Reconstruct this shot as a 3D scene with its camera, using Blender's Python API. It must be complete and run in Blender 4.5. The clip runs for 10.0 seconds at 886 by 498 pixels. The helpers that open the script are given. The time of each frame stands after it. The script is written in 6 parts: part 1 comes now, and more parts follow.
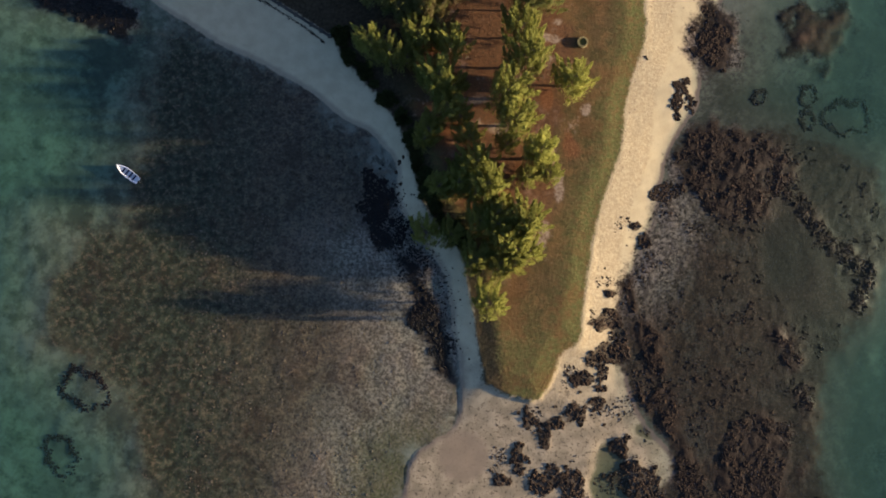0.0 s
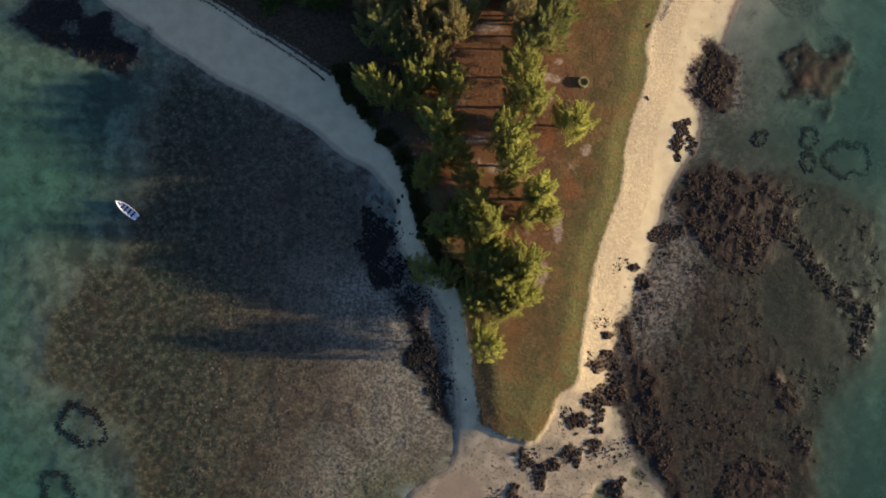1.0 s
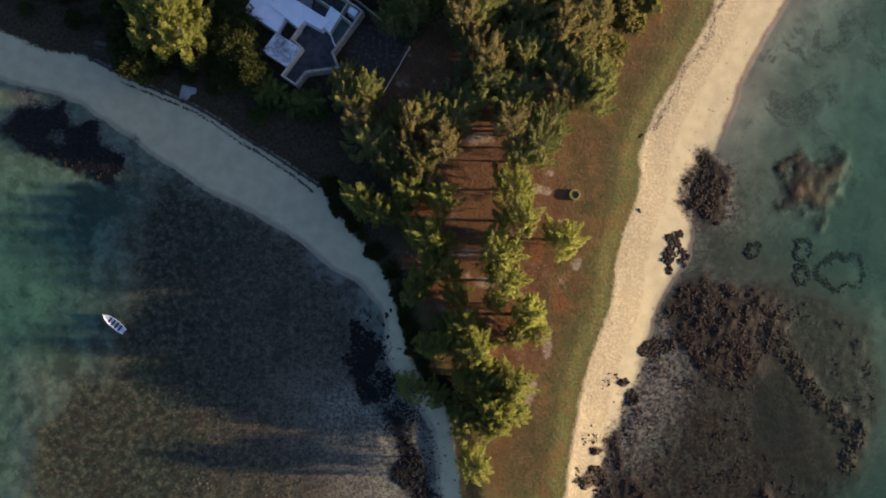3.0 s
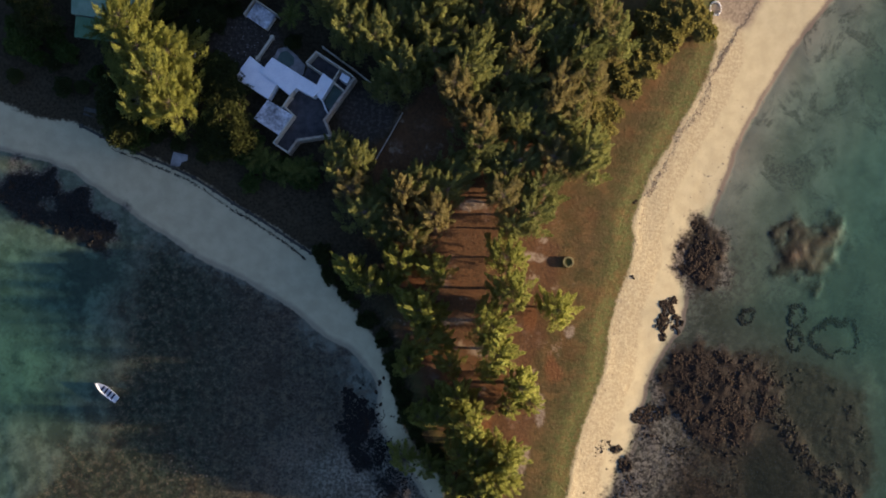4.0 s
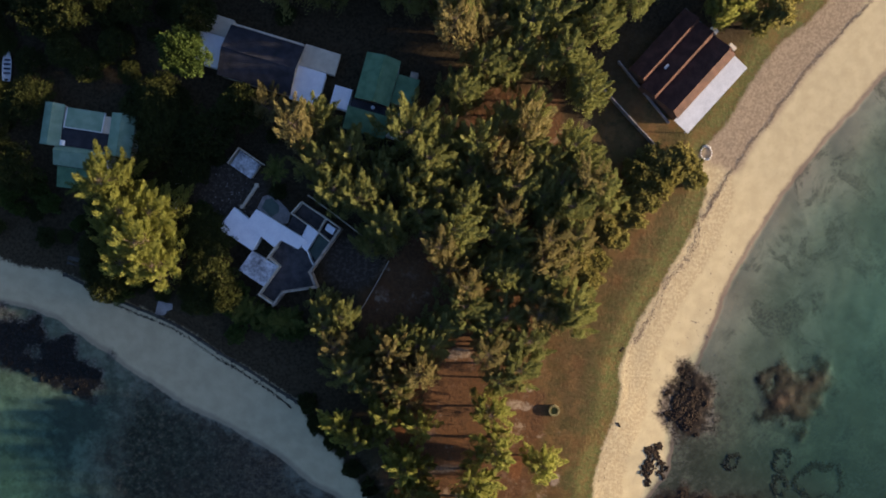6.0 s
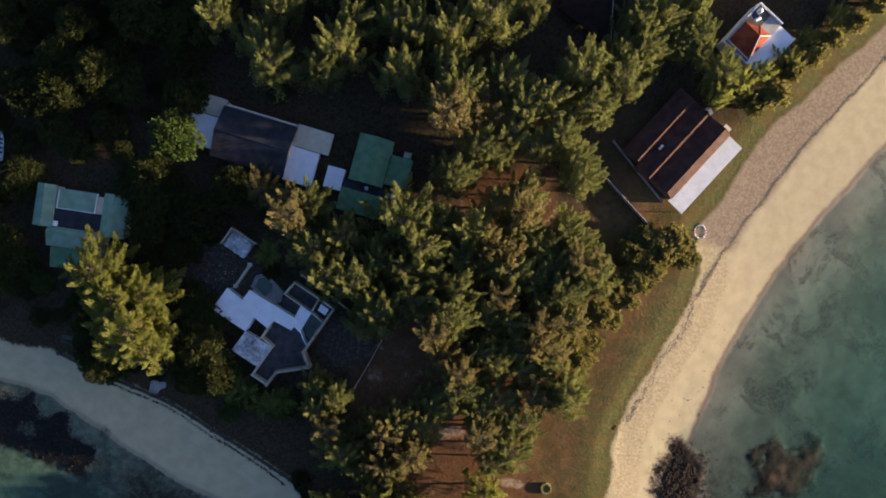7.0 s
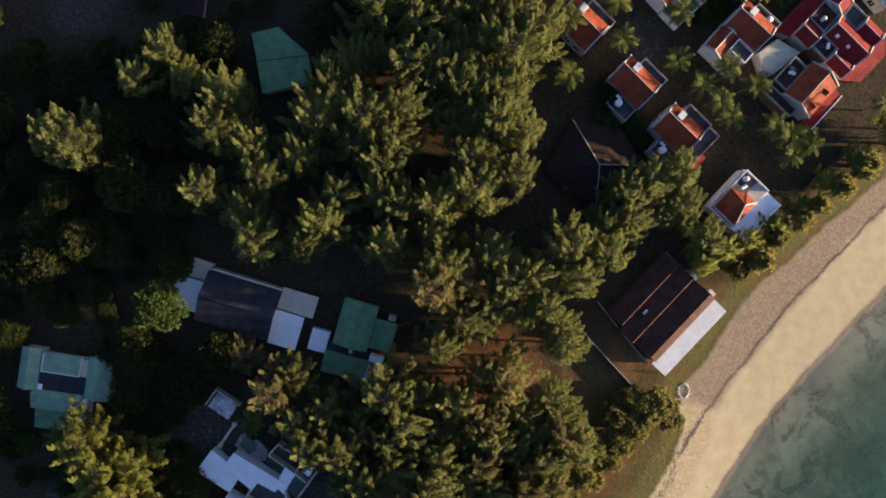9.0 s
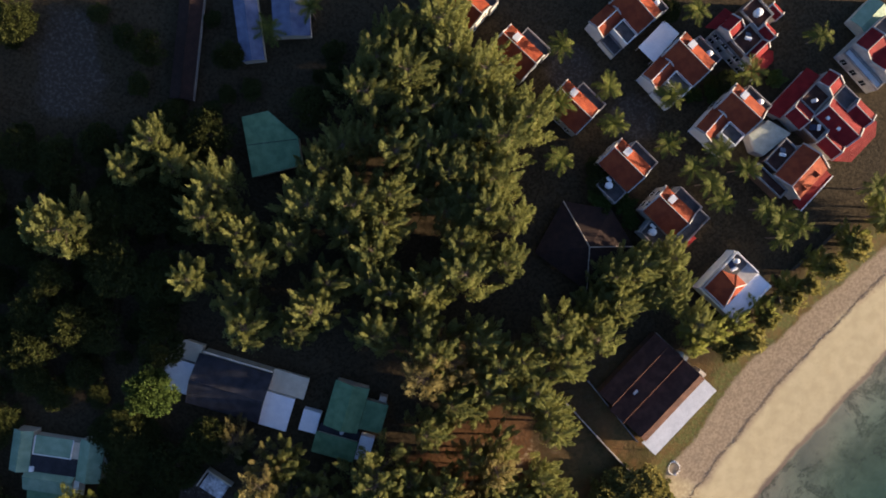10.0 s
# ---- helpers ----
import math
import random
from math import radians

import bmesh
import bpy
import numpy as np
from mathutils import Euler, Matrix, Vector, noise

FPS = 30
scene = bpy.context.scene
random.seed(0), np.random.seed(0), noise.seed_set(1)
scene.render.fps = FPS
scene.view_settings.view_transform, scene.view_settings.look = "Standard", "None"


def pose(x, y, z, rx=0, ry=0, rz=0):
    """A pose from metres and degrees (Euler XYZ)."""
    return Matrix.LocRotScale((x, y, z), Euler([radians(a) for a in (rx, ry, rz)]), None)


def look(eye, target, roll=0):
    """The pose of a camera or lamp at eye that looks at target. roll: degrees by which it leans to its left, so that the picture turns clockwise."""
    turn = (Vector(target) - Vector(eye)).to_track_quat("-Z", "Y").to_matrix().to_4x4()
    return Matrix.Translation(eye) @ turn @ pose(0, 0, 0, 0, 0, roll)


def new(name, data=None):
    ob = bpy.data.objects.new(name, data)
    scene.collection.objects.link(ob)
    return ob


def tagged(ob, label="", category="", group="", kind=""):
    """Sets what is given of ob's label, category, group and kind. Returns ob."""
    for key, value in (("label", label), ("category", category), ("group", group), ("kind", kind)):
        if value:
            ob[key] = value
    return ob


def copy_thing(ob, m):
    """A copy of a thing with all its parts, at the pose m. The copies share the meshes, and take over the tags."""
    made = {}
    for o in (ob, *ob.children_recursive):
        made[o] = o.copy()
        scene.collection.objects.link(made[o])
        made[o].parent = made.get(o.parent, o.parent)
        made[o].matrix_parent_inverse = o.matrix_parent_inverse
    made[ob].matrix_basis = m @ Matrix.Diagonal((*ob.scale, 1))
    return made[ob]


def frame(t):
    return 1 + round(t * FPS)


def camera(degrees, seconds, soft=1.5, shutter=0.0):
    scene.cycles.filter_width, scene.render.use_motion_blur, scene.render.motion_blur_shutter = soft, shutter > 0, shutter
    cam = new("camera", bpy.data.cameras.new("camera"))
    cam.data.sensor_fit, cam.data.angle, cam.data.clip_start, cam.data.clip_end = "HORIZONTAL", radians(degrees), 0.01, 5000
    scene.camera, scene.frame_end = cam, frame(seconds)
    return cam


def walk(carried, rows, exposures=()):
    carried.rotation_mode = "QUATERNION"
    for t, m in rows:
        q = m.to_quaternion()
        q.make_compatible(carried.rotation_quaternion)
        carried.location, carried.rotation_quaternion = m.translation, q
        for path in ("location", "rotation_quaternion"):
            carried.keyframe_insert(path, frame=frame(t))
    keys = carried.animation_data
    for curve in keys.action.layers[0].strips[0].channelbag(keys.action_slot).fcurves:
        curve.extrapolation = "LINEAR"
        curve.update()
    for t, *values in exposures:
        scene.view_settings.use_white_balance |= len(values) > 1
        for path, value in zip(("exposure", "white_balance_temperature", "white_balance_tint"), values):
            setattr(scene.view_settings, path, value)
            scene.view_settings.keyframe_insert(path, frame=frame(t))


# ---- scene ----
# Drone flight: seconds, eye, tilt, bank, heading
cam = camera(75.0, 10.0, soft=1.8)
ROWS = [
    (0.0, -7.33, -0.84, 125.62, 3.77, -1.85, -0.91),
    (0.5, -6.94, 3.32, 125.88, 3.65, -1.76, -0.49),
    (1.0, -6.41, 8.34, 126.11, 3.49, -1.69, -0.21),
    (1.5, -5.77, 14.23, 126.32, 3.28, -1.62, -0.02),
    (2.0, -5.05, 20.87, 126.49, 3.00, -1.57, 0.09),
    (2.5, -4.29, 28.12, 126.64, 2.68, -1.53, 0.15),
    (3.0, -3.52, 35.85, 126.76, 2.30, -1.50, 0.18),
    (3.5, -2.73, 43.98, 126.85, 1.88, -1.48, 0.19),
    (4.0, -1.96, 52.45, 126.91, 1.44, -1.46, 0.21),
    (4.5, -1.22, 61.20, 126.94, 0.98, -1.45, 0.24),
    (5.0, -0.49, 70.20, 126.94, 0.52, -1.45, 0.29),
    (5.5, 0.20, 79.38, 126.92, 0.08, -1.44, 0.36),
    (6.0, 0.87, 88.70, 126.86, -0.34, -1.45, 0.46),
    (6.5, 1.51, 98.08, 126.78, -0.73, -1.45, 0.58),
    (7.0, 2.14, 107.45, 126.67, -1.07, -1.45, 0.71),
    (7.5, 2.77, 116.76, 126.53, -1.36, -1.46, 0.86),
    (8.0, 3.41, 125.98, 126.36, -1.61, -1.47, 1.00),
    (8.5, 4.07, 135.13, 126.16, -1.82, -1.47, 1.12),
    (9.0, 4.78, 144.24, 125.94, -2.02, -1.48, 1.20),
    (9.5, 5.56, 153.34, 125.68, -2.21, -1.48, 1.22),
    (10.0, 6.42, 162.42, 125.40, -2.43, -1.49, 1.16),
]
walk(cam, [(t, pose(x, y, z, rx, ry, rz)) for t, x, y, z, rx, ry, rz in ROWS], ((0.0, 1.85, 6850, 26.0), (10.0, 1.85, 6850, 26.0)))

# ---- light: a low sun over the open sea in the east, clear sky ----
SUN_UP, SUN_ROUND = 8.0, -0.6
world = bpy.data.worlds.new("sky")
world.use_nodes = True
scene.world = world
wn = world.node_tree
sky = wn.nodes.new("ShaderNodeTexSky")
sky.sky_type, sky.sun_disc = "NISHITA", False
sky.sun_elevation, sky.sun_rotation = radians(SUN_UP), radians(90 - SUN_ROUND)
sky.ozone_density, sky.dust_density = 3.8, 1.7
background = wn.nodes["Background"]
background.inputs["Strength"].default_value = 0.083
wn.links.new(sky.outputs[0], background.inputs["Color"])
lamp = bpy.data.lights.new("sun", "SUN")
lamp.energy, lamp.angle, lamp.color = 4.8, radians(1.2), (1.0, 0.855, 0.55)
sun = new("sun", lamp)
su, sr = radians(SUN_UP), radians(SUN_ROUND)
sun.matrix_world = look((300 * math.cos(su) * math.cos(sr), 300 * math.cos(su) * math.sin(sr), 300 * math.sin(su)), (0, 0, 0))

# ---- building helpers ----
class Geo:
    """Collects vertices and faces for one mesh."""

    def __init__(self):
        self.v, self.f = [], []

    def add(self, verts, faces):
        n = len(self.v)
        self.v += [tuple(p) for p in verts]
        self.f += [tuple(i + n for i in f) for f in faces]
        return self

    def box(self, x0, x1, y0, y1, z0, z1):
        return self.prism([(x0, y0), (x1, y0), (x1, y1), (x0, y1)], z0, z1)

    def prism(self, ring, z0, z1):
        n = len(ring)
        verts = [(x, y, z0) for x, y in ring] + [(x, y, z1) for x, y in ring]
        faces = [tuple(range(n))[::-1], tuple(range(n, 2 * n))]
        faces += [(i, (i + 1) % n, n + (i + 1) % n, n + i) for i in range(n)]
        return self.add(verts, faces)

    def slab(self, corners, thick):
        n = len(corners)
        verts = [(x, y, z - thick) for x, y, z in corners] + list(corners)
        faces = [tuple(range(n))[::-1], tuple(range(n, 2 * n))]
        faces += [(i, (i + 1) % n, n + (i + 1) % n, n + i) for i in range(n)]
        return self.add(verts, faces)

    def tube(self, a, b, r0, r1, sides=8):
        a, b = Vector(a), Vector(b)
        way = (b - a).normalized()
        side = way.orthogonal().normalized()
        other = way.cross(side)
        ring = [math.cos(k * math.tau / sides) * side + math.sin(k * math.tau / sides) * other for k in range(sides)]
        verts = [a + r0 * d for d in ring] + [b + r1 * d for d in ring]
        faces = [tuple(range(sides))[::-1], tuple(range(sides, 2 * sides))]
        faces += [(i, (i + 1) % sides, sides + (i + 1) % sides, sides + i) for i in range(sides)]
        return self.add(verts, faces)

    def wall(self, line, z0, z1, thick, closed=False):
        pts = list(line) + ([line[0]] if closed else [])
        for k, ((ax, ay), (bx, by)) in enumerate(zip(pts, pts[1:])):
            d = Vector((bx - ax, by - ay))
            d.normalize()
            ax, ay, bx, by = ax - d.x * thick * 0.49, ay - d.y * thick * 0.49, bx + d.x * thick * 0.49, by + d.y * thick * 0.49
            nx, ny = -d.y * thick / 2, d.x * thick / 2
            self.prism([(ax - nx, ay - ny), (bx - nx, by - ny), (bx + nx, by + ny), (ax + nx, ay + ny)], z0 - 0.006 * (k % 3), z1 - 0.006 * (k % 3))
        return self

    def mesh(self, name):
        me = bpy.data.meshes.new(name)
        me.from_pydata(self.v, [], self.f)
        me.update()
        return me


def part(name, geo, material, parent, label=""):
    """One mesh object under a thing or a part."""
    me = geo if isinstance(geo, bpy.types.Mesh) else geo.mesh(name)
    if not me.materials:
        me.materials.append(material)
    ob = new(name, me)
    ob.parent = parent
    return tagged(ob, label)


def thing(name, m, label, category, group="", kind=""):
    ob = new(name)
    ob.matrix_basis = m
    return tagged(ob, label, category, group, kind)


def solid(name, geo, material, label, category, group="", kind="", m=None):
    ob = part(name, geo, material, None)
    if m is not None:
        ob.matrix_basis = m
    return tagged(ob, label, category, group, kind)


# ---- materials ----
class Mat:
    """A node material with short ways to make its nodes."""

    def __init__(self, name, rough=0.8, metal=0.0, spec=0.3):
        self.m = bpy.data.materials.new(name)
        self.m.use_nodes = True
        self.t = self.m.node_tree
        self.b = self.t.nodes["Principled BSDF"]
        self.set(self.b.inputs["Roughness"], rough)
        self.set(self.b.inputs["Metallic"], metal)
        self.set(self.b.inputs["Specular IOR Level"], spec)
        self.space = None

    def set(self, socket, value):
        if isinstance(value, bpy.types.NodeSocket):
            self.t.links.new(value, socket)
        elif isinstance(value, tuple) and len(value) == 3 and socket.type == "RGBA":
            socket.default_value = (*value, 1)
        else:
            socket.default_value = value

    def node(self, kind):
        return self.t.nodes.new("ShaderNode" + kind)

    def where(self, world=False, stretch=None):
        n = self.node("NewGeometry").outputs["Position"] if world else self.node("TexCoord").outputs["Object"]
        if stretch:
            k = self.node("Mapping")
            self.t.links.new(n, k.inputs["Vector"])
            k.inputs["Scale"].default_value = stretch
            n = k.outputs[0]
        self.space = n
        return self

    def noise(self, scale, detail=3.0, rough=0.55, distortion=0.0):
        n = self.node("TexNoise")
        if self.space:
            self.t.links.new(self.space, n.inputs["Vector"])
        n.inputs["Scale"].default_value, n.inputs["Detail"].default_value = scale, detail
        n.inputs["Roughness"].default_value, n.inputs["Distortion"].default_value = rough, distortion
        return n.outputs["Fac"]

    def cells(self, scale, feature="F1"):
        n = self.node("TexVoronoi")
        n.feature = feature
        if self.space:
            self.t.links.new(self.space, n.inputs["Vector"])
        n.inputs["Scale"].default_value = scale
        return n.outputs["Distance"]

    def wave(self, scale, distortion=0.0, axis="X"):
        n = self.node("TexWave")
        n.bands_direction = axis
        if self.space:
            self.t.links.new(self.space, n.inputs["Vector"])
        n.inputs["Scale"].default_value, n.inputs["Distortion"].default_value = scale, distortion
        return n.outputs["Fac"]

    def attr(self, name):
        n = self.node("Attribute")
        n.attribute_name = name
        return n.outputs["Fac"]

    def math(self, op, a, b=0.0, c=0.0, clamp=False):
        n = self.node("Math")
        n.operation, n.use_clamp = op, clamp
        for k, v in enumerate((a, b, c)):
            self.set(n.inputs[k], v)
        return n.outputs[0]

    def step(self, x, lo, hi, a=0.0, b=1.0):
        n = self.node("MapRange")
        n.interpolation_type = "SMOOTHSTEP"
        for k, v in zip(("Value", "From Min", "From Max", "To Min", "To Max"), (x, lo, hi, a, b)):
            self.set(n.inputs[k], v)
        return n.outputs[0]

    def mix(self, f, a, b):
        n = self.node("Mix")
        n.data_type = "RGBA"
        self.set(n.inputs[0], f), self.set(n.inputs[6], a), self.set(n.inputs[7], b)
        return n.outputs[2]

    def scale(self, colour, k):
        n = self.node("Mix")
        n.data_type, n.blend_type = "RGBA", "MULTIPLY"
        n.inputs[0].default_value = 1.0
        self.set(n.inputs[6], colour)
        c = self.node("CombineColor")
        for i in range(3):
            self.set(c.inputs[i], k)
        self.t.links.new(c.outputs[0], n.inputs[7])
        return n.outputs[2]

    def island(self):
        return self.node("NewGeometry").outputs["Random Per Island"]

    def random(self):
        return self.node("ObjectInfo").outputs["Random"]

    def bump(self, height, distance, strength=1.0):
        n = self.node("Bump")
        n.inputs["Distance"].default_value, n.inputs["Strength"].default_value = distance, strength
        self.set(n.inputs["Height"], height)
        self.t.links.new(n.outputs[0], self.b.inputs["Normal"])
        return self

    def done(self, colour, rough=None):
        self.set(self.b.inputs["Base Color"], colour)
        if rough is not None:
            self.set(self.b.inputs["Roughness"], rough)
        return self.m


def plain(name, a, b, scale=0.7, rough=0.8, metal=0.0, fine=9.0, bump=0.02, spec=0.3):
    """Colour that wanders between two tones at a broad and a fine scale, with slight relief."""
    k = Mat(name, rough, metal, spec).where()
    wide, thin = k.noise(scale, 4), k.noise(fine, 3)
    f = k.step(k.math("MULTIPLY_ADD", thin, 0.5, k.math("MULTIPLY", wide, 0.8)), 0.35, 0.95)
    if bump:
        k.bump(thin, bump)
    return k.done(k.mix(f, a, b))


def sheet(name, a, b, pitch, rough=0.55, axis="X", dirt=(0.1, 0.09, 0.07)):
    """Ribbed roofing sheet: ribs, faded patches and streaks of dirt."""
    k = Mat(name, rough, 0.0, 0.12).where()
    patch, grain = k.noise(0.5, 4), k.noise(6, 3)
    rib = k.wave(1 / pitch / 6.283 * 3.1416, 0, axis)
    c = k.mix(k.step(patch, 0.3, 0.7), a, b)
    c = k.mix(k.step(grain, 0.55, 0.85, 0, 0.5), c, dirt)
    k.bump(rib, 0.03)
    return k.done(c)


def leaves(name, dark, light, through_light, warm):
    k = Mat(name, 0.8, 0, 0.06)
    k.where()
    f = k.math("MULTIPLY_ADD", k.island(), 0.3, k.math("MULTIPLY_ADD", k.random(), 0.35, k.math("MULTIPLY", k.noise(0.45, 3), 0.6)))
    c = k.mix(k.step(f, 0.2, 1.0), dark, light)
    c = k.mix(k.step(k.island(), 0.95, 0.99, 0, 0.6), c, warm)
    k.done(c)
    tr = k.node("BsdfTranslucent")
    k.set(tr.inputs["Color"], c)
    mx = k.node("MixShader")
    mx.inputs[0].default_value = through_light
    k.t.links.new(k.b.outputs[0], mx.inputs[1])
    k.t.links.new(tr.outputs[0], mx.inputs[2])
    k.t.links.new(mx.outputs[0], k.t.nodes["Material Output"].inputs["Surface"])
    return k.m


M_WHITE = plain("white_render", (0.62, 0.62, 0.62), (0.82, 0.82, 0.8), 0.4, 0.75)
M_WHITE_ROOF = plain("white_roof_paint", (0.7, 0.72, 0.78), (0.85, 0.86, 0.9), 0.5, 0.6, fine=3)
M_WORN_ROOF = plain("worn_white_roof", (0.12, 0.12, 0.13), (0.85, 0.86, 0.9), 0.45, 0.7, fine=1.6)
M_TRIM = plain("greyed_white_paint", (0.25, 0.24, 0.232), (0.48, 0.455, 0.435), 0.7, 0.8)
M_VERANDA = plain("weathered_white_sheet", (0.42, 0.45, 0.5), (0.58, 0.61, 0.66), 0.6, 0.55, fine=3)
M_CREAM = plain("cream_wall", (0.5, 0.42, 0.32), (0.68, 0.6, 0.48), 0.6)
M_STONE = plain("weathered_stone", (0.22, 0.17, 0.13), (0.5, 0.42, 0.34), 1.1, 0.9, fine=5, bump=0.08)
M_MOSS_STONE = plain("mossy_yellow_stone", (0.16, 0.15, 0.06), (0.36, 0.3, 0.15), 1.3, 0.9, fine=5, bump=0.05)
M_CONCRETE = plain("old_concrete", (0.16, 0.15, 0.15), (0.34, 0.32, 0.31), 0.8, 0.9, bump=0.03)
M_OLD_WALL = plain("lichened_dark_wall", (0.03, 0.028, 0.024), (0.085, 0.078, 0.064), 0.9, 0.9, bump=0.03)
M_PALE_SLAB = plain("pale_green_slab", (0.24, 0.27, 0.23), (0.42, 0.45, 0.4), 0.7, 0.8)
M_DARK_FLOOR = plain("dark_stained_slab", (0.03, 0.03, 0.035), (0.11, 0.1, 0.1), 0.6, 0.8)
M_RED_TILE = sheet("red_roof_tile", (0.19, 0.034, 0.016), (0.3, 0.062, 0.024), 0.3, 0.75, "X", (0.12, 0.035, 0.022))
M_CRIMSON = sheet("crimson_roof_paint", (0.16, 0.011, 0.013), (0.24, 0.019, 0.02), 0.3, 0.8, "X", (0.12, 0.03, 0.03))
M_GREEN_ROOF = sheet("green_roof_sheet", (0.085, 0.2, 0.11), (0.145, 0.29, 0.165), 0.25, 0.5, "X", (0.05, 0.1, 0.07))
M_PALE_GREEN = sheet("faded_green_roof", (0.17, 0.29, 0.2), (0.25, 0.37, 0.27), 0.25, 0.5, "X", (0.1, 0.16, 0.13))
M_DARK_ROOF = sheet("charcoal_roof_sheet", (0.02, 0.021, 0.027), (0.042, 0.043, 0.054), 0.3, 0.5, "X", (0.03, 0.03, 0.03))
M_BROWN_ROOF = sheet("brown_roof_sheet", (0.045, 0.02, 0.016), (0.09, 0.04, 0.03), 0.3, 0.7, "X", (0.06, 0.03, 0.025))
M_BLUE_ROOF = sheet("pale_blue_roof_sheet", (0.09, 0.11, 0.19), (0.15, 0.18, 0.28), 0.4, 0.5)
M_THATCH = plain("dark_brown_shingle", (0.016, 0.009, 0.008), (0.036, 0.018, 0.014), 0.9, 0.95, fine=7, bump=0.08)
M_BROWN_WALL = plain("brown_stained_wall", (0.075, 0.042, 0.03), (0.14, 0.08, 0.058), 0.8, 0.85)
M_GLASS = plain("dark_window_glass", (0.015, 0.02, 0.025), (0.03, 0.035, 0.04), 1, 0.08, fine=1, bump=0, spec=0.5)
M_TIMBER = plain("grey_timber", (0.12, 0.1, 0.08), (0.28, 0.24, 0.2), 1.5, 0.85)
M_PLASTIC = plain("white_plastic", (0.72, 0.72, 0.72), (0.85, 0.85, 0.86), 1, 0.35, bump=0)
M_STEEL = plain("galvanised_steel", (0.4, 0.4, 0.42), (0.6, 0.6, 0.62), 1.5, 0.4, 0.8)
M_PANEL = plain("solar_glass", (0.012, 0.016, 0.04), (0.03, 0.035, 0.07), 1, 0.12, bump=0, spec=0.6)
M_BARK = plain("grey_brown_bark", (0.08, 0.055, 0.04), (0.22, 0.16, 0.12), 1.6, 0.95, fine=6, bump=0.05)
M_POOL = plain("murky_green_pool", (0.05, 0.09, 0.075), (0.09, 0.14, 0.11), 0.7, 0.08, bump=0, spec=0.5)
M_RUBBER = plain("black_rubber", (0.015, 0.015, 0.015), (0.03, 0.03, 0.03), 2, 0.8)
M_CAR_WHITE = plain("white_car_paint", (0.7, 0.7, 0.7), (0.78, 0.78, 0.78), 0.5, 0.2, bump=0, spec=0.6)
M_CAR_RED = plain("dark_red_car_paint", (0.13, 0.02, 0.02), (0.17, 0.03, 0.025), 0.5, 0.2, bump=0, spec=0.6)
M_NEEDLE = leaves("casuarina_needles", (0.122, 0.14, 0.052), (0.235, 0.245, 0.084), 0.5, (0.28, 0.2, 0.09))
M_LEAF = leaves("broad_leaves", (0.02, 0.027, 0.009), (0.052, 0.06, 0.018), 0.35, (0.07, 0.07, 0.024))
M_GARDEN = leaves("bright_garden_leaves", (0.025, 0.045, 0.012), (0.07, 0.105, 0.027), 0.35, (0.09, 0.12, 0.035))
M_DRY = leaves("dry_casuarina_needles", (0.13, 0.115, 0.05), (0.235, 0.2, 0.085), 0.5, (0.24, 0.15, 0.08))
M_YOUNG = leaves("young_casuarina_needles", (0.145, 0.16, 0.046), (0.29, 0.305, 0.082), 0.58, (0.3, 0.25, 0.09))
M_PALM = leaves("palm_fronds", (0.035, 0.052, 0.013), (0.125, 0.14, 0.032), 0.3, (0.25, 0.18, 0.07))
M_SCRUB = leaves("dune_scrub_leaves", (0.11, 0.11, 0.034), (0.24, 0.21, 0.07), 0.42, (0.2, 0.12, 0.04))


def reef_rock():
    k = Mat("dark_reef_rock", 0.9, 0, 0.08).where(True)
    wide, thin = k.noise(0.25, 4), k.noise(3.0, 5, 0.65)
    c = k.mix(k.step(wide, 0.35, 0.7), (0.026, 0.0185, 0.014), (0.05, 0.034, 0.023))
    c = k.mix(k.step(thin, 0.5, 0.8), c, (0.055, 0.035, 0.021))
    c = k.mix(k.step(k.island(), 0.0, 0.7, 0.75, 0.0), c, (0.012, 0.009, 0.0075))
    c = k.mix(k.step(k.island(), 0.9, 0.98, 0, 0.7), c, (0.085, 0.055, 0.035))
    k.bump(thin, 0.1)
    return k.done(c)


M_REEF = reef_rock()
M_BLACK_WEED = plain("black_weed_rock", (0.006, 0.005, 0.0045), (0.016, 0.013, 0.011), 0.8, 0.8, fine=4, bump=0.05, spec=0.15)

# ---- the lie of the land ----
def smooth_line(pts, n=6):
    """A curve through the points."""
    p = np.array(pts, float)
    p = np.vstack([2 * p[0] - p[1], p, 2 * p[-1] - p[-2]])
    u = np.linspace(0, 1, n, endpoint=False)[:, None]
    out = []
    for a, b, c, d in zip(p, p[1:], p[2:], p[3:]):
        out.append(0.5 * (2 * b + (c - a) * u + (2 * a - 5 * b + 4 * c - d) * u ** 2 + (3 * b - a - 3 * c + d) * u ** 3))
    return np.vstack(out + [p[-2:-1]])


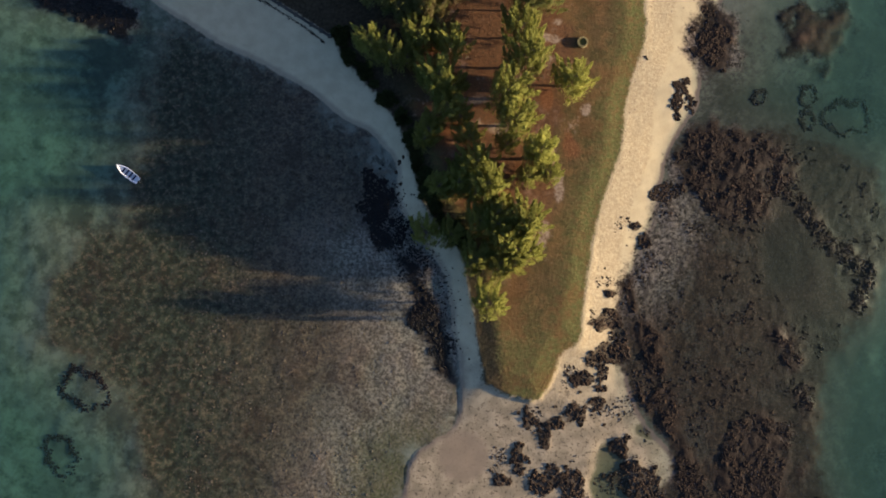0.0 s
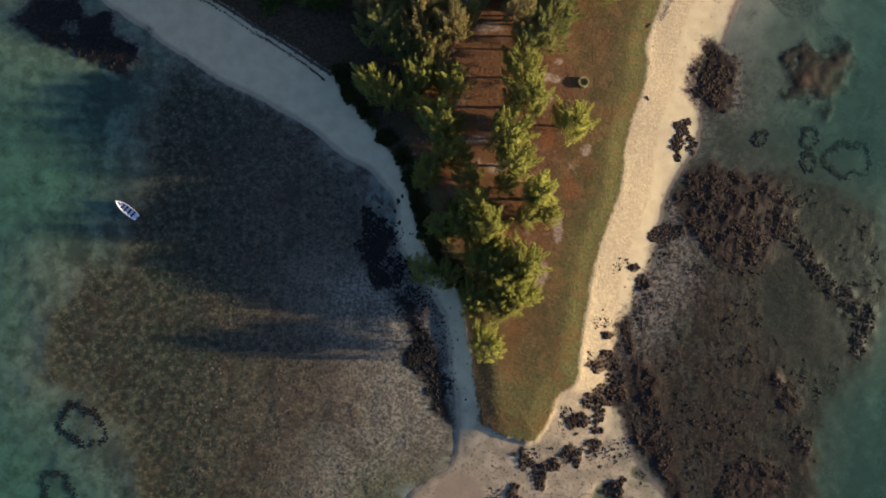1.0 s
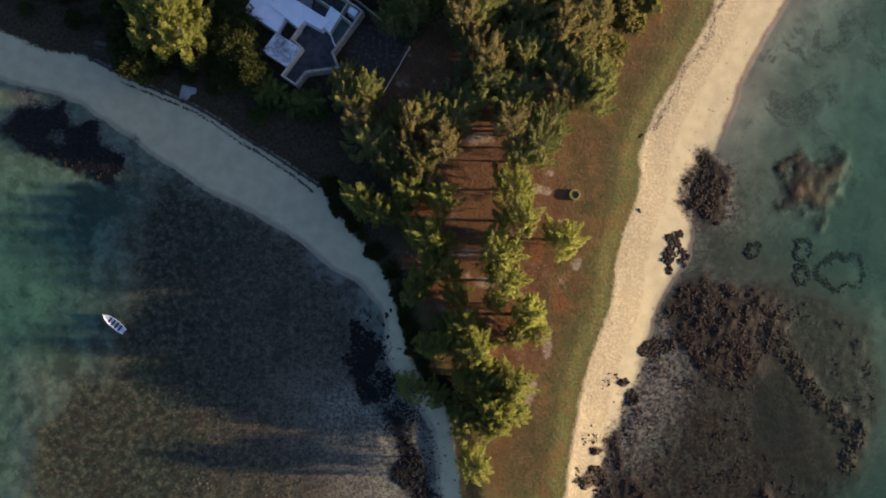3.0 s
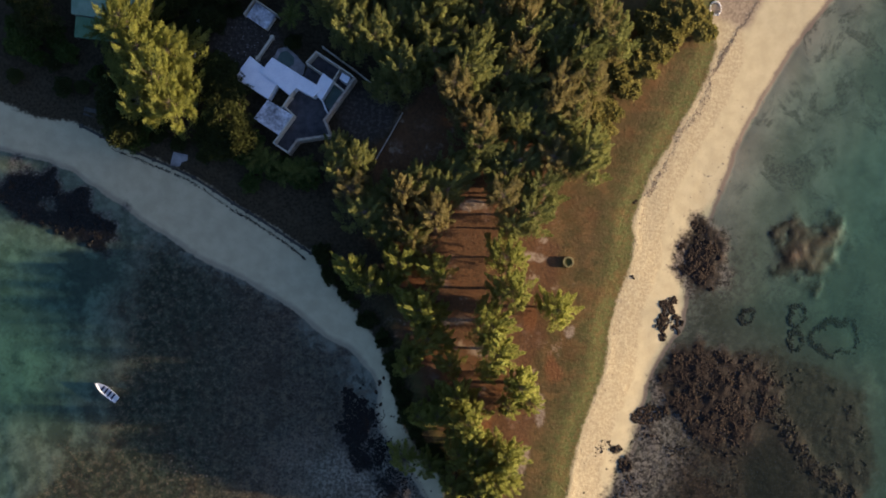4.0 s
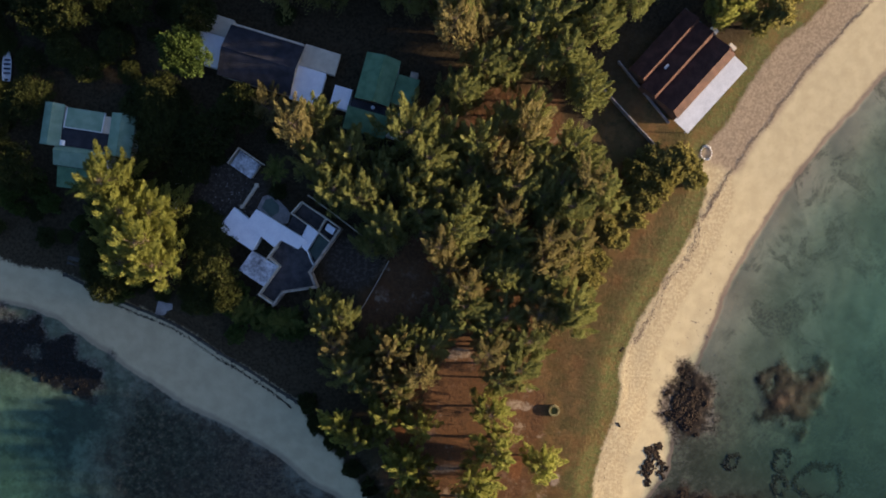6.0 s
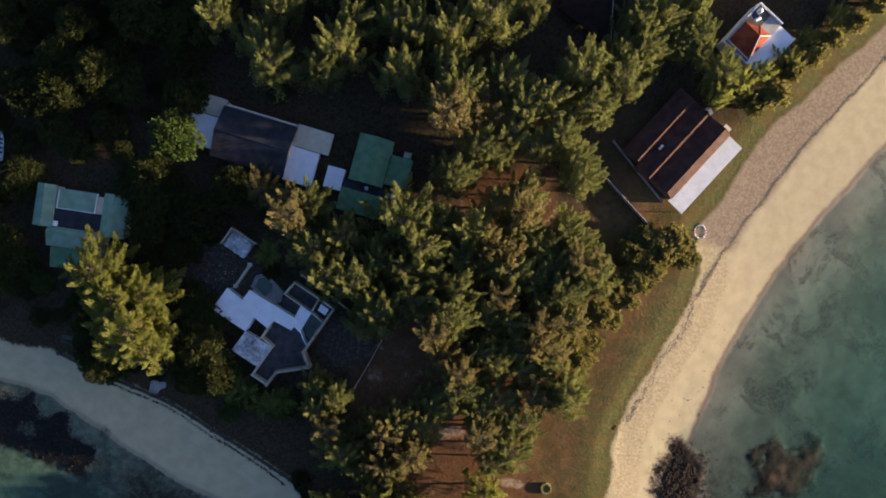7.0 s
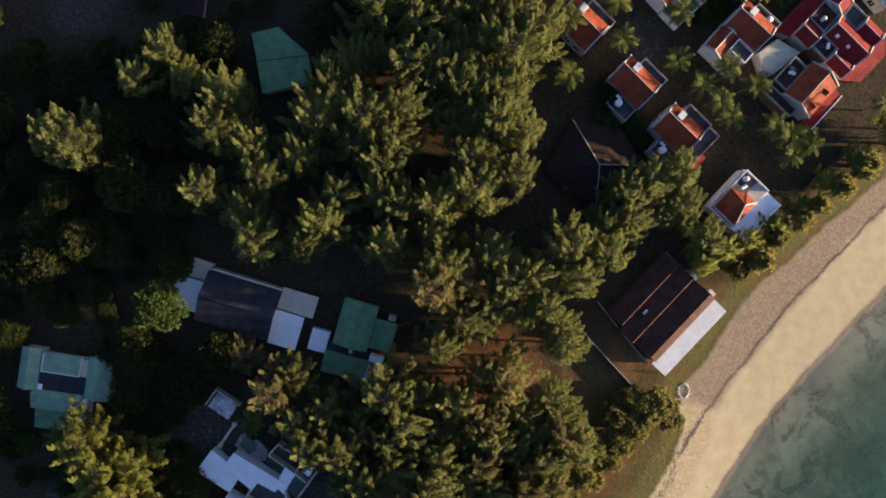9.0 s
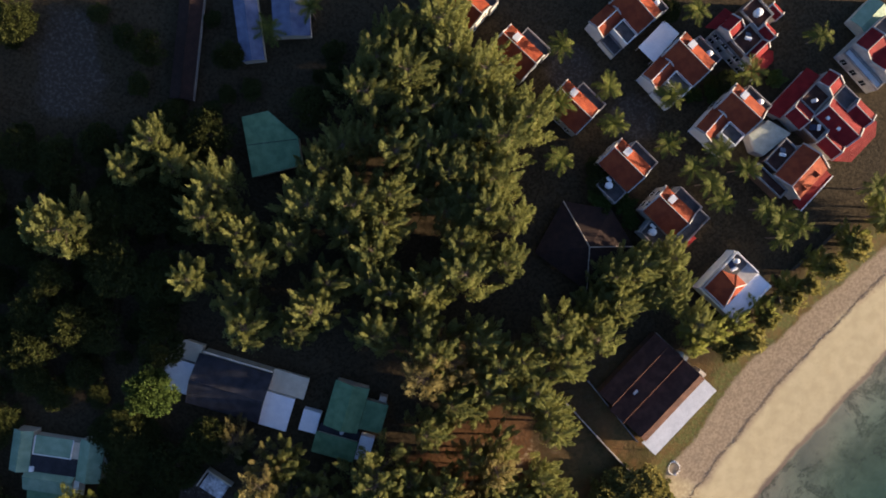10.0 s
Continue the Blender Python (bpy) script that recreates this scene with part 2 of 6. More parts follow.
LAGOON_SHORE = [(-140, 96), (-110, 82), (-92, 74.5), (-85, 72.8), (-79, 70), (-69, 63.8), (-62.7, 59), (-50.3, 51.3), (-38, 45.2), (-30.5, 40.3),
                (-25.6, 35.9), (-19.4, 32), (-15.7, 28.2), (-14.3, 25), (-14.2, 18), (-11.2, 12.6), (-7.9, 7.6), (-4.3, 1.4), (-2.6, -7.2),
                (-1.4, -18), (-1.1, -24), (-2.4, -30), (-6.7, -33), (-11.6, -37.5), (-13.4, -45), (-16, -60)]
SPIT_END = [(-12, -76), (12, -84), (36, -70)]
SEA_SHORE = [(45.3, -47), (48.3, -41), (46.5, -36), (41, -30), (36.6, -17.7), (35.8, -12.8), (37.6, -7.9), (39.7, -0.6), (42.5, 6.9), (45.6, 13),
             (46.8, 19.4), (49.2, 28), (52.5, 34), (56, 38.3), (57.2, 46), (60, 56.5), (63.4, 64.5), (68, 77), (73.2, 87), (81.3, 100.5),
             (88.6, 110.2), (95.5, 117.8), (102, 125), (109.4, 133.5), (124, 149), (150, 176)]
LAGOON_BANK = [(-140, 106), (-110, 93), (-92.4, 86.1), (-86, 83.6), (-76.8, 81.8), (-68.4, 77.6), (-61.2, 74.6), (-52.7, 70.8), (-44.2, 65.3),
               (-38.3, 61.8), (-31.4, 57.2), (-27.4, 54.6), (-25, 50.6), (-20.2, 44.8), (-15.4, 38.4), (-12.4, 34), (-10.5, 28.2), (-9, 22.3),
               (-6.6, 16.1), (-2.4, 10.5), (0.6, 6.2), (2.0, -1.2), (3.4, -8.5), (4.1, -16.9), (4.8, -21.9)]
SEA_BANK = [(10.3, -24.2), (16.6, -25.4), (19.8, -21), (21.5, -16.1), (26, -12.8), (27.1, -6.5), (28.9, 3.3), (30.4, 11.9), (33.2, 20.6), (36.5, 28.2),
            (37.6, 37.1), (39.6, 44.8), (42.4, 52.5), (43.9, 63), (46.4, 69.8), (51.4, 79.2), (55.8, 86.7), (59.8, 94.5), (62, 101), (60.3, 107),
            (62.2, 111.5), (66.4, 116.4), (73, 126.4), (78.3, 133.6), (84.4, 138.8), (89.3, 143.9), (96.8, 150.6), (107.3, 159.6), (124, 173), (150, 196)]
FAR_NORTH = [(400, 420), (400, 2400), (-400, 2400), (-400, 210)]
LAND = np.vstack([smooth_line(LAGOON_SHORE), SPIT_END, smooth_line(SEA_SHORE), FAR_NORTH])
BANK = np.vstack([smooth_line(LAGOON_BANK), smooth_line(SEA_BANK), FAR_NORTH])


def apart_from(line, x, y, closed=False):
    """Distance from a line."""
    best = np.full(x.shape, 1e9)
    pts = np.vstack([line, line[:1]]) if closed else np.asarray(line, float)
    for (ax, ay), (bx, by) in zip(pts, pts[1:]):
        dx, dy = bx - ax, by - ay
        u = np.clip(((x - ax) * dx + (y - ay) * dy) / (dx * dx + dy * dy + 1e-9), 0, 1)
        best = np.minimum(best, (x - ax - u * dx) ** 2 + (y - ay - u * dy) ** 2)
    return np.sqrt(best)


def depth_in(ring, x, y):
    """Signed distance to a closed outline, positive inside."""
    ring = np.asarray(ring, float)
    inside = np.zeros(x.shape, bool)
    for (ax, ay), (bx, by) in zip(ring, np.roll(ring, -1, 0)):
        if ay != by:
            inside ^= ((ay > y) != (by > y)) & (x < (bx - ax) * (y - ay) / (by - ay) + ax)
    return np.where(inside, 1, -1) * apart_from(ring, x, y, True)


LATTICE = np.random.RandomState(7).rand(256, 256)


def fbm(x, y, size, octaves=4, shift=0.0):
    """Smooth noise of mean 0, about -1 to 1, whose largest forms are size metres wide."""
    total, weight, amp = np.zeros(np.shape(x)), 0.0, 1.0
    for o in range(octaves):
        u, v = x / size + 31.7 * o + shift, y / size + 17.3 * o - shift
        i, j = np.floor(u).astype(int), np.floor(v).astype(int)
        a, b = u - i, v - j
        a, b = a * a * (3 - 2 * a), b * b * (3 - 2 * b)
        g = lambda p, q: LATTICE[p % 256, q % 256]
        total += amp * ((g(i, j) * (1 - a) + g(i + 1, j) * a) * (1 - b) + (g(i, j + 1) * (1 - a) + g(i + 1, j + 1) * a) * b - 0.5)
        weight, amp, size = weight + amp, amp * 0.5, size / 2
    return total / weight * 3


def ease(x, lo, hi):
    u = np.clip((x - lo) / (hi - lo), 0, 1)
    return u * u * (3 - 2 * u)


def spaced(lo, hi, step, far):
    """Even steps between lo and hi, growing ones out to far on both sides."""
    out, d = [], step
    while sum(out) < far:
        d *= 1.35
        out.append(d)
    c = np.cumsum(out)
    return np.concatenate([lo - c[::-1], np.arange(lo, hi + step / 2, step), hi + c])


REEF = [(48, 27), (52, 34.1), (57.8, 36), (66.7, 33), (75.7, 31), (86, 28.5), (94.7, 22), (96, 8.7), (94, -4), (87, -9), (81, -18.6), (77.5, -33), (78, -62),
        (40, -70), (44, -47), (46, -41), (45, -34), (40, -28), (34, -17), (34.5, -10), (37, -3), (41, 7), (45, 14)]
REEF_NORTH = [(53.5, 58.5), (59, 62), (64.5, 57), (63.2, 48.5), (59, 45.5), (53.8, 50)]
REEF_DROWNED = [(74, 55.5), (80, 63), (91, 61.5), (91, 54), (83.5, 47), (75, 50)]
WEED = [(-63, 57), (-68, 42), (-66, 33), (-73, 13), (-83, 11), (-85, 0), (-86, -10), (-76, -18), (-68, -28), (-64, -44), (-62, -70), (-10, -70),
        (-12, -38), (-2, -30), (0, -10), (-8, 8), (-14, 20), (-20, 33), (-40, 47), (-56, 56)]
DARK_EDGE = [(-14.6, 22.8), (-17.7, 19.5), (-22.6, 14.6), (-20.8, 9.0), (-13.5, 2.7), (-11.2, -7.1), (-8.2, -12.0), (-5.3, -19.3), (-1.6, -20.5), (-2.0, -7.2), (-6.2, 1.4), (-9.8, 8.8), (-14.4, 13.8), (-12.7, 18.8)]
DARK_ROCKS = [(-95, 73), (-84, 71), (-74, 66), (-70, 60), (-74, 56), (-80, 58), (-88, 65), (-96, 66)]
RIDGES = [[(49, 33), (60, 35.5), (72, 32.5), (77, 26), (76, 17), (66, 13), (56, 15.5), (50, 21)],
          [(57, -31), (66, -28), (72, -33), (71, -42), (60, -60), (54, -42)]]
REEF_POOL = [(73, 19), (77, 13), (80.5, 6.3), (85.2, 1.2), (87, -7), (81, -10), (74, -6), (68, -2), (67, 8), (70, 14)]
RIDGE_LINES = [([(76, 18), (81.1, 11.6), (84.1, 8.2), (87.8, 5), (90.8, 1.2), (92, -2.6), (90, -6)], 1.7), ([(37, 0), (39.4, -8), (41.7, -13), (42.9, -20.3), (45, -27.6), (47.4, -35), (50, -46)], 2.2), ([(70.5, -12), (73.5, -19), (76.3, -24), (77.6, -31), (77.6, -37), (74, -42)], 2.2)]
LITTER = [(-14, 64), (-14, 78), (-6, 88), (2, 110), (14, 125), (30, 122), (34, 100), (28, 80), (24, 66), (27, 50), (24, 36), (22, 20), (17, 6), (6, 8), (0, 20), (-6, 34), (-12, 50)]


# bare sandy scuffs and rust-red needle beds on the headland: centre, half widths
SCUFFS = [(22.2, 20.2, 1.4, 4.5), (19.3, 11.7, 2.0, 2.6), (17.2, 8.0, 1.8, 2.0), (20.5, 53.8, 4.5, 1.4), (4.0, 39.9, 4.0, 1.2), (9.0, 33.8, 3.0, 1.6), (28.9, 37.6, 1.6, 1.8), (23.4, 57.6, 1.6, 1.2), (7.8, 65.1, 3.5, 1.6)]
RUST_BEDS = [(0.3, 30.0, 6.0, 3.0), (-2.1, 33.7, 4.0, 3.0), (20.4, 40.0, 1.6, 5.0), (13.9, 25.1, 3.0, 1.4), (10.1, 17.8, 2.0, 3.0), (-4.6, 49.8, 4.0, 3.0), (25.0, 30.1, 2.5, 4.0)]

# weedy rock patches on the sand at the end of the spit: centre, half widths
TIP_ROCKS = [(33, -9, 3.6, 2.4), (36.5, -14, 3.4, 3.0), (31.5, -16.2, 4.6, 2.6), (26.5, -21, 2.2, 1.6), (24.4, -28.5, 2.4, 2.6), (19.5, -30.5, 3.2, 1.3), (14.4, -28.6, 1.2, 2.4),
             (18, -33.4, 1.4, 2.0), (12.2, -37.6, 1.8, 4.0), (9.2, -42.2, 2.6, 1.4), (17.8, -42.6, 3.2, 3.0), (24, -44, 4.0, 3.4), (30, -25.5, 1.8, 3.0), (31.2, -20.2, 1.8, 2.2),
             (34.6, -35.6, 2.2, 3.0), (36.5, -41.5, 4.2, 3.0), (40, -45.5, 4.0, 3.0), (41, -25, 2.2, 4.0), (39.3, 11.8, 1.2, 1.0), (33, -2.9, 1.2, 0.8), (41.6, 8.6, 1.2, 1.6)]


def lie(x, y):
    """Height of the ground and the fields that say what covers it."""
    wob = fbm(x, y, 9, 4) * 0.8 + fbm(x, y, 1.6, 2, 5.0) * 0.35
    shore = depth_in(LAND, x, y)
    bank = depth_in(BANK, x, y)
    land, veg = shore - 1.1 + wob * 0.6, bank + wob * 0.6
    standing = np.maximum(depth_in(REEF, x, y), depth_in(REEF_NORTH, x, y)) + fbm(x, y, 5, 3, 3.0) * 1.8
    drowned = depth_in(REEF_DROWNED, x, y) - 2.0 + fbm(x, y, 5, 5, 33.0) * 4.5
    reef = np.maximum(standing, drowned)
    weed = depth_in(WEED, x, y) + fbm(x, y, 7, 4, 8.0) * 2.2
    dark = np.maximum(depth_in(DARK_ROCKS, x, y) - 0.5 + fbm(x, y, 6, 5, 91.0) * 4.2, depth_in(DARK_EDGE, x, y) - 2.1 + fbm(x, y, 6, 4, 71.0) * 2.0) + fbm(x, y, 4, 3, 11.0) * 1.6
    tip = np.max([1.0 - np.hypot((x - px) / rx, (y - py) / ry) for px, py, rx, ry in TIP_ROCKS], axis=0) * 2.4 + fbm(x, y, 3.0, 4, 44.0) * 1.5 + fbm(x, y, 1.3, 2, 45.0) * 0.5
    ragged = fbm(x, y, 4.0, 4, 27.0) * 0.45
    scuff, rusty = (np.max([1.0 - np.hypot((x - px) / rx, (y - py) / ry) for px, py, rx, ry in beds], axis=0) + ragged for beds in (SCUFFS, RUST_BEDS))
    litter = depth_in(LITTER, x, y) + fbm(x, y, 6, 4, 2.0) * 3.0
    u = np.clip((shore - 1.1 + 0.15 * wob) / np.maximum(shore - 1.1 - bank, 0.5), 0, 1)
    beach = 0.04 + 1.0 * u ** 1.1 * (0.18 + 0.82 * ease(y, -38, -10)) + fbm(x, y, 2.2, 3, 6.0) * 0.012
    inland = 1.05 + 0.4 * ease(veg, 0, 5.0) + fbm(x, y, 14, 4, 4.0) * 0.12 * ease(veg, 0, 4)
    sea = -np.clip(0.05 + 0.02 * np.maximum(-shore, 0), 0, 0.75)
    sea = np.where((x > 20) | (y > 75), sea, np.maximum(sea, np.where(weed > 0, 0.0, 0.045 * weed)))
    tidal = ease(weed, -2, 6) * (x < 20) * (y < 75)
    sea = np.maximum(sea, -1.7) + fbm(x, y, 6, 3, 9.0) * 0.06 + tidal * (0.04 * fbm(x, y, 2.0, 3, 19.0) - 0.1)
    z = np.where(land < 0, sea, np.where(veg < 0, beach, inland))
    ridge = np.max([depth_in(r, x, y) for r in RIDGES] + [w - apart_from(np.array(p, float), x, y) for p, w in RIDGE_LINES]
                   + [depth_in(REEF_NORTH, x, y) + 0.5], axis=0) + fbm(x, y, 7, 4, 30.0) * 2.6
    ridge = np.maximum(ridge, drowned - 1.0)
    z = z + ease(drowned, -3.0, 3.0) * (0.28 + 0.12 * fbm(x, y, 1.6, 3, 35.0)) * (land < -3)
    high = ease(ridge, -1.5, 1.5)
    lumps = np.maximum(fbm(x, y, 3.2, 4, 13.0), -0.25) * (0.04 + 0.09 * high) + fbm(x, y, 1.1, 2, 14.0) * (0.04 + 0.07 * high) + 0.1 * high
    lumps = lumps * ease(np.maximum(standing, dark), -3.0, 2.0)
    pool = np.zeros(x.shape)
    for px, py, rx, ry in ((32, -43, 4.5, 8.0), (41.5, -32.5, 4.2, 2.2)):
        hollow = ease(1.0 - ((x - px) / rx) ** 2 - ((y - py) / ry) ** 2 + 0.35 * fbm(x, y, 4, 3, 50.0), -0.8, 1.0)
        z = z * (1 - hollow) - 0.22 * hollow
        pool = np.maximum(pool, hollow)
    on = ease(standing, -14.0, 2.0) * (veg < -1)
    level = -0.11 + 0.05 * fbm(x, y, 14, 4, 15.0) - 0.2 * ease(x, 68, 84)
    z = z * (1 - on) + on * np.maximum(level + lumps, np.where(land > 0, z - 0.25, -3))
    on = ease(tip, -0.2, 0.9) * (veg < -1) * (land > -2)
    z = z + on * (0.05 + 0.1 * np.maximum(fbm(x, y, 1.1, 2, 14.0), -0.3))
    basin = depth_in(REEF_POOL, x, y) + fbm(x, y, 5, 4, 23.0) * 1.6
    on = ease(basin, -1.5, 2.5)
    z = z * (1 - on) + on * (-0.22 + 0.05 * fbm(x, y, 4, 3, 24.0))
    on = ease(dark, -0.4, 0.8) * (veg < -1)
    z = z * (1 - on) + on * (-0.1 + lumps * 0.8)
    dune = ease(depth_in([(58, 108), (60, 113), (64.6, 118), (71, 128), (76.5, 135.2), (82.6, 140.6), (95, 152.4), (122, 175),
                          (128, 166), (107.5, 152), (99.3, 144), (92, 136), (82.4, 124.5), (75.2, 114.5), (68.5, 105)], x, y) + wob, -1.0, 1.5)
    return z, dict(land=land, veg=veg, reef=reef, weed=weed, dark=dark, litter=litter, dune=dune, ridge=ridge, pool=pool, tip=tip, basin=basin, scuff=scuff, rusty=rusty, yard=np.maximum(np.maximum(7.5 - np.hypot(x + 42, y - 100), 6.0 - np.hypot(x + 15.5, y - 85)), np.maximum(5.0 - np.hypot(x - 36, y - 196), np.maximum(5.0 - np.hypot(x - 50, y - 186), 7.0 - np.hypot(x + 69, (y - 194) * 0.6) + 2.5 * fbm(x, y, 6, 3, 77.0)))), lagoon=apart_from(smooth_line(LAGOON_BANK), x, y))


XS, YS = spaced(-112, 118, 0.55, 2400), spaced(-64, 224, 0.55, 2400)
GX, GY = np.meshgrid(XS, YS)
GZ, FIELDS = lie(GX.ravel(), GY.ravel())


def sheet_mesh(name, gx, gy, gz, fields):
    rows, cols = gx.shape
    me = bpy.data.meshes.new(name)
    n = rows * cols
    i = (np.arange(rows - 1)[:, None] * cols + np.arange(cols - 1)[None]).ravel()
    quads = np.stack([i, i + 1, i + cols + 1, i + cols], 1).astype(np.int32)
    me.vertices.add(n), me.loops.add(quads.size), me.polygons.add(len(quads))
    me.vertices.foreach_set("co", np.stack([gx.ravel(), gy.ravel(), gz.ravel()], 1).ravel().astype(np.float32))
    me.loops.foreach_set("vertex_index", quads.ravel())
    me.polygons.foreach_set("loop_start", np.arange(0, quads.size, 4, dtype=np.int32))
    me.polygons.foreach_set("use_smooth", np.ones(len(quads), bool))
    me.update(calc_edges=True)
    for key, field in fields.items():
        me.attributes.new(key, "FLOAT", "POINT").data.foreach_set("value", field.astype(np.float32))
    return me


def ground_material():
    k = Mat("shore_ground", 0.9, 0, 0.08).where(True)
    big, mid, small, tiny = k.noise(0.05, 4), k.noise(0.35, 4), k.noise(1.7, 4, 0.6), k.noise(7.0, 3, 0.65)
    jag = k.math("MULTIPLY_ADD", k.math("SUBTRACT", small, 0.5), 2.2, k.math("MULTIPLY", k.math("SUBTRACT", tiny, 0.5), 0.8))
    place = k.node("SeparateXYZ")
    k.t.links.new(k.space, place.inputs[0])
    east_side, up = place.outputs[0], place.outputs[1]
    speck0 = k.noise(1.3, 5, 0.7)
    land = k.math("ADD", k.attr("land"), k.math("MULTIPLY", jag, 0.35))
    veg = k.math("ADD", k.attr("veg"), jag)
    reef = k.math("MULTIPLY_ADD", k.math("SUBTRACT", k.noise(0.45, 5, 0.7), 0.5), 7.0, k.math("ADD", k.attr("reef"), jag))
    weed = k.math("MULTIPLY_ADD", k.math("SUBTRACT", k.noise(0.16, 5, 0.7), 0.5), 22.0, k.math("ADD", k.attr("weed"), k.math("MULTIPLY", jag, 2.0)))
    dark = k.math("ADD", k.attr("dark"), jag)
    litter = k.math("ADD", k.attr("litter"), k.math("MULTIPLY", jag, 1.5))
    # beach sand: pale, with coarser patches and dark grains of wrack
    sand = k.mix(k.step(mid, 0.3, 0.7), (0.42, 0.355, 0.225), (0.485, 0.415, 0.265))
    sand = k.mix(k.step(tiny, 0.45, 0.75, 0, 0.25), sand, (0.4, 0.325, 0.2))
    sand = k.mix(k.step(k.math("MULTIPLY", small, k.step(tiny, 0.5, 0.75)), 0.42, 0.55), sand, (0.2, 0.14, 0.1))
    dune = k.mix(k.step(small, 0.35, 0.65), (0.2, 0.152, 0.11), (0.31, 0.242, 0.172))
    trodden = k.math("MULTIPLY", k.math("MULTIPLY", k.step(k.math("MULTIPLY_ADD", mid, 3.0, k.attr("veg")), -5.6, -4.6), k.step(east_side, 10.0, 25.0)), k.math("SUBTRACT", 1.0, k.attr("dune")))
    sand = k.mix(k.math("MULTIPLY", trodden, 0.8), sand, k.mix(k.step(small, 0.38, 0.64), (0.34, 0.27, 0.165), (0.46, 0.385, 0.245)))
    tide_end = k.step(k.math("MULTIPLY_ADD", mid, 14.0, up), -4.0, -24.0)
    sand = k.mix(k.math("MULTIPLY", tide_end, 0.7), sand, k.mix(k.step(mid, 0.35, 0.65), (0.13, 0.11, 0.085), (0.28, 0.23, 0.17)))
    strand = k.math("PINGPONG", k.math("MULTIPLY_ADD", k.attr("land"), 0.42, k.math("MULTIPLY_ADD", mid, 1.6, k.math("MULTIPLY", big, 5.0))), 0.5)
    sand = k.mix(k.math("MULTIPLY", k.step(strand, 0.0, 0.12, 1.0, 0.0), k.step(small, 0.4, 0.6, 0.0, 0.14)), sand, (0.3, 0.24, 0.16))
    sand = k.mix(k.math("MULTIPLY", tide_end, k.step(k.noise(1.4, 5, 0.75), 0.53, 0.6, 0, 0.75)), sand, (0.06, 0.05, 0.038))
    sand = k.mix(k.step(k.attr("pool"), 0.35, 0.75, 0, 0.85), sand, (0.075, 0.07, 0.04))
    wet = k.node("VectorMath")
    wet.operation = "DISTANCE"
    k.set(wet.inputs[0], k.space)
    wet.inputs[1].default_value = (0.5, -37.0, 0.0)
    basin = k.step(k.math("MULTIPLY_ADD", jag, 0.7, wet.outputs["Value"]), 6.2, 4.4)
    sand = k.mix(k.math("MULTIPLY", basin, 0.8), sand, (0.215, 0.17, 0.125))
    sand = k.mix(k.math("MULTIPLY", k.attr("dune"), 0.95), sand, dune)
    sand = k.mix(k.math("MULTIPLY", k.step(land, 0.5, 1.5, 0.95, 0.0), k.step(east_side, 0.0, 40.0, 0.5, 1.0)), sand, (0.135, 0.102, 0.086))
    # inland: dry grass, green grass along the edge, needle litter
    dry = k.mix(k.step(mid, 0.3, 0.72), (0.105, 0.069, 0.031), (0.075, 0.06, 0.023))
    dry = k.mix(k.step(small, 0.5, 0.8, 0, 0.5), dry, (0.16, 0.108, 0.054))
    green = k.mix(k.step(small, 0.3, 0.7), (0.07, 0.08, 0.027), (0.112, 0.118, 0.042))
    edge = k.math("MULTIPLY", k.step(veg, 2.0, 10.0, 1.0, 0.0), k.step(k.math("MULTIPLY_ADD", mid, 0.6, big), 0.3, 0.68))
    dry = k.mix(k.step(k.noise(0.28, 6, 0.72), 0.47, 0.6, 0, 0.6), dry, (0.175, 0.1, 0.042))
    dry = k.mix(k.step(k.noise(0.6, 5, 0.7), 0.55, 0.66, 0, 0.7), dry, (0.05, 0.044, 0.018))
    edge = k.math("MAXIMUM", edge, k.math("MULTIPLY", k.step(veg, 1.0, 7.5, 0.9, 0.0), k.step(k.math("MULTIPLY_ADD", mid, 14.0, up), 60.0, 74.0)))
    edge = k.math("MAXIMUM", edge, k.step(k.math("MULTIPLY_ADD", mid, 20.0, up), 12.0, -10.0, 0, 0.75))
    grass = k.mix(k.math("MULTIPLY", edge, k.step(k.noise(0.9, 5, 0.7), 0.4, 0.6, 0.35, 1.0)), dry, green)
    needles = k.mix(k.step(small, 0.3, 0.7), (0.15, 0.075, 0.037), (0.09, 0.05, 0.027))
    needles = k.mix(k.step(mid, 0.55, 0.75, 0, 0.7), needles, (0.24, 0.15, 0.11))
    inland = k.mix(k.step(litter, -1.5, 2.5), grass, needles)
    scrape = k.step(k.math("MULTIPLY_ADD", small, 0.3, k.noise(0.16, 4, 0.6)), 0.74, 0.84)
    inland = k.mix(k.math("MULTIPLY", scrape, k.step(litter, -7.0, -1.0)), inland, (0.27, 0.195, 0.135))
    rust = k.step(k.noise(0.12, 5, 0.65), 0.5, 0.64)
    inland = k.mix(k.math("MULTIPLY", rust, 0.4), inland, (0.135, 0.06, 0.026))
    inland = k.mix(k.step(k.math("MULTIPLY_ADD", jag, 0.25, k.attr("rusty")), 0.0, 0.5, 0, 0.75), inland, k.mix(k.step(small, 0.35, 0.65), (0.15, 0.058, 0.026), (0.21, 0.092, 0.04)))
    inland = k.mix(k.step(k.math("MULTIPLY_ADD", jag, 0.25, k.attr("scuff")), 0.0, 0.5, 0, 0.8), inland, k.mix(k.step(small, 0.35, 0.65), (0.19, 0.135, 0.095), (0.34, 0.265, 0.2)))
    # dark scrub soil; shade under garden trees and around villas is painted in too
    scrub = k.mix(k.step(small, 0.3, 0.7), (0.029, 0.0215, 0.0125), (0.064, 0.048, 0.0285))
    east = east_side
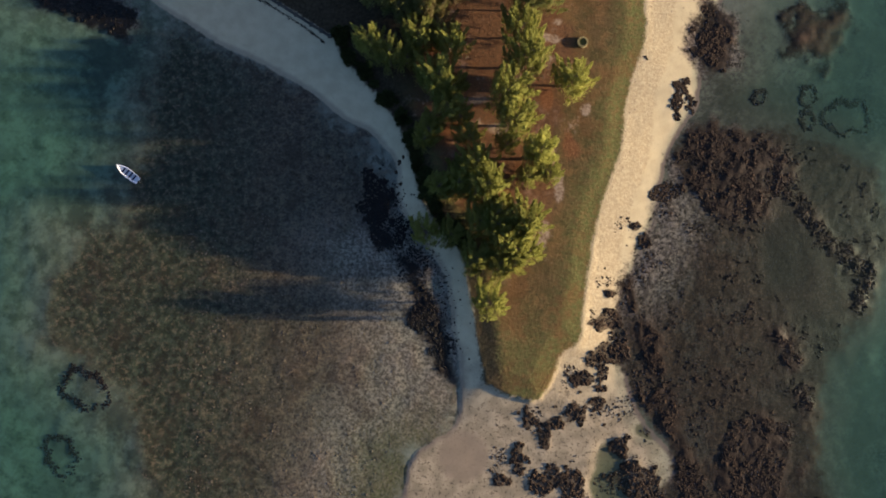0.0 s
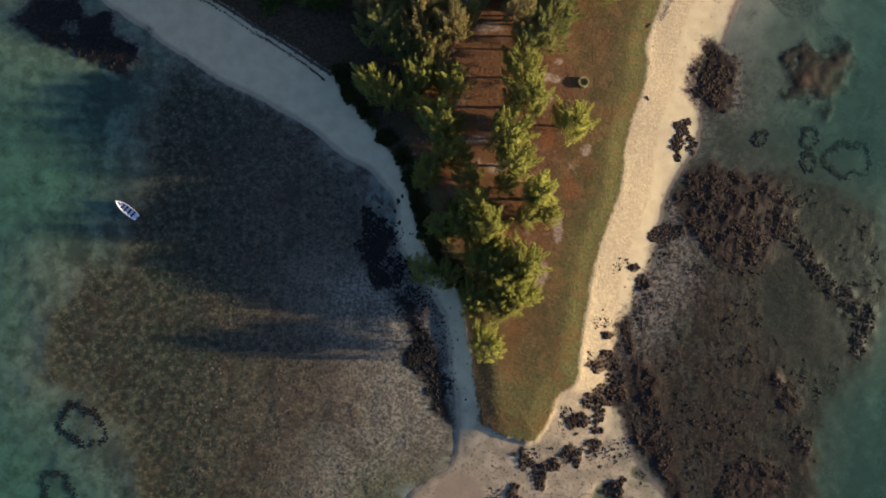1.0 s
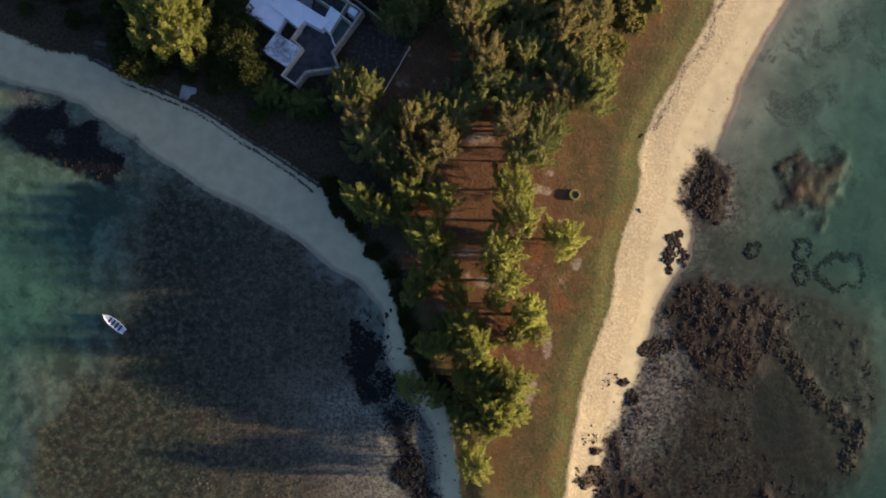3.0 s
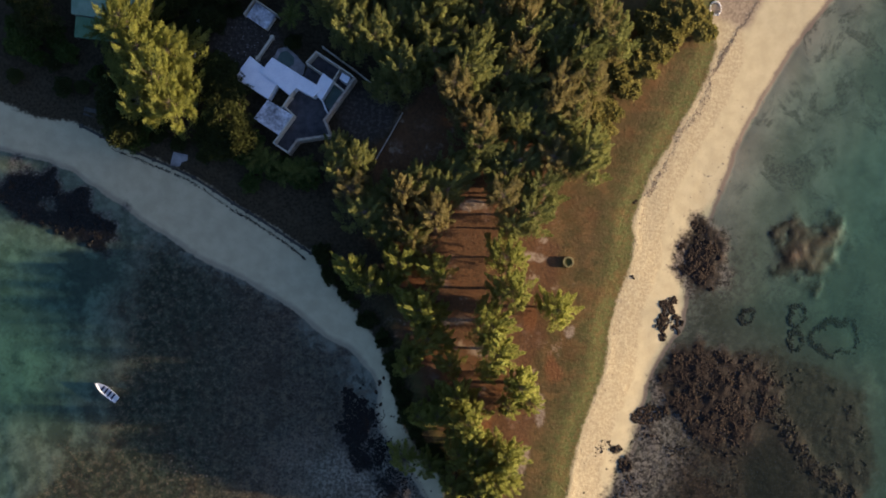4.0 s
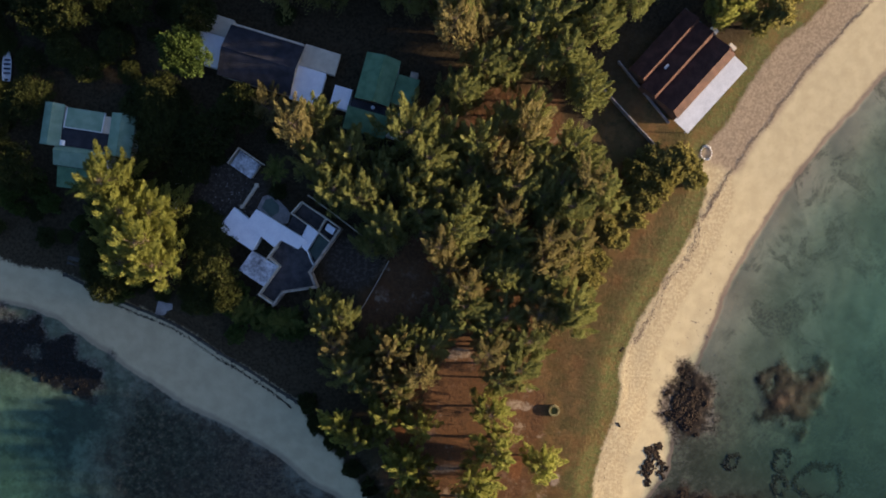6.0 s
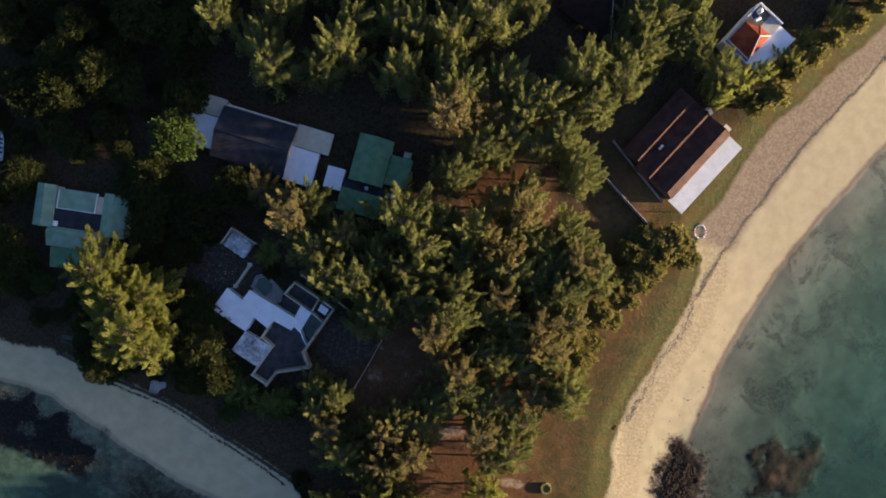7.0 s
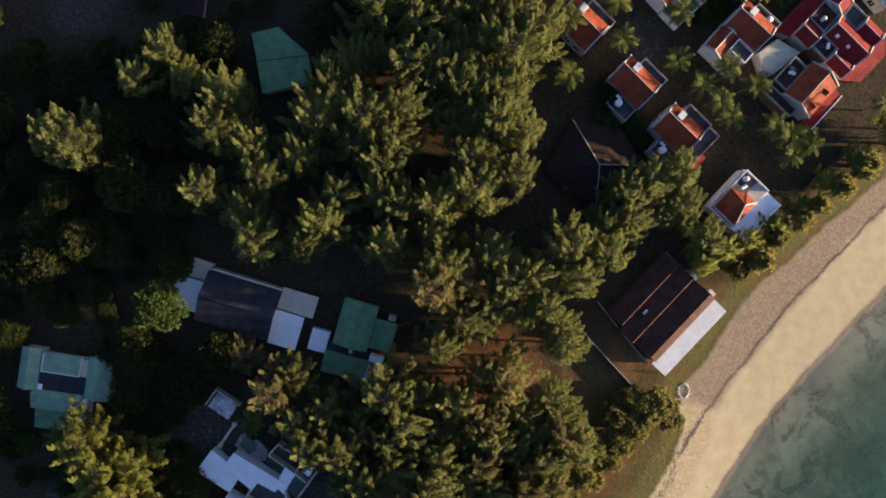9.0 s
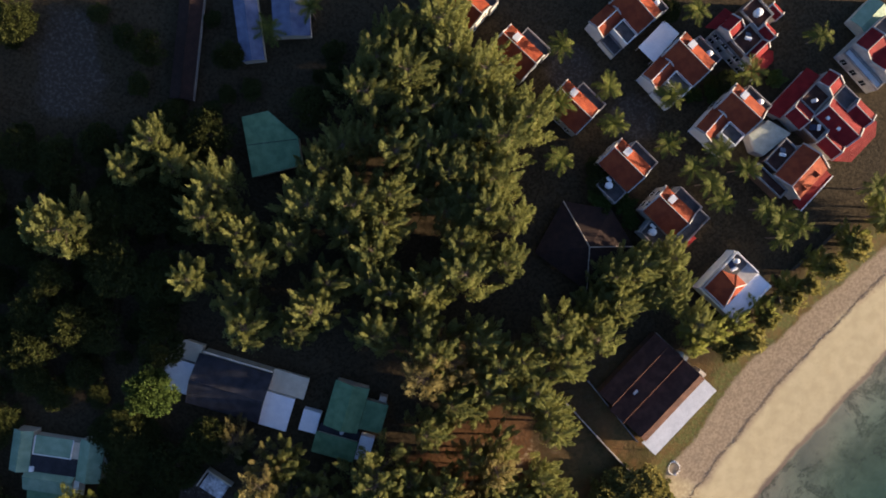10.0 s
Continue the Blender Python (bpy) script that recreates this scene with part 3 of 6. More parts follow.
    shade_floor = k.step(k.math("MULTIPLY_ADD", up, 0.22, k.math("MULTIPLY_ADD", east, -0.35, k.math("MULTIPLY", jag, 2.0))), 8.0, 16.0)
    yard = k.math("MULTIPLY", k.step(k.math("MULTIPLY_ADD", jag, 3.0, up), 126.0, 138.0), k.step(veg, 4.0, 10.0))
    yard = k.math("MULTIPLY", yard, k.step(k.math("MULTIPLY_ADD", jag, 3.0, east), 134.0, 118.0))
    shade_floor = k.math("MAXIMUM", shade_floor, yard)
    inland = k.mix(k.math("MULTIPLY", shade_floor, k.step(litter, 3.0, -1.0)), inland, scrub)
    bare = k.mix(k.step(speck0, 0.45, 0.65), (0.05, 0.04, 0.032), (0.1, 0.083, 0.068))
    inland = k.mix(k.step(k.math("MULTIPLY_ADD", jag, 1.6, k.attr("yard")), -1.5, 1.5), inland, bare)
    bankside = k.step(k.math("MULTIPLY_ADD", jag, 1.5, k.attr("lagoon")), 3.2, 5.5, 0.85, 0.0)
    inland = k.mix(bankside, inland, scrub)
    # under water: pale sand, sea grass, dark coral patches
    floor = k.mix(k.step(mid, 0.3, 0.7), (0.15, 0.158, 0.12), (0.2, 0.205, 0.16))
    blot = k.math("MULTIPLY_ADD", mid, 0.55, k.math("MULTIPLY", big, 0.75))
    floor = k.mix(k.math("MULTIPLY", k.step(blot, 0.6, 0.8), k.step(east_side, -20.0, 30.0, 0.3, 0.6)), floor, (0.07, 0.08, 0.062))
    floor = k.mix(k.math("MULTIPLY", k.step(k.noise(0.07, 5, 0.6, 0.4), 0.46, 0.66), k.step(east_side, -20.0, 30.0, 0.35, 0.7)), floor, (0.042, 0.05, 0.038))
    floor = k.mix(k.math("MULTIPLY", k.step(k.noise(0.24, 5, 0.72, 0.3), 0.5, 0.6), k.step(east_side, 20.0, 60.0, 0.9, 0.25)), floor, (0.04, 0.045, 0.034))
    near = k.math("MULTIPLY", k.step(k.math("MULTIPLY_ADD", jag, 2.0, land), -11.0, -1.0), k.step(east_side, 30.0, 60.0))
    floor = k.mix(k.math("MULTIPLY", near, 0.55), floor, (0.165, 0.162, 0.132))
    # dark weed and coral beds off the reef, thinning to the north
    beds = k.math("MULTIPLY", k.step(east_side, 40.0, 58.0), k.step(k.math("MULTIPLY_ADD", mid, 26.0, up), 88.0, 52.0))
    floor = k.mix(k.math("MULTIPLY", beds, k.step(k.noise(0.13, 6, 0.72, 0.5), 0.4, 0.56, 0.45, 0.92)), floor, (0.03, 0.036, 0.026))
    floor = k.mix(k.math("MULTIPLY", beds, k.step(k.noise(0.7, 5, 0.75), 0.47, 0.58, 0, 0.7)), floor, (0.02, 0.02, 0.015))
    floor = k.mix(k.math("MULTIPLY", k.step(east_side, 45.0, 60.0), k.step(k.attr("land"), -6.0, -14.0, 0, 0.5)), floor, (0.048, 0.058, 0.045))
    patches = k.math("MULTIPLY", k.step(east_side, 60.0, 75.0), k.step(k.noise(0.09, 6, 0.75, 0.6), 0.5, 0.6, 0, 0.75))
    floor = k.mix(patches, floor, k.mix(k.step(small, 0.4, 0.6), (0.03, 0.036, 0.03), (0.065, 0.072, 0.058)))
    floor = k.mix(k.step(k.math("MULTIPLY_ADD", mid, 14.0, east_side), -48.0, -62.0, 0, 0.7), floor, k.mix(k.step(k.noise(0.3, 5, 0.7), 0.4, 0.6), (0.055, 0.076, 0.047), (0.118, 0.152, 0.1)))
    murk = k.math("MULTIPLY", k.step(east_side, -92.0, -80.0), k.step(east_side, -52.0, -60.0))
    floor = k.mix(k.math("MULTIPLY", murk, k.step(k.noise(0.085, 5, 0.7), 0.47, 0.58, 0.05, 0.75)), floor, (0.034, 0.04, 0.028))
    skirt = k.math("MULTIPLY", k.step(reef, -20.0, -3.0), k.math("MULTIPLY", k.step(east_side, 20.0, 40.0), k.step(up, 46.0, 38.0)))
    floor = k.mix(k.math("MULTIPLY", skirt, k.step(k.noise(0.5, 5, 0.7), 0.4, 0.6, 0.3, 0.8)), floor, (0.026, 0.031, 0.024))
    blades = k.mix(k.step(small, 0.3, 0.7), (0.052, 0.043, 0.032), (0.095, 0.076, 0.054))
    blades = k.mix(k.step(mid, 0.45, 0.75, 0, 0.7), blades, (0.115, 0.086, 0.054))
    blades = k.mix(k.step(tiny, 0.6, 0.75, 0, 0.7), blades, (0.02, 0.018, 0.014))
    blades = k.mix(k.step(k.cells(0.9), 0.0, 0.16, 0.75, 0.0), blades, (0.15, 0.115, 0.08))
    blades = k.mix(k.step(k.math("MULTIPLY_ADD", mid, 16.0, east_side), -22.0, -54.0, 0, 0.88), blades, k.mix(k.step(k.noise(0.5, 5, 0.7), 0.42, 0.58), (0.018, 0.025, 0.015), (0.046, 0.058, 0.036)))
    grit = k.noise(0.8, 5, 0.78)
    blades = k.mix(k.step(grit, 0.52, 0.6, 0, 0.6), blades, (0.15, 0.108, 0.068))
    blades = k.mix(k.step(grit, 0.47, 0.4, 0, 0.7), blades, (0.02, 0.015, 0.011))
    # pale silt near shore; its northern cut-off puts the grove's shade into the colour
    blades = k.mix(k.math("MULTIPLY", k.math("MULTIPLY", k.step(k.math("MULTIPLY_ADD", mid, 14.0, up), 27.0, 12.0), k.step(k.math("MULTIPLY_ADD", mid, 12.0, k.attr("land")), -26.0, -4.0)), k.step(blot, 0.3, 0.7, 0.6, 0.95)), blades, k.mix(k.step(k.noise(1.3, 5, 0.75), 0.42, 0.58), (0.1, 0.083, 0.064), (0.27, 0.225, 0.172)))
    algae = k.math("MULTIPLY", k.step(k.math("MULTIPLY_ADD", mid, 12.0, up), -14.0, -32.0), k.step(k.attr("land"), -20.0, -3.0))
    blades = k.mix(k.math("MULTIPLY", algae, k.step(small, 0.3, 0.6, 0.4, 0.85)), blades, (0.085, 0.085, 0.036))
    blades = k.mix(k.step(k.noise(2.0, 4, 0.7), 0.52, 0.6, 0, 0.55), blades, (0.013, 0.011, 0.009))
    blades = k.mix(k.step(k.noise(0.12, 6, 0.7), 0.5, 0.62, 0, 0.45), blades, (0.035, 0.023, 0.016))
    floor = k.mix(k.step(weed, -5.0, 4.0), floor, blades)
    rock = k.mix(k.step(mid, 0.3, 0.7), (0.013, 0.0095, 0.0075), (0.026, 0.0185, 0.0135))
    flat = k.mix(k.step(mid, 0.3, 0.7), (0.012, 0.0085, 0.006), (0.026, 0.0175, 0.0115))
    speck = k.noise(1.1, 5, 0.7)
    flat = k.mix(k.step(speck, 0.5, 0.6, 0, 0.85), flat, (0.04, 0.027, 0.0175))
    flat = k.mix(k.step(speck, 0.47, 0.4, 0, 0.8), flat, (0.01, 0.007, 0.0055))
    flat = k.mix(k.math("MULTIPLY", k.step(k.attr("land"), -16.0, 0.0, 0, 0.9), k.step(k.noise(0.9, 5, 0.75), 0.46, 0.58)), flat, (0.085, 0.07, 0.055))
    flat = k.mix(k.step(k.noise(0.45, 6, 0.75), 0.5, 0.6, 0, 0.5), flat, (0.042, 0.031, 0.022))
    flat = k.mix(k.step(k.noise(0.11, 6, 0.68), 0.5, 0.6, 0, 0.65), flat, k.mix(k.step(small, 0.4, 0.6), (0.026, 0.026, 0.02), (0.052, 0.051, 0.04)))
    flat = k.mix(k.step(k.noise(1.6, 5, 0.75), 0.53, 0.6, 0, 0.8), flat, (0.075, 0.052, 0.034))
    flat = k.mix(k.step(tiny, 0.52, 0.66, 0, 0.85), flat, (0.011, 0.008, 0.006))
    flat = k.mix(k.step(k.math("ADD", jag, k.attr("basin")), -1.0, 2.0, 0, 0.85), flat, k.mix(k.step(k.noise(0.3, 5, 0.65), 0.42, 0.6), (0.006, 0.0058, 0.005), (0.013, 0.0125, 0.0105)))
    outer = k.step(k.math("MULTIPLY_ADD", mid, 10.0, east_side), 68.0, 82.0)
    flat = k.mix(k.math("MULTIPLY", outer, 0.88), flat, k.mix(k.step(k.noise(0.8, 6, 0.75), 0.45, 0.58), (0.006, 0.005, 0.004), (0.017, 0.014, 0.0105)))
    rust_rock = k.math("MULTIPLY", k.step(k.math("MULTIPLY_ADD", mid, 16.0, east_side), 78.0, 92.0), k.step(k.noise(0.6, 5, 0.7), 0.4, 0.6, 0.1, 0.8))
    silt = k.math("MULTIPLY", k.step(k.attr("land"), -15.0, -4.0), k.math("MULTIPLY", k.step(k.math("MULTIPLY_ADD", mid, 14.0, up), -8.0, 10.0), k.step(k.noise(0.4, 6, 0.75), 0.33, 0.5)))
    flat = k.mix(k.math("MULTIPLY", silt, 0.92), flat, k.mix(k.step(speck, 0.42, 0.58), (0.07, 0.058, 0.048), (0.2, 0.165, 0.135)))
    flat = k.mix(k.math("MULTIPLY", rust_rock, 0.4), flat, (0.05, 0.029, 0.017))
    flat = k.mix(k.step(k.noise(0.9, 6, 0.8), 0.5, 0.58, 0, 0.9), flat, (0.007, 0.0055, 0.0045))
    rock = k.mix(k.math("MULTIPLY", rust_rock, 0.7), rock, (0.075, 0.042, 0.022))
    rock = k.mix(k.step(speck, 0.53, 0.62, 0, 0.6), rock, (0.045, 0.029, 0.018))
    rock = k.mix(k.step(small, 0.52, 0.75, 0, 0.8), rock, (0.038, 0.026, 0.018))
    rock = k.mix(k.step(tiny, 0.58, 0.72, 0, 0.8), rock, (0.012, 0.009, 0.007))
    rock = k.mix(k.step(k.math("ADD", k.math("MAXIMUM", k.attr("ridge"), dark), k.math("MULTIPLY", jag, 1.5)), -1.2, 1.0), flat, rock)
    rock = k.mix(k.step(dark, -0.5, 0.8, 0, 0.85), rock, k.mix(k.step(small, 0.45, 0.65), (0.008, 0.007, 0.0065), (0.026, 0.021, 0.019)))
    c = k.mix(k.step(land, -0.25, 0.15), floor, sand)
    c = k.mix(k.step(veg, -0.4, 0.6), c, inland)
    c = k.mix(k.math("MULTIPLY", k.step(k.math("MAXIMUM", reef, dark), -2.4, 0.3), k.step(veg, -0.5, -1.0)), c, rock)
    weedy = k.math("MULTIPLY", k.step(k.math("MULTIPLY_ADD", jag, 1.1, k.attr("tip")), 0.0, 0.5), k.math("MULTIPLY", k.step(veg, -0.5, -1.0), k.step(land, -2.5, -1.5)))
    c = k.mix(k.math("MULTIPLY", weedy, k.step(tiny, 0.35, 0.6, 1.0, 0.72)), c, k.mix(k.step(small, 0.42, 0.6), (0.016, 0.0125, 0.011), (0.045, 0.03, 0.022)))
    smooth_sand = k.math("MULTIPLY", k.step(veg, 0.2, -0.6), k.step(k.math("MAXIMUM", reef, dark), 0.5, -0.5))
    on_rock = k.math("MULTIPLY", k.step(veg, 0.2, -0.6), k.step(k.math("MAXIMUM", reef, dark), -0.5, 0.5, 0.0, 0.5))
    relief = k.math("SUBTRACT", k.math("SUBTRACT", 1.0, on_rock), k.math("MULTIPLY", smooth_sand, k.math("MULTIPLY_ADD", trodden, -0.45, 0.86)))
    k.bump(k.math("MULTIPLY", relief, k.math("MULTIPLY_ADD", tiny, 0.35, k.math("SUBTRACT", small, 0.67))), 0.16, 0.8)
    return k.done(c, k.step(land, 0.1, 1.2, 0.45, 0.92))


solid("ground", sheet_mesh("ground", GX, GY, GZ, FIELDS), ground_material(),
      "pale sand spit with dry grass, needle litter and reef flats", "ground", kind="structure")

# shallow sea: clear, greener with depth
WX, WY = np.meshgrid(spaced(-112, 118, 2.0, 2400), spaced(-64, 224, 2.0, 2400))
WD, WF = lie(WX.ravel(), WY.ravel())


def water_material():
    k = Mat("clear_green_water", 0.04, 0, 0.5).where(True)
    d = k.math("MAXIMUM", k.attr("deep"), 0.0)
    tint = k.node("CombineColor")
    for i, a in enumerate((-0.8, -0.22, -0.22)):
        k.set(tint.inputs[i], k.math("EXPONENT", k.math("MULTIPLY", d, a)))
    clear = k.node("BsdfTransparent")
    k.t.links.new(tint.outputs[0], clear.inputs["Color"])
    gloss = k.node("BsdfGlossy")
    gloss.inputs["Roughness"].default_value = 0.08
    ripple = k.node("Bump")
    ripple.inputs["Distance"].default_value, ripple.inputs["Strength"].default_value = 0.05, 0.6
    k.set(ripple.inputs["Height"], k.noise(0.8, 3))
    k.t.links.new(ripple.outputs[0], gloss.inputs["Normal"])
    milk = k.node("BsdfDiffuse")
    k.set(milk.inputs["Color"], (0.06, 0.135, 0.122))
    body = k.node("MixShader")
    k.set(body.inputs[0], k.step(d, 0.15, 0.8, 0.0, 0.105))
    k.t.links.new(clear.outputs[0], body.inputs[1])
    k.t.links.new(milk.outputs[0], body.inputs[2])
    mx = k.node("MixShader")
    mx.inputs[0].default_value = 0.005
    k.t.links.new(body.outputs[0], mx.inputs[1])
    k.t.links.new(gloss.outputs[0], mx.inputs[2])
    k.t.links.new(mx.outputs[0], k.t.nodes["Material Output"].inputs["Surface"])
    return k.m


solid("water", sheet_mesh("water", WX, WY, np.zeros(WX.size), dict(deep=-WD)), water_material(), "clear shallow green sea over sand and weed", "water", kind="structure")


def ground_at(x, y):
    return float(lie(np.array([float(x)]), np.array([float(y)]))[0][0])


def lump(rng, geo, x, y, z, sx, sy, sz, turn=0.0, rough=0.28):
    """A worn, angular rock of 20 faces."""
    g = (1 + 5 ** 0.5) / 2
    ico = [(-1, g, 0), (1, g, 0), (-1, -g, 0), (1, -g, 0), (0, -1, g), (0, 1, g), (0, -1, -g), (0, 1, -g), (g, 0, -1), (g, 0, 1), (-g, 0, -1), (-g, 0, 1)]
    tri = [(0, 11, 5), (0, 5, 1), (0, 1, 7), (0, 7, 10), (0, 10, 11), (1, 5, 9), (5, 11, 4), (11, 10, 2), (10, 7, 6), (7, 1, 8),
           (3, 9, 4), (3, 4, 2), (3, 2, 6), (3, 6, 8), (3, 8, 9), (4, 9, 5), (2, 4, 11), (6, 2, 10), (8, 6, 7), (9, 8, 1)]
    c, s = math.cos(turn), math.sin(turn)
    out = []
    for a, b, d in ico:
        k = (1 + rng.uniform(-rough, rough)) / 1.9
        a, b, d = a * sx * k, b * sy * k, d * sz * k
        out.append((x + a * c - b * s, y + a * s + b * c, z + d))
    geo.add(out, tri)


def strew(name, label, spots, material, rng, category="rocks"):
    """Many small stones as one piece of stuff. spots: x, y, size."""
    geo = Geo()
    p = np.array(spots)
    zs = lie(p[:, 0], p[:, 1])[0]
    for (x, y, size), z in zip(spots, zs):
        lump(rng, geo, x, y, z + size * 0.05, size * rng.uniform(0.7, 1.5), size * rng.uniform(0.7, 1.5), size * rng.uniform(0.3, 0.55), rng.uniform(0, 6.3), 0.55)
    return solid(name, geo, material, label, category, kind="stuff")


rng = random.Random(11)
# reef rubble: denser in clumps
cx, cy = np.random.RandomState(3).uniform((36, -66), (97, 62), (80000, 2)).T
field = lie(cx, cy)[1]
keep = (field["reef"] > 0.4) & (field["veg"] < -2) & ((field["ridge"] > 0.3) | ((np.random.RandomState(8).rand(len(cx)) < 0.3) & (fbm(cx, cy, 4.0, 3, 92.0) > 0.1))) & (fbm(cx, cy, 3.0, 3, 90.0) > -0.3) & (field["basin"] < 0) & (cy < 45)
spots = [(x, y, rng.choice((0.08, 0.1, 0.13, 0.17, 0.24))) for x, y in zip(cx[keep], cy[keep])][:20000]
strew("reef_rubble", "dark brown weed-covered reef rubble in shallow water", spots, M_REEF, rng, "reef")
cx, cy = np.random.RandomState(4).uniform((-96, -64), (0, 75), (16000, 2)).T
field = lie(cx, cy)[1]
keep = (field["dark"] > 0.2) & (field["veg"] < -2)
strew("lagoon_rubble", "dark weed-covered rocks at the lagoon edge", [(x, y, rng.choice((0.2, 0.3, 0.45))) for x, y in zip(cx[keep], cy[keep])][:1500], M_BLACK_WEED, rng, "rocks")
keep = (field["weed"] > 2) & (cx > -58) & (cx < -14) & (cy < 16) & (fbm(cx, cy, 12, 3, 5.0) + ease(cy, -60, 0) * 0.5 > 0.1)
M_PEBBLE = plain("pale_coral_stone", (0.06, 0.045, 0.03), (0.15, 0.115, 0.08), 1.2, 0.9, fine=4, bump=0.05)
strew("flat_stones", "scattered pale coral stones on the weed flat", [(x, y, rng.choice((0.07, 0.09, 0.12, 0.18))) for x, y in zip(cx[keep], cy[keep])][:2400], M_PEBBLE, rng, "stones")

# ---- houses ----
FLOOR = 1.0


def gable(parent, u0, u1, v0, v1, eave, ridge, along, roof, wall=M_WHITE, curb=None, over=0.25, base=0.0, label="", split=0.5):
    """A gabled block: walls, two roof slopes and, with curb, raised parapets on the gable ends."""
    if along == "u":
        at = lambda a, b: (a, b)
        a0, a1, b0, b1 = u0, u1, v0, v1
    else:
        at = lambda a, b: (-b, a)
        a0, a1, b0, b1 = v0, v1, -u1, -u0
    mid = b0 + (b1 - b0) * split
    body = Geo()
    ring = [(a0, b0), (a1, b0), (a1, b1), (a0, b1)]
    verts = [(*at(a, b), base) for a, b in ring] + [(*at(a, b), eave) for a, b in ring] + [(*at(a0, mid), ridge - 0.06), (*at(a1, mid), ridge - 0.06)]
    body.add(verts, [(3, 2, 1, 0), (0, 1, 5, 4), (2, 3, 7, 6), (1, 2, 6, 9, 5), (3, 0, 4, 8, 7), (4, 5, 9, 8), (6, 7, 8, 9)])
    part("wall", body, wall, parent)
    e0 = a0 if curb else a0 - over
    e1 = a1 if curb else a1 + over
    for b, sign in ((b0, -1), (b1, 1)):
        drop = (ridge - eave) / max(abs(b - mid), 0.1) * over
        lo = [(*at(e0, b + sign * over), eave - drop + 0.08), (*at(e1, b + sign * over), eave - drop + 0.08)]
        hi = [(*at(e1, mid), ridge + 0.08), (*at(e0, mid), ridge + 0.08)]
        ring = lo + hi
        part("roof_slope", Geo().slab(ring if sign < 0 else ring[::-1], 0.1), roof, parent, label)
    part("ridge_cap", Geo().tube((*at(e0, mid), ridge + 0.06), (*at(e1, mid), ridge + 0.06), 0.11, 0.11, 6), roof if not curb else wall, parent)
    if curb:
        for a in (a0, a1):
            g = Geo()
            for b, sign in ((b0, -1), (b1, 1)):
                p = [(*at(a - 0.12, b + sign * 0.3), eave + 0.16), (*at(a + 0.12, b + sign * 0.3), eave + 0.16), (*at(a + 0.12, mid), ridge + 0.36), (*at(a - 0.12, mid), ridge + 0.36)]
                g.slab(p if sign < 0 else p[::-1], 0.5)
            part("gable_parapet", g, curb, parent, "white gable parapet")


def terrace(parent, u0, u1, v0, v1, top, floor=M_DARK_FLOOR, wall=M_TRIM, base=0.0, rail=0.6):
    """A flat-roofed block with a parapet round it."""
    part("terrace_block", Geo().box(u0, u1, v0, v1, base, top), wall, parent)
    part("terrace_floor", Geo().box(u0 + 0.2, u1 - 0.2, v0 + 0.2, v1 - 0.2, top - 0.05, top + 0.03), floor, parent)
    if rail:
        part("parapet", Geo().wall([(u0 + 0.12, v0 + 0.12), (u1 - 0.12, v0 + 0.12), (u1 - 0.12, v1 - 0.12), (u0 + 0.12, v1 - 0.12)], top - 0.02, top + rail, 0.22, True), M_CONCRETE if rail < 0.7 else wall, parent)


def window(parent, u, v, z, w, h, face, frame_mat=M_WHITE):
    """A window set in a wall. face: the side it looks to."""
    n = {"+u": (1, 0), "-u": (-1, 0), "+v": (0, 1), "-v": (0, -1)}[face]
    t = (-n[1], n[0])
    def slab(lo, hi, z0, z1, out0, out1):
        a = (u + t[0] * lo + n[0] * out0, v + t[1] * lo + n[1] * out0)
        b = (u + t[0] * hi + n[0] * out1, v + t[1] * hi + n[1] * out1)
        return Geo().box(min(a[0], b[0]), max(a[0], b[0]), min(a[1], b[1]), max(a[1], b[1]), z0, z1)
    pane = part("window", slab(-w / 2, w / 2, z, z + h, -0.02, 0.03), M_GLASS, parent, "dark glazed window")
    part("sill", slab(-w / 2 - 0.1, w / 2 + 0.1, z - 0.1, z, -0.02, 0.12), frame_mat, pane)
    part("mullion", slab(-0.04, 0.04, z, z + h, 0.0, 0.06), frame_mat, pane)


def water_heater(parent, u, v, z, turn=0.0):
    """A solar heater: tank on a stand with a tilted panel."""
    c, s = math.cos(turn), math.sin(turn)
    part("water_tank", Geo().tube((u - 0.6 * c, v - 0.6 * s, z + 0.75), (u + 0.6 * c, v + 0.6 * s, z + 0.75), 0.33, 0.33, 14), M_PLASTIC, parent, "white cylindrical water tank")
    p = [(u - 0.6 * c - 0.35 * s, v - 0.6 * s + 0.35 * c, z + 0.7), (u + 0.6 * c - 0.35 * s, v + 0.6 * s + 0.35 * c, z + 0.7),
         (u + 0.6 * c - 1.6 * s, v + 0.6 * s + 1.6 * c, z + 0.15), (u - 0.6 * c - 1.6 * s, v - 0.6 * s + 1.6 * c, z + 0.15)]
    part("solar_panel", Geo().slab(p, 0.08), M_PANEL, parent, "dark solar panel")


def round_tank(parent, u, v, z, r=0.6):
    g = Geo().tube((u, v, z), (u, v, z + 1.1), r, r, 18)
    g.tube((u, v, z + 1.1), (u, v, z + 1.28), r * 0.96, r * 0.35, 18)
    part("water_tank", g, M_PLASTIC, parent, "round white plastic water tank")


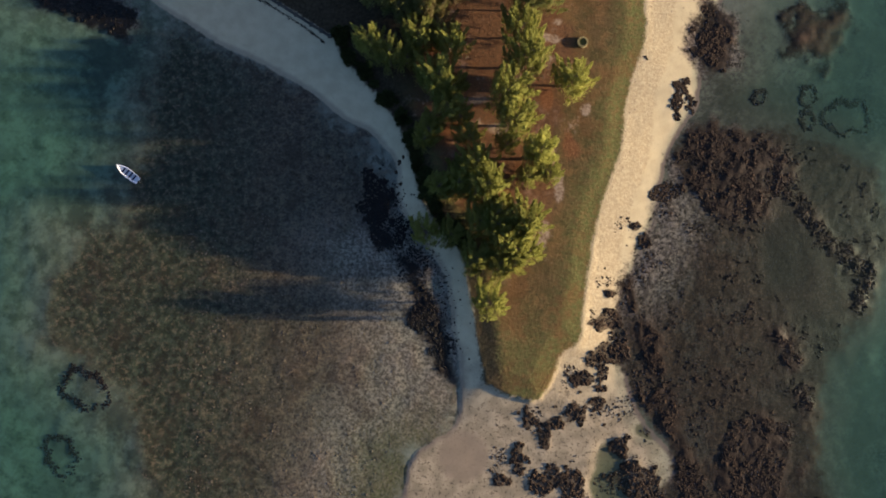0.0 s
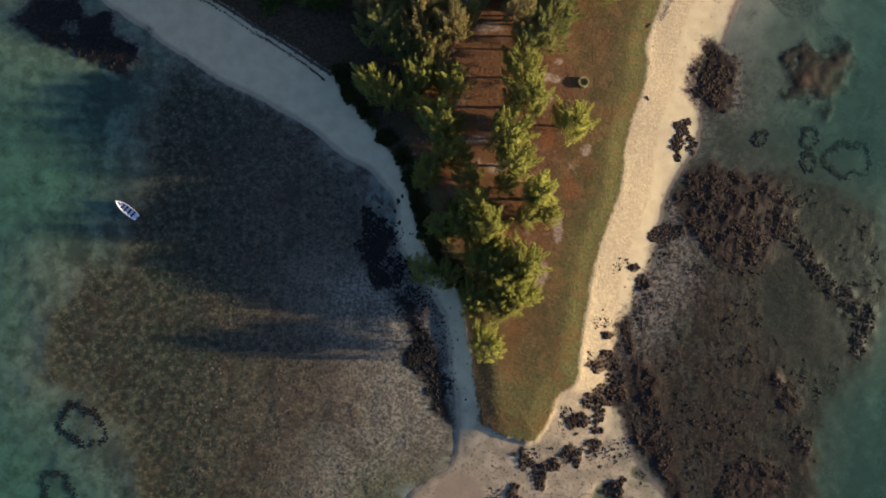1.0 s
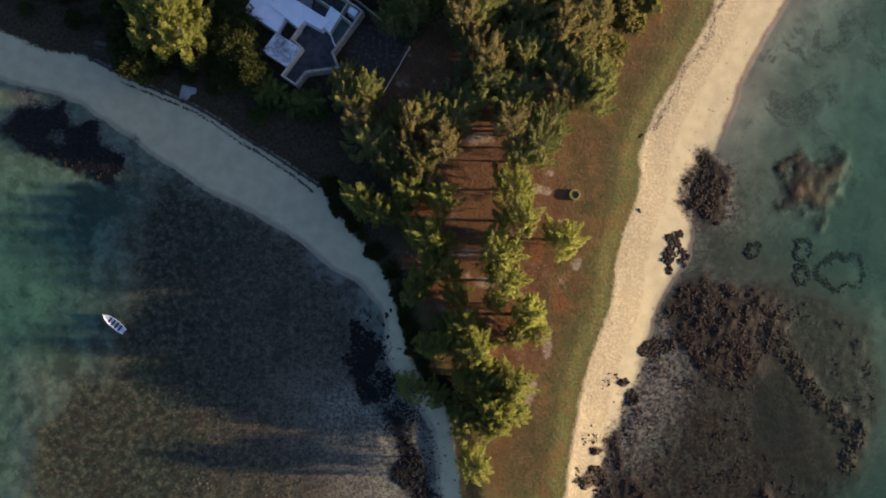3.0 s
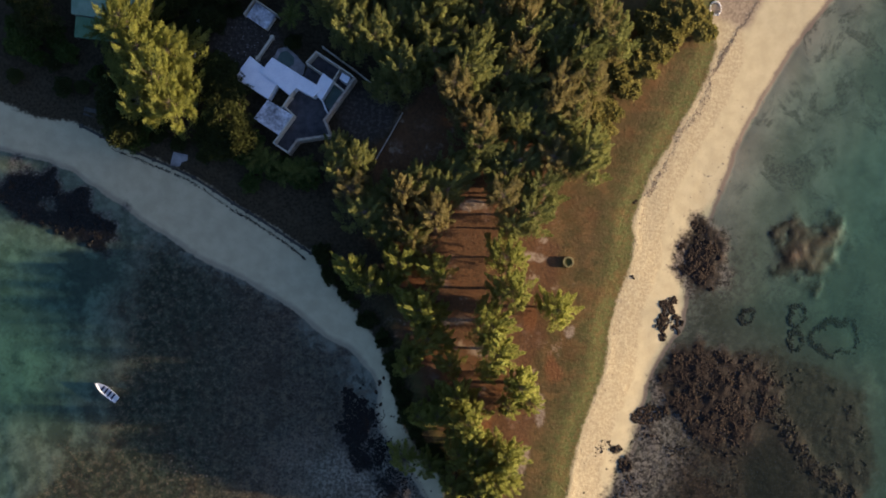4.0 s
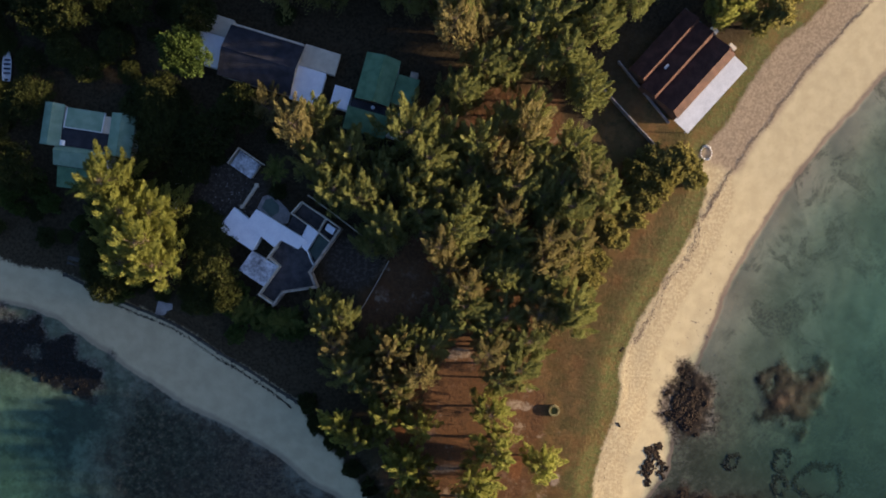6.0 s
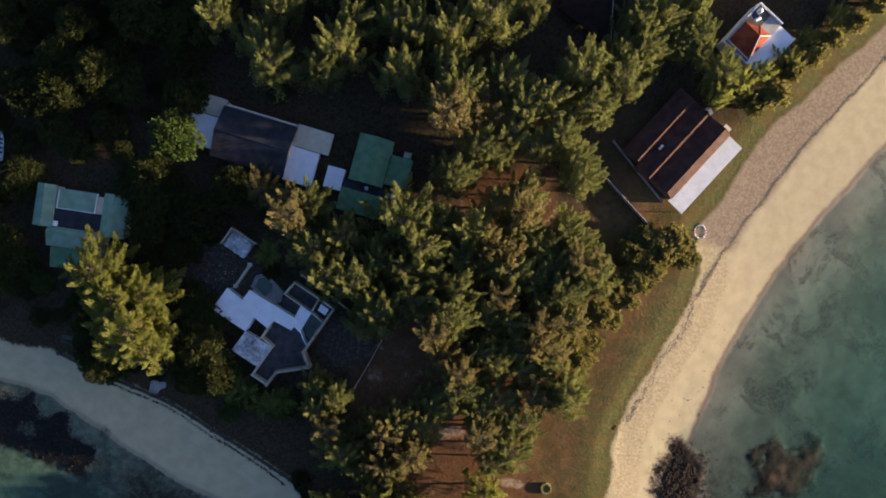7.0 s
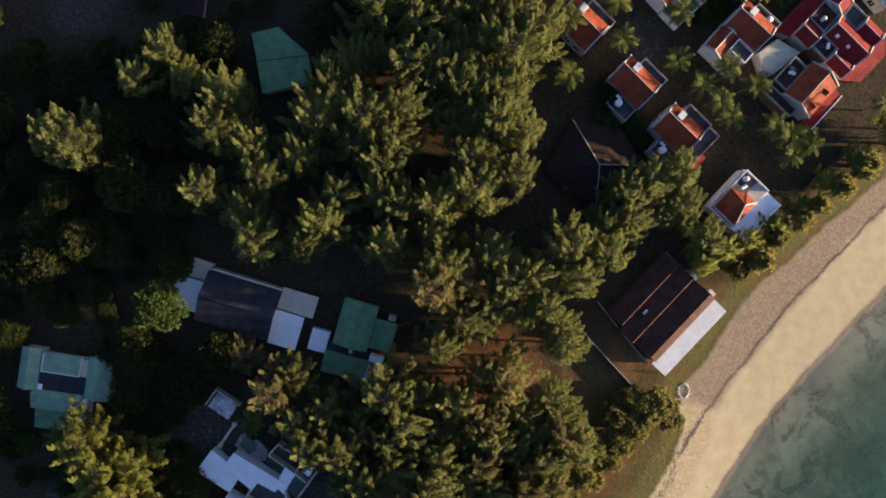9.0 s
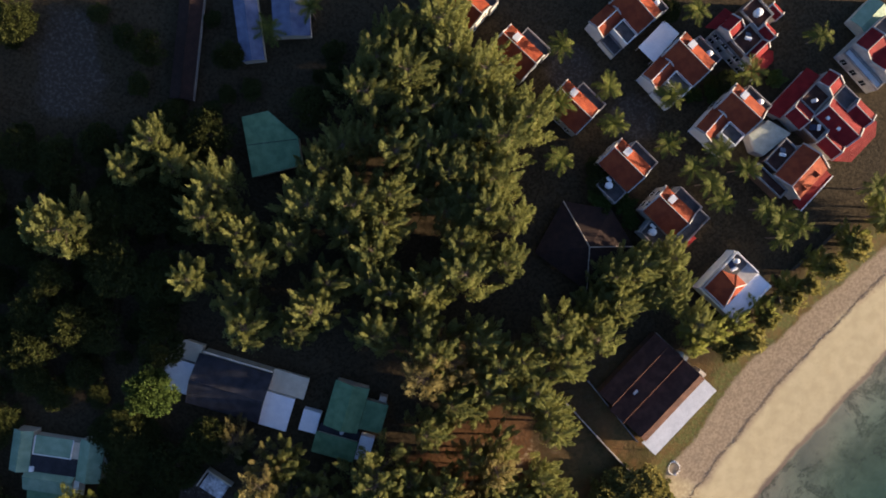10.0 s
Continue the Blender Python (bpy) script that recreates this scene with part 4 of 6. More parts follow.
def villa(cx, cy, ang=-42.0, half=4.4, wide=3.3, ne=2.4, sw=3.4, style="a", roof=M_RED_TILE, label="", eave=6.1, ridge=7.6):
    """A two-storey holiday villa: tiled gable between white parapets, roof terraces on both sides."""
    h = thing("villa", pose(cx, cy, FLOOR, 0, 0, ang), label, "house", "villas of the beach resort")
    e, r = eave - FLOOR, ridge - FLOOR
    gable(h, -half, half, -wide, wide, e, r, "u", roof, M_TRIM, M_TRIM, 0.3, label="red tiled roof slope", split=0.6)
    if ne:
        terrace(h, -half * 0.4, half + 0.4, wide, wide + ne, e - 1.3)
        part("stair_head", Geo().box(-half * 0.55, -half * 0.25, wide * 0.35, wide * 0.85, e, r + 0.1), M_WHITE, h, "white box over the stairs")
        part("dormer", Geo().box(-half + 0.2, -half * 0.62, 0.4, wide - 0.2, e, r - 0.5), M_RED_TILE, h)
    if sw and style == "a":
        terrace(h, -half * 0.3, half, -wide - sw, -wide, e - 1.6)
        round_tank(h, half * 0.15, -wide - sw * 0.5, e - 1.57, 0.75)
        water_heater(h, -half * 0.05, -wide - sw * 0.25, e - 1.57)
    if sw and style == "b":
        gable(h, -half, -half + 4.0, -wide - 5.6, -wide, e - 0.6, e + 0.25, "v", roof, M_WHITE, M_TRIM, 0.2, label="small red tiled roof")
        terrace(h, -half + 4.2, half, -wide - 3.2, -wide, e - 0.7, wall=M_WHITE, rail=0.75)
        terrace(h, -half + 4.2, half, -wide - 5.8, -wide - 3.3, e - 2.6, wall=M_WHITE)
        round_tank(h, half * 0.5, wide + ne * 0.4, e - 1.27, 0.6)
    for k in (-2.6, 0.0, 2.6):
        for z in (0.9, 3.6):
            window(h, k, -wide - (0 if style != "b" or k > 0 else 0), z, 1.2, 1.3, "-v") if not sw else None
            window(h, k, wide + ne if ne and k > -half * 0.4 else wide, z if not (ne and z > 3 and k > -half * 0.4) else 1.0 + 0.002, 1.2, 1.2, "+v") if z < 3 or not ne else None
    for v in (-1.5, 1.5):
        for z in (0.9, 3.5):
            window(h, half, v, z, 1.1, 1.3, "+u")
            window(h, -half, v, z, 1.1, 1.3, "-u")
    part("door", Geo().box(-half - 0.05, -half + 0.02, -0.45, 0.45, 0.05, 2.1), M_TIMBER, h, "brown wooden door")
    return h


V = "white two-storey villa with a red tiled gable roof and white parapets"
a = villa(56.6, 166.0, -42, 4.3, 3.3, 2.6, 3.6, "a", label="white two-storey villa with red tiled roof and broad roof terraces")
terrace(a, 4.6, 7.6, -6.5, 5.5, 3.4, wall=M_WHITE)
part("lean_to", Geo().slab([(5.0, -7.2, 2.0), (8.6, -7.0, 1.8), (9.2, 1.0, 1.8), (7.6, 1.0, 2.3)], 0.12), M_CRIMSON, a, "crimson lean-to roof")
villa(47.0, 175.5, -42.7, 4.4, 3.3, 2.3, 3.5, "a", label="white villa with red tiled roof, water tank and solar heater")
villa(35.6, 187.2, -42, 4.5, 3.2, 2.4, 0, "a", label=V)
villa(23.8, 197.9, -41, 4.6, 3.3, 2.4, 0, "a", label=V)
villa(12.6, 207.4, -40, 4.6, 3.3, 2.4, 0, "a", label=V)
villa(48.2, 207.7, -46, 4.3, 3.2, 2.2, 5.8, "b", label="white villa with red tiled roof and a dark white-edged flat roof")
g = villa(59.6, 197.5, -43, 4.5, 3.2, 2.4, 5.8, "b", label="white villa with orange-lit red roof and a pale carport")
part("carport_roof", Geo().slab([(-9.2, 3.2, 2.9), (-5.0, 3.4, 3.1), (-4.6, -4.6, 3.1), (-9.2, -4.6, 2.9)], 0.14), M_WHITE_ROOF, g, "pale flat carport roof")
for u, v in ((-9, 3), (-9, -4.4), (-5, -4.4), (-5, 3)):
    part("post", Geo().tube((u, v, 0), (u, v, 2.9), 0.08, 0.08), M_STEEL, g)
villa(70.9, 187.6, -40, 4.3, 3.2, 2.2, 5.8, "b", label="white villa with red tiled roof and small front roofs")


def block_villa(name, cx, cy, ang, label, blocks, terraces, roof=M_CRIMSON):
    h = thing(name, pose(cx, cy, FLOOR, 0, 0, ang), label, "house", "villas of the beach resort")
    for u0, u1, v0, v1, e, r, along in blocks:
        gable(h, u0, u1, v0, v1, e, r, along, roof, M_TRIM, M_TRIM, 0.2, label="deep red roof slope")
        if along == "u":
            window(h, u1, (v0 + v1) / 2, 0.9, 1.2, 1.3, "+u")
            window(h, u0, (v0 + v1) / 2, 0.9, 1.2, 1.3, "-u")
    for u0, u1, v0, v1, top, floor in terraces:
        terrace(h, u0, u1, v0, v1, top, floor, M_BROWN_WALL if floor is M_BROWN_ROOF else M_TRIM)
    return h


# side-on villa with a red roof facing the sea
def dormer(parent, u, v, z, roof):
    """A small tent-shaped dormer that looks along +u."""
    part("dormer", Geo().add([(u, v - 0.7, z), (u, v + 0.7, z), (u, v, z + 0.75), (u - 1.5, v, z + 0.75)], [(0, 1, 2), (0, 2, 3), (2, 1, 3), (0, 3, 1)]), roof, parent)
    part("dormer_window", Geo().box(u + 0.01, u + 0.06, v - 0.28, v + 0.28, z + 0.05, z + 0.45), M_WHITE, parent, "small white dormer window")


b = block_villa("villa", 82.6, 174.6, -41, "white villa with a broad red roof that faces the sea",
                [(-2.1, 5.0, -2.5, 6.6, 4.0, 5.5, "v")], [(-5.8, -2.2, -1.6, 5.1, 3.3, M_BROWN_ROOF), (-6.6, 2.2, -4.9, -2.6, 3.1, M_BROWN_ROOF)], M_RED_TILE)
part("lean_to", Geo().slab([(5.1, -3.2, 2.4), (7.8, -3.2, 2.2), (7.8, 6.7, 2.2), (5.1, 6.7, 2.4)], 0.12), M_CRIMSON, b, "crimson lean-to roof")
part("lean_to_edge", Geo().box(7.75, 7.95, -3.3, 6.8, 2.0, 2.34), M_WHITE, b)
for v in (-3.0, 1.8, 6.5):
    part("post", Geo().tube((7.6, v, -0.2), (7.6, v, 2.1), 0.1, 0.1), M_WHITE, b)
for v in (-0.4, 3.6):
    dormer(b, 4.4, v, 4.35, M_RED_TILE)
water_heater(b, -4.0, 1.8, 3.33, 0.5)
b = block_villa("resort_house", 88.6, 187.0, -42, "large deep red-roofed resort house with white-edged gables",
                [(-5.1, -1.3, 4.6, 8.1, 4.0, 4.9, "v"), (-5.6, -1.1, -5.0, -0.9, 3.8, 4.7, "u"), (-0.8, 8.6, -0.8, 4.3, 3.9, 5.3, "u"), (3.6, 8.6, 4.6, 8.1, 3.8, 4.6, "u"), (3.4, 8.4, -4.6, -0.9, 3.7, 4.6, "u")],
                [(-5.6, -1.2, -0.7, 4.4, 3.5, M_BROWN_ROOF), (-1.0, 3.3, -4.4, -0.9, 3.4, M_BROWN_ROOF), (-0.8, 3.5, 4.5, 8.3, 3.3, M_DARK_FLOOR)])
part("lean_to", Geo().slab([(-8.7, -6.6, 2.4), (-5.7, -6.0, 3.3), (-5.7, 6.2, 3.3), (-8.7, 6.1, 2.4)], 0.14), M_CRIMSON, b, "long crimson lean-to roof")
part("lean_to", Geo().slab([(8.7, -4.6, 2.5), (12.4, -1.4, 2.2), (12.4, 6.2, 2.2), (10.4, 8.4, 2.35), (8.7, 8.2, 2.5)], 0.14), M_CRIMSON, b, "crimson roof over the sea-side veranda")
part("wall", Geo().prism([(-8.4, -6.2), (-5.7, -5.8), (-5.7, 6.0), (-8.4, 5.9)], 0, 2.2), M_TRIM, b)
for u, v in ((12.1, -1.2), (12.1, 2.4), (12.1, 6.0), (10.2, 8.0)):
    part("post", Geo().tube((u, v, -0.2), (u, v, 2.1), 0.11, 0.11), M_WHITE, b)
for u in (1.4, 4.6):
    part("skylight", Geo().box(u - 0.5, u + 0.2, 0.0, 0.7, 4.35, 4.75), M_WHITE, b, "small pale roof light")
water_heater(b, 1.4, -2.2, 3.43, 2.2)
round_tank(b, -3.2, 1.2, 3.52, 0.4)
b = block_villa("villa", 71.3, 203.2, -45, "white two-storey villa with stepped crimson roofs and a tank",
                [(-4.6, -1.1, -3.2, 0.5, 5.2, 6.2, "v"), (3.4, 5.4, -3.4, 1.8, 4.9, 5.8, "v"), (1.2, 4.6, 1.9, 4.6, 5.1, 6.2, "u"), (-0.6, 2.4, 6.6, 8.6, 4.9, 5.7, "u")],
                [(-1.0, 3.3, -3.4, 1.8, 5.0, M_BROWN_ROOF), (-4.2, 1.1, 1.9, 6.5, 5.2, M_BROWN_ROOF), (-4.6, 5.0, -4.4, -3.5, 3.2, M_WHITE)])
part("porch_roof", Geo().slab([(5.6, -3.6, 2.8), (8.9, -3.8, 2.5), (8.7, 2.0, 2.5), (7.1, 3.3, 2.65), (5.6, 2.2, 2.8)], 0.14), M_CRIMSON, b, "crimson five-sided porch roof")
part("lean_to", Geo().slab([(-6.6, -4.2, 3.0), (-4.7, -3.2, 3.7), (-4.7, 1.6, 3.7), (-6.6, 1.6, 3.0)], 0.14), M_CRIMSON, b, "crimson lean-to roof")
for u, v in ((8.6, -3.5), (8.4, 1.8)):
    part("post", Geo().tube((u, v, -0.2), (u, v, 2.5), 0.11, 0.11), M_WHITE, b)
round_tank(b, -1.4, 4.2, 5.23, 0.8)
water_heater(b, 1.0, -0.8, 5.03, 0.6)
for u in (-3.5, -1, 2.5, 5):
    for z in (1.0, 3.3):
        window(b, u, -4.4, z, 1.3, 1.2, "-v")
b = block_villa("villa", 100.2, 199.6, -45, "white villa with crimson roof panels between white parapets",
                [(-5.4, -0.6, -2.6, 2.4, 5.0, 6.0, "v"), (-0.4, 5.2, -2.6, 2.4, 5.0, 6.0, "v")], [(-5.4, 5.2, 2.6, 6.5, 4.2, M_DARK_FLOOR), (-5.4, 5.2, -4.6, -2.7, 3.2, M_WHITE)])
for u in (-3.5, -0.5, 2.5):
    window(b, u, -4.6, 1.0, 1.3, 1.4, "-v")
b = thing("shed", pose(99, 208.2, FLOOR, 0, 0, -43), "low building with a faded grey-green sheet roof", "shed")
gable(b, -2.4, 2.4, -3.2, 3.2, 2.8, 3.5, "v", M_PALE_GREEN, M_CREAM)

# white villa by the beach, red hipped roof beside a white terrace
w = thing("villa", pose(72.0, 150.6, FLOOR, 0, 0, -42), "white villa with broad white terrace and red hipped roof", "house", "villas of the beach resort")
part("wall", Geo().box(-5.4, 5.6, -5.6, 5.4, 0, 3.6), M_WHITE, w)
part("terrace_floor", Geo().box(1.2, 5.4, -5.4, 5.2, 3.58, 3.64), M_WHITE_ROOF, w, "bright white roof terrace")
part("upper_floor", Geo().box(-5.2, 1.2, -5.2, 5.2, 3.6, 4.4), M_TRIM, w)
part("roof_floor", Geo().box(-5.0, -1.8, 0.6, 5.0, 4.38, 4.46), M_DARK_FLOOR, w)
part("parapet", Geo().wall([(-5.2, 0.5), (-5.2, 5.2), (1.1, 5.2)], 4.3, 4.9, 0.22).wall([(5.45, -5.45), (5.45, 5.25)], 3.6, 4.1, 0.2), M_WHITE, w)
hip = [(-4.9, -4.9, 4.4), (1.2, -4.9, 4.4), (1.2, 1.8, 4.4), (-1.8, 1.8, 4.4), (-4.9, 0.3, 4.4)]
peak = (-0.8, -0.8, 6.0)
for i in range(5):
    part("roof_slope", Geo().slab([hip[i], hip[(i + 1) % 5], peak], 0.1), M_RED_TILE, w, "red tiled hipped roof")
    part("hip_cap", Geo().tube(hip[i], peak, 0.1, 0.1, 6), M_WHITE if i in (1, 2) else M_RED_TILE, w)
round_tank(w, -4.2, 3.6, 4.44, 0.5)
water_heater(w, -3.4, 2.0, 4.44, 1.2)
for v in (-3.4, 0, 3.4):
    window(w, 5.6, v, 0.9, 1.5, 1.5, "+u")
for u in (-3, 0, 3):
    window(w, u, 5.4, 0.9, 1.3, 1.3, "+v")

# beach bungalow: three brown roof strips, white veranda roof toward the sea
lb = thing("beach_bungalow", pose(58.0, 125.4, FLOOR, 0, 0, 48), "long bungalow with brown ridged roofs and white veranda roof", "house")
for v0, v1, u0, u1, split in ((-3.1, 3.0, -9.0, 9.4, 0.3), (3.1, 7.3, -9.3, 9.4, 0.17), (7.4, 11.6, -8.2, 9.3, 0.17)):
    gable(lb, u0, u1, v0, v1, 2.7, 3.7, "u", M_BROWN_ROOF, M_BROWN_WALL, over=0.1, label="brown ribbed roof slope", split=split)
part("veranda_roof", Geo().slab([(-9.8, -7.1, 2.3), (9.5, -7.1, 2.3), (9.5, -3.0, 2.42), (-9.8, -3.0, 2.42)], 0.1), M_VERANDA, lb, "pale blue-white veranda roof")
for u in (-9.4, -4.7, 0, 4.7, 9.1):
    part("veranda_post", Geo().tube((u, -6.8, 0), (u, -6.8, 2.25), 0.09, 0.09), M_WHITE, lb)
part("veranda_floor", Geo().box(-9.6, 9.3, -7.0, -3.1, -0.2, 0.12), M_CONCRETE, lb)
for u in (-7, -3.5, 3.5, 7):
    window(lb, u, -3.1, 0.9, 1.4, 1.1, "-v")
part("door", Geo().box(-0.5, 0.5, -3.16, -3.08, 0.1, 2.1), M_TIMBER, lb, "brown wooden door")
for v in (-1.4, 3.9):
    part("wall_end", Geo().box(9.45, 10.3, v - 0.9, v + 0.8, 0, 3.6), M_CREAM, lb, "pale wall end")
part("roof_vent", Geo().box(-3.4, -2.2, 5.9, 6.4, 2.8, 3.4), M_STEEL, lb)
part("roof_edge", Geo().box(9.42, 9.62, -3.1, 11.5, 2.2, 2.75), M_TIMBER, lb, "weathered board at the roof end")

# pavilion under a broad pyramid roof
tp = thing("pavilion", pose(40.2, 158.4, FLOOR), "large pavilion under a dark reddish-brown pyramid roof", "pavilion")
ring = [(10.2, 0.2), (0.4, -9.6), (-11.0, -1.4), (-5.2, 9.6), (5.2, 8.0)]
for i in range(5):
    p, q = ring[i], ring[(i + 1) % 5]
    part("roof_slope", Geo().slab([(*q, 2.3), (*p, 2.3), (0, 0, 5.0)], 0.18), M_THATCH, tp, "dark reddish-brown roof slope")
for i in (0, 1, 3):
    part("hip_cap", Geo().tube((*ring[i], 2.34), (0, 0, 5.04), 0.13, 0.13, 6), M_STONE, tp)
for x, y in ring:
    part("post", Geo().tube((x * 0.9, y * 0.9, 0), (x * 0.9, y * 0.9, 2.5), 0.13, 0.11), M_TIMBER, tp)
part("floor_slab", Geo().prism([(x * 0.94, y * 0.94) for x, y in ring][::-1], -0.3, 0.12), M_CONCRETE, tp)

# charcoal-roofed house with white wings
dh = thing("house", pose(-34.4, 127.3, FLOOR, 0, 0, -16), "house with charcoal ribbed roof and white flat-roofed wings", "house")
gable(dh, -7.8, 7.4, -5.2, 5.0, 3.6, 5.2, "u", M_DARK_ROOF, M_CREAM, over=0.35, label="charcoal ribbed roof slope")
part("gutter_wall", Geo().box(-7.6, 7.4, 5.5, 5.9, 0, 3.3), M_CREAM, dh, "pale wall along the eave")
part("white_wing", Geo().prism([(-13.3, -4.0), (-8.2, -4.0), (-8.2, 2.2), (-14.4, 2.3)], 0, 2.7), M_WHITE, dh)
part("wing_roof", Geo().slab([(-13.6, -4.2, 2.85), (-8.2, -4.2, 3.0), (-8.2, 2.5, 3.0), (-14.8, 2.5, 2.75)], 0.12), M_WHITE_ROOF, dh, "white sheet roof")
part("cream_wing", Geo().prism([(-13.9, 2.8), (-8.2, 2.8), (-8.2, 6.5), (-12, 6.6)], 0, 2.2), M_CREAM, dh)
part("cream_roof", Geo().slab([(-14.2, 2.75, 2.3), (-8.15, 2.75, 2.45), (-8.15, 6.7, 2.4), (-12.2, 6.8, 2.3)], 0.1), M_CREAM, dh)
part("east_wing", Geo().box(7.6, 14.9, 1.8, 6.0, 0, 2.3), M_CREAM, dh)
part("east_roof", Geo().slab([(7.5, 1.6, 2.45), (15.2, 1.6, 2.4), (15.2, 6.3, 2.4), (7.5, 6.3, 2.45)], 0.12), M_CREAM, dh, "cream flat roof")
part("porch_wing", Geo().box(7.6, 13.3, -5.6, 1.2, 0, 2.7), M_WHITE, dh)
part("porch_roof", Geo().slab([(7.45, -5.9, 2.8), (13.6, -5.9, 2.8), (13.6, 1.4, 3.0), (7.45, 1.4, 3.0)], 0.12), M_WHITE_ROOF, dh, "white sheet roof")
for u in (-5, -1, 3):
    window(dh, u, -5.0, 0.9, 1.4, 1.3, "-v")
part("door", Geo().box(0.9, 1.9, -5.06, -4.98, 0.05, 2.1), M_TIMBER, dh, "brown wooden door")

# green-roofed house
gh = thing("house", pose(-10.4, 121.6, FLOOR, 0, 0, -15), "house with bright green ribbed roofs on several levels", "house")
gable(gh, -3.6, 3.2, -2.6, 6.8, 3.6, 4.8, "v", M_GREEN_ROOF, M_CREAM, over=0.3, label="green ribbed roof slope", split=0.45)
part("annex", Geo().box(3.6, 7.9, -1.6, 4.2, 0, 2.8), M_CREAM, gh)
part("annex_roof", Geo().slab([(3.55, -1.9, 3.1), (8.3, -1.9, 2.85), (8.3, 4.5, 2.85), (3.55, 4.5, 3.1)], 0.1), M_GREEN_ROOF, gh, "green ribbed sheet roof")
part("low_block", Geo().box(-4.6, 4.0, -9.2, -4.9, 0, 2.5), M_CREAM, gh)
part("low_roof", Geo().slab([(-4.9, -9.6, 2.5), (4.3, -9.6, 2.5), (4.3, -4.8, 3.1), (-4.9, -4.8, 3.1)], 0.1), M_GREEN_ROOF, gh, "green ribbed sheet roof")
part("flat_roof", Geo().box(-4.6, 4.0, -4.78, -2.95, 0, 2.6), M_DARK_ROOF, gh)
part("white_porch", Geo().box(-8.8, -5.0, -5.8, -1.2, 0, 2.4), M_WHITE_ROOF, gh)
part("side_porch", Geo().box(4.4, 7.4, -8.8, -3.4, 0, 2.4), M_WHITE_ROOF, gh)
part("chimney", Geo().box(6.0, 7.6, 4.7, 6.0, 0, 2.4), M_STONE, gh, "small brick chimney block")
part("roof_tank", Geo().tube((0.3, -3.8, 2.6), (0.3, -3.8, 3.2), 0.4, 0.4, 14), M_STEEL, gh)
for v in (-1, 4):
    window(gh, 3.2, v + 1.2 if v > 0 else v - 0.9, 0.9, 1.2, 1.2, "+u") if v > 0 else None
    window(gh, -3.6, v, 0.9, 1.2, 1.2, "-u")

# pale green house round a flat roof
pg = thing("house", pose(-71.2, 109.6, FLOOR, 0, 0, -8), "house with faded pale green roofs round a dark flat roof", "house")
gable(pg, -8.9, -5.2, -1.3, 7.1, 3.2, 3.9, "v", M_PALE_GREEN, M_CREAM, over=0.2, label="faded green roof slope")
gable(pg, 5.0, 9.7, -1.6, 7.0, 3.2, 4.0, "v", M_PALE_GREEN, M_CREAM, over=0.2, label="faded green roof slope")
part("centre_block", Geo().box(-4.95, 4.75, -1.2, 6.2, 0, 3.0), M_CREAM, pg)
part("flat_roof", Geo().box(-4.95, 4.75, -1.2, 2.6, 2.98, 3.06), M_DARK_ROOF, pg, "dark flat roof")
part("clerestory_roof", Geo().slab([(-4.4, 2.7, 3.3), (3.2, 2.7, 3.3), (3.4, 6.8, 3.5), (-4.2, 6.8, 3.5)], 0.14), M_PALE_GREEN, pg, "faded green roof panel")
part("roof_trim", Geo().wall([(-4.3, 6.7), (-4.5, 2.65), (3.3, 2.65), (3.5, 6.7)], 3.2, 3.46, 0.16), M_WHITE, pg)
gable(pg, -5.7, 4.2, -5.2, -1.4, 2.9, 3.6, "u", M_PALE_GREEN, M_CREAM, over=0.2, label="faded green roof slope", split=0.75)
part("porch_roof", Geo().slab([(-5.2, -9.9, 1.9), (4.2, -9.6, 1.9), (4.4, -5.5, 2.5), (-5.2, -5.5, 2.5)], 0.1), M_GREEN_ROOF, pg, "green porch roof")
for u in (-5, 2.8):
    part("porch_post", Geo().tube((u, -9.8, 0), (u, -9.8, 1.9), 0.08, 0.08), M_TIMBER, pg)
part("white_wall", Geo().box(4.5, 5.6, -6.4, -2.0, 0, 3.0), M_WHITE, pg)
part("water_tank", Geo().tube((-4.5, -1.2, 3.05), (-4.5, -0.1, 3.05 + 0.01), 0.5, 0.5, 14), M_PLASTIC, pg, "white water tank lying on the roof")
part("sun_shelf", Geo().box(9.95, 10.6, 0.5, 5.6, 2.2, 2.5), M_WHITE, pg)
part("door", Geo().box(-0.5, 0.5, -5.26, -5.18, 0.05, 2.1), M_TIMBER, pg, "brown wooden door")

# green five-sided roof
fg = thing("barn", pose(-26.2, 178.6, FLOOR, 0, 0, 0), "barn under a five-sided flat green sheet roof", "barn")
five = [(-6.2, 5.2), (-0.8, 6.6), (5.4, 1.4), (6.4, -4.4), (-3.8, -7.2)]
part("wall", Geo().prism([(x * 0.95, y * 0.95) for x, y in five[::-1]][::-1], 0, 3.3), M_CREAM, fg)
part("roof", Geo().slab([(x, y, 3.5 - 0.03 * y) for x, y in five[::-1]][::-1], 0.12), M_GREEN_ROOF, fg, "green sheet roof with a patched seam")
part("seam", Geo().wall([(-4.9, -0.6), (5.2, 0.9)], 3.46, 3.56, 0.12), M_DARK_ROOF, fg)
part("door", Geo().box(-4.95, -4.85, -3.0, -0.6, 0, 2.4), M_TIMBER, fg, "wide wooden door")

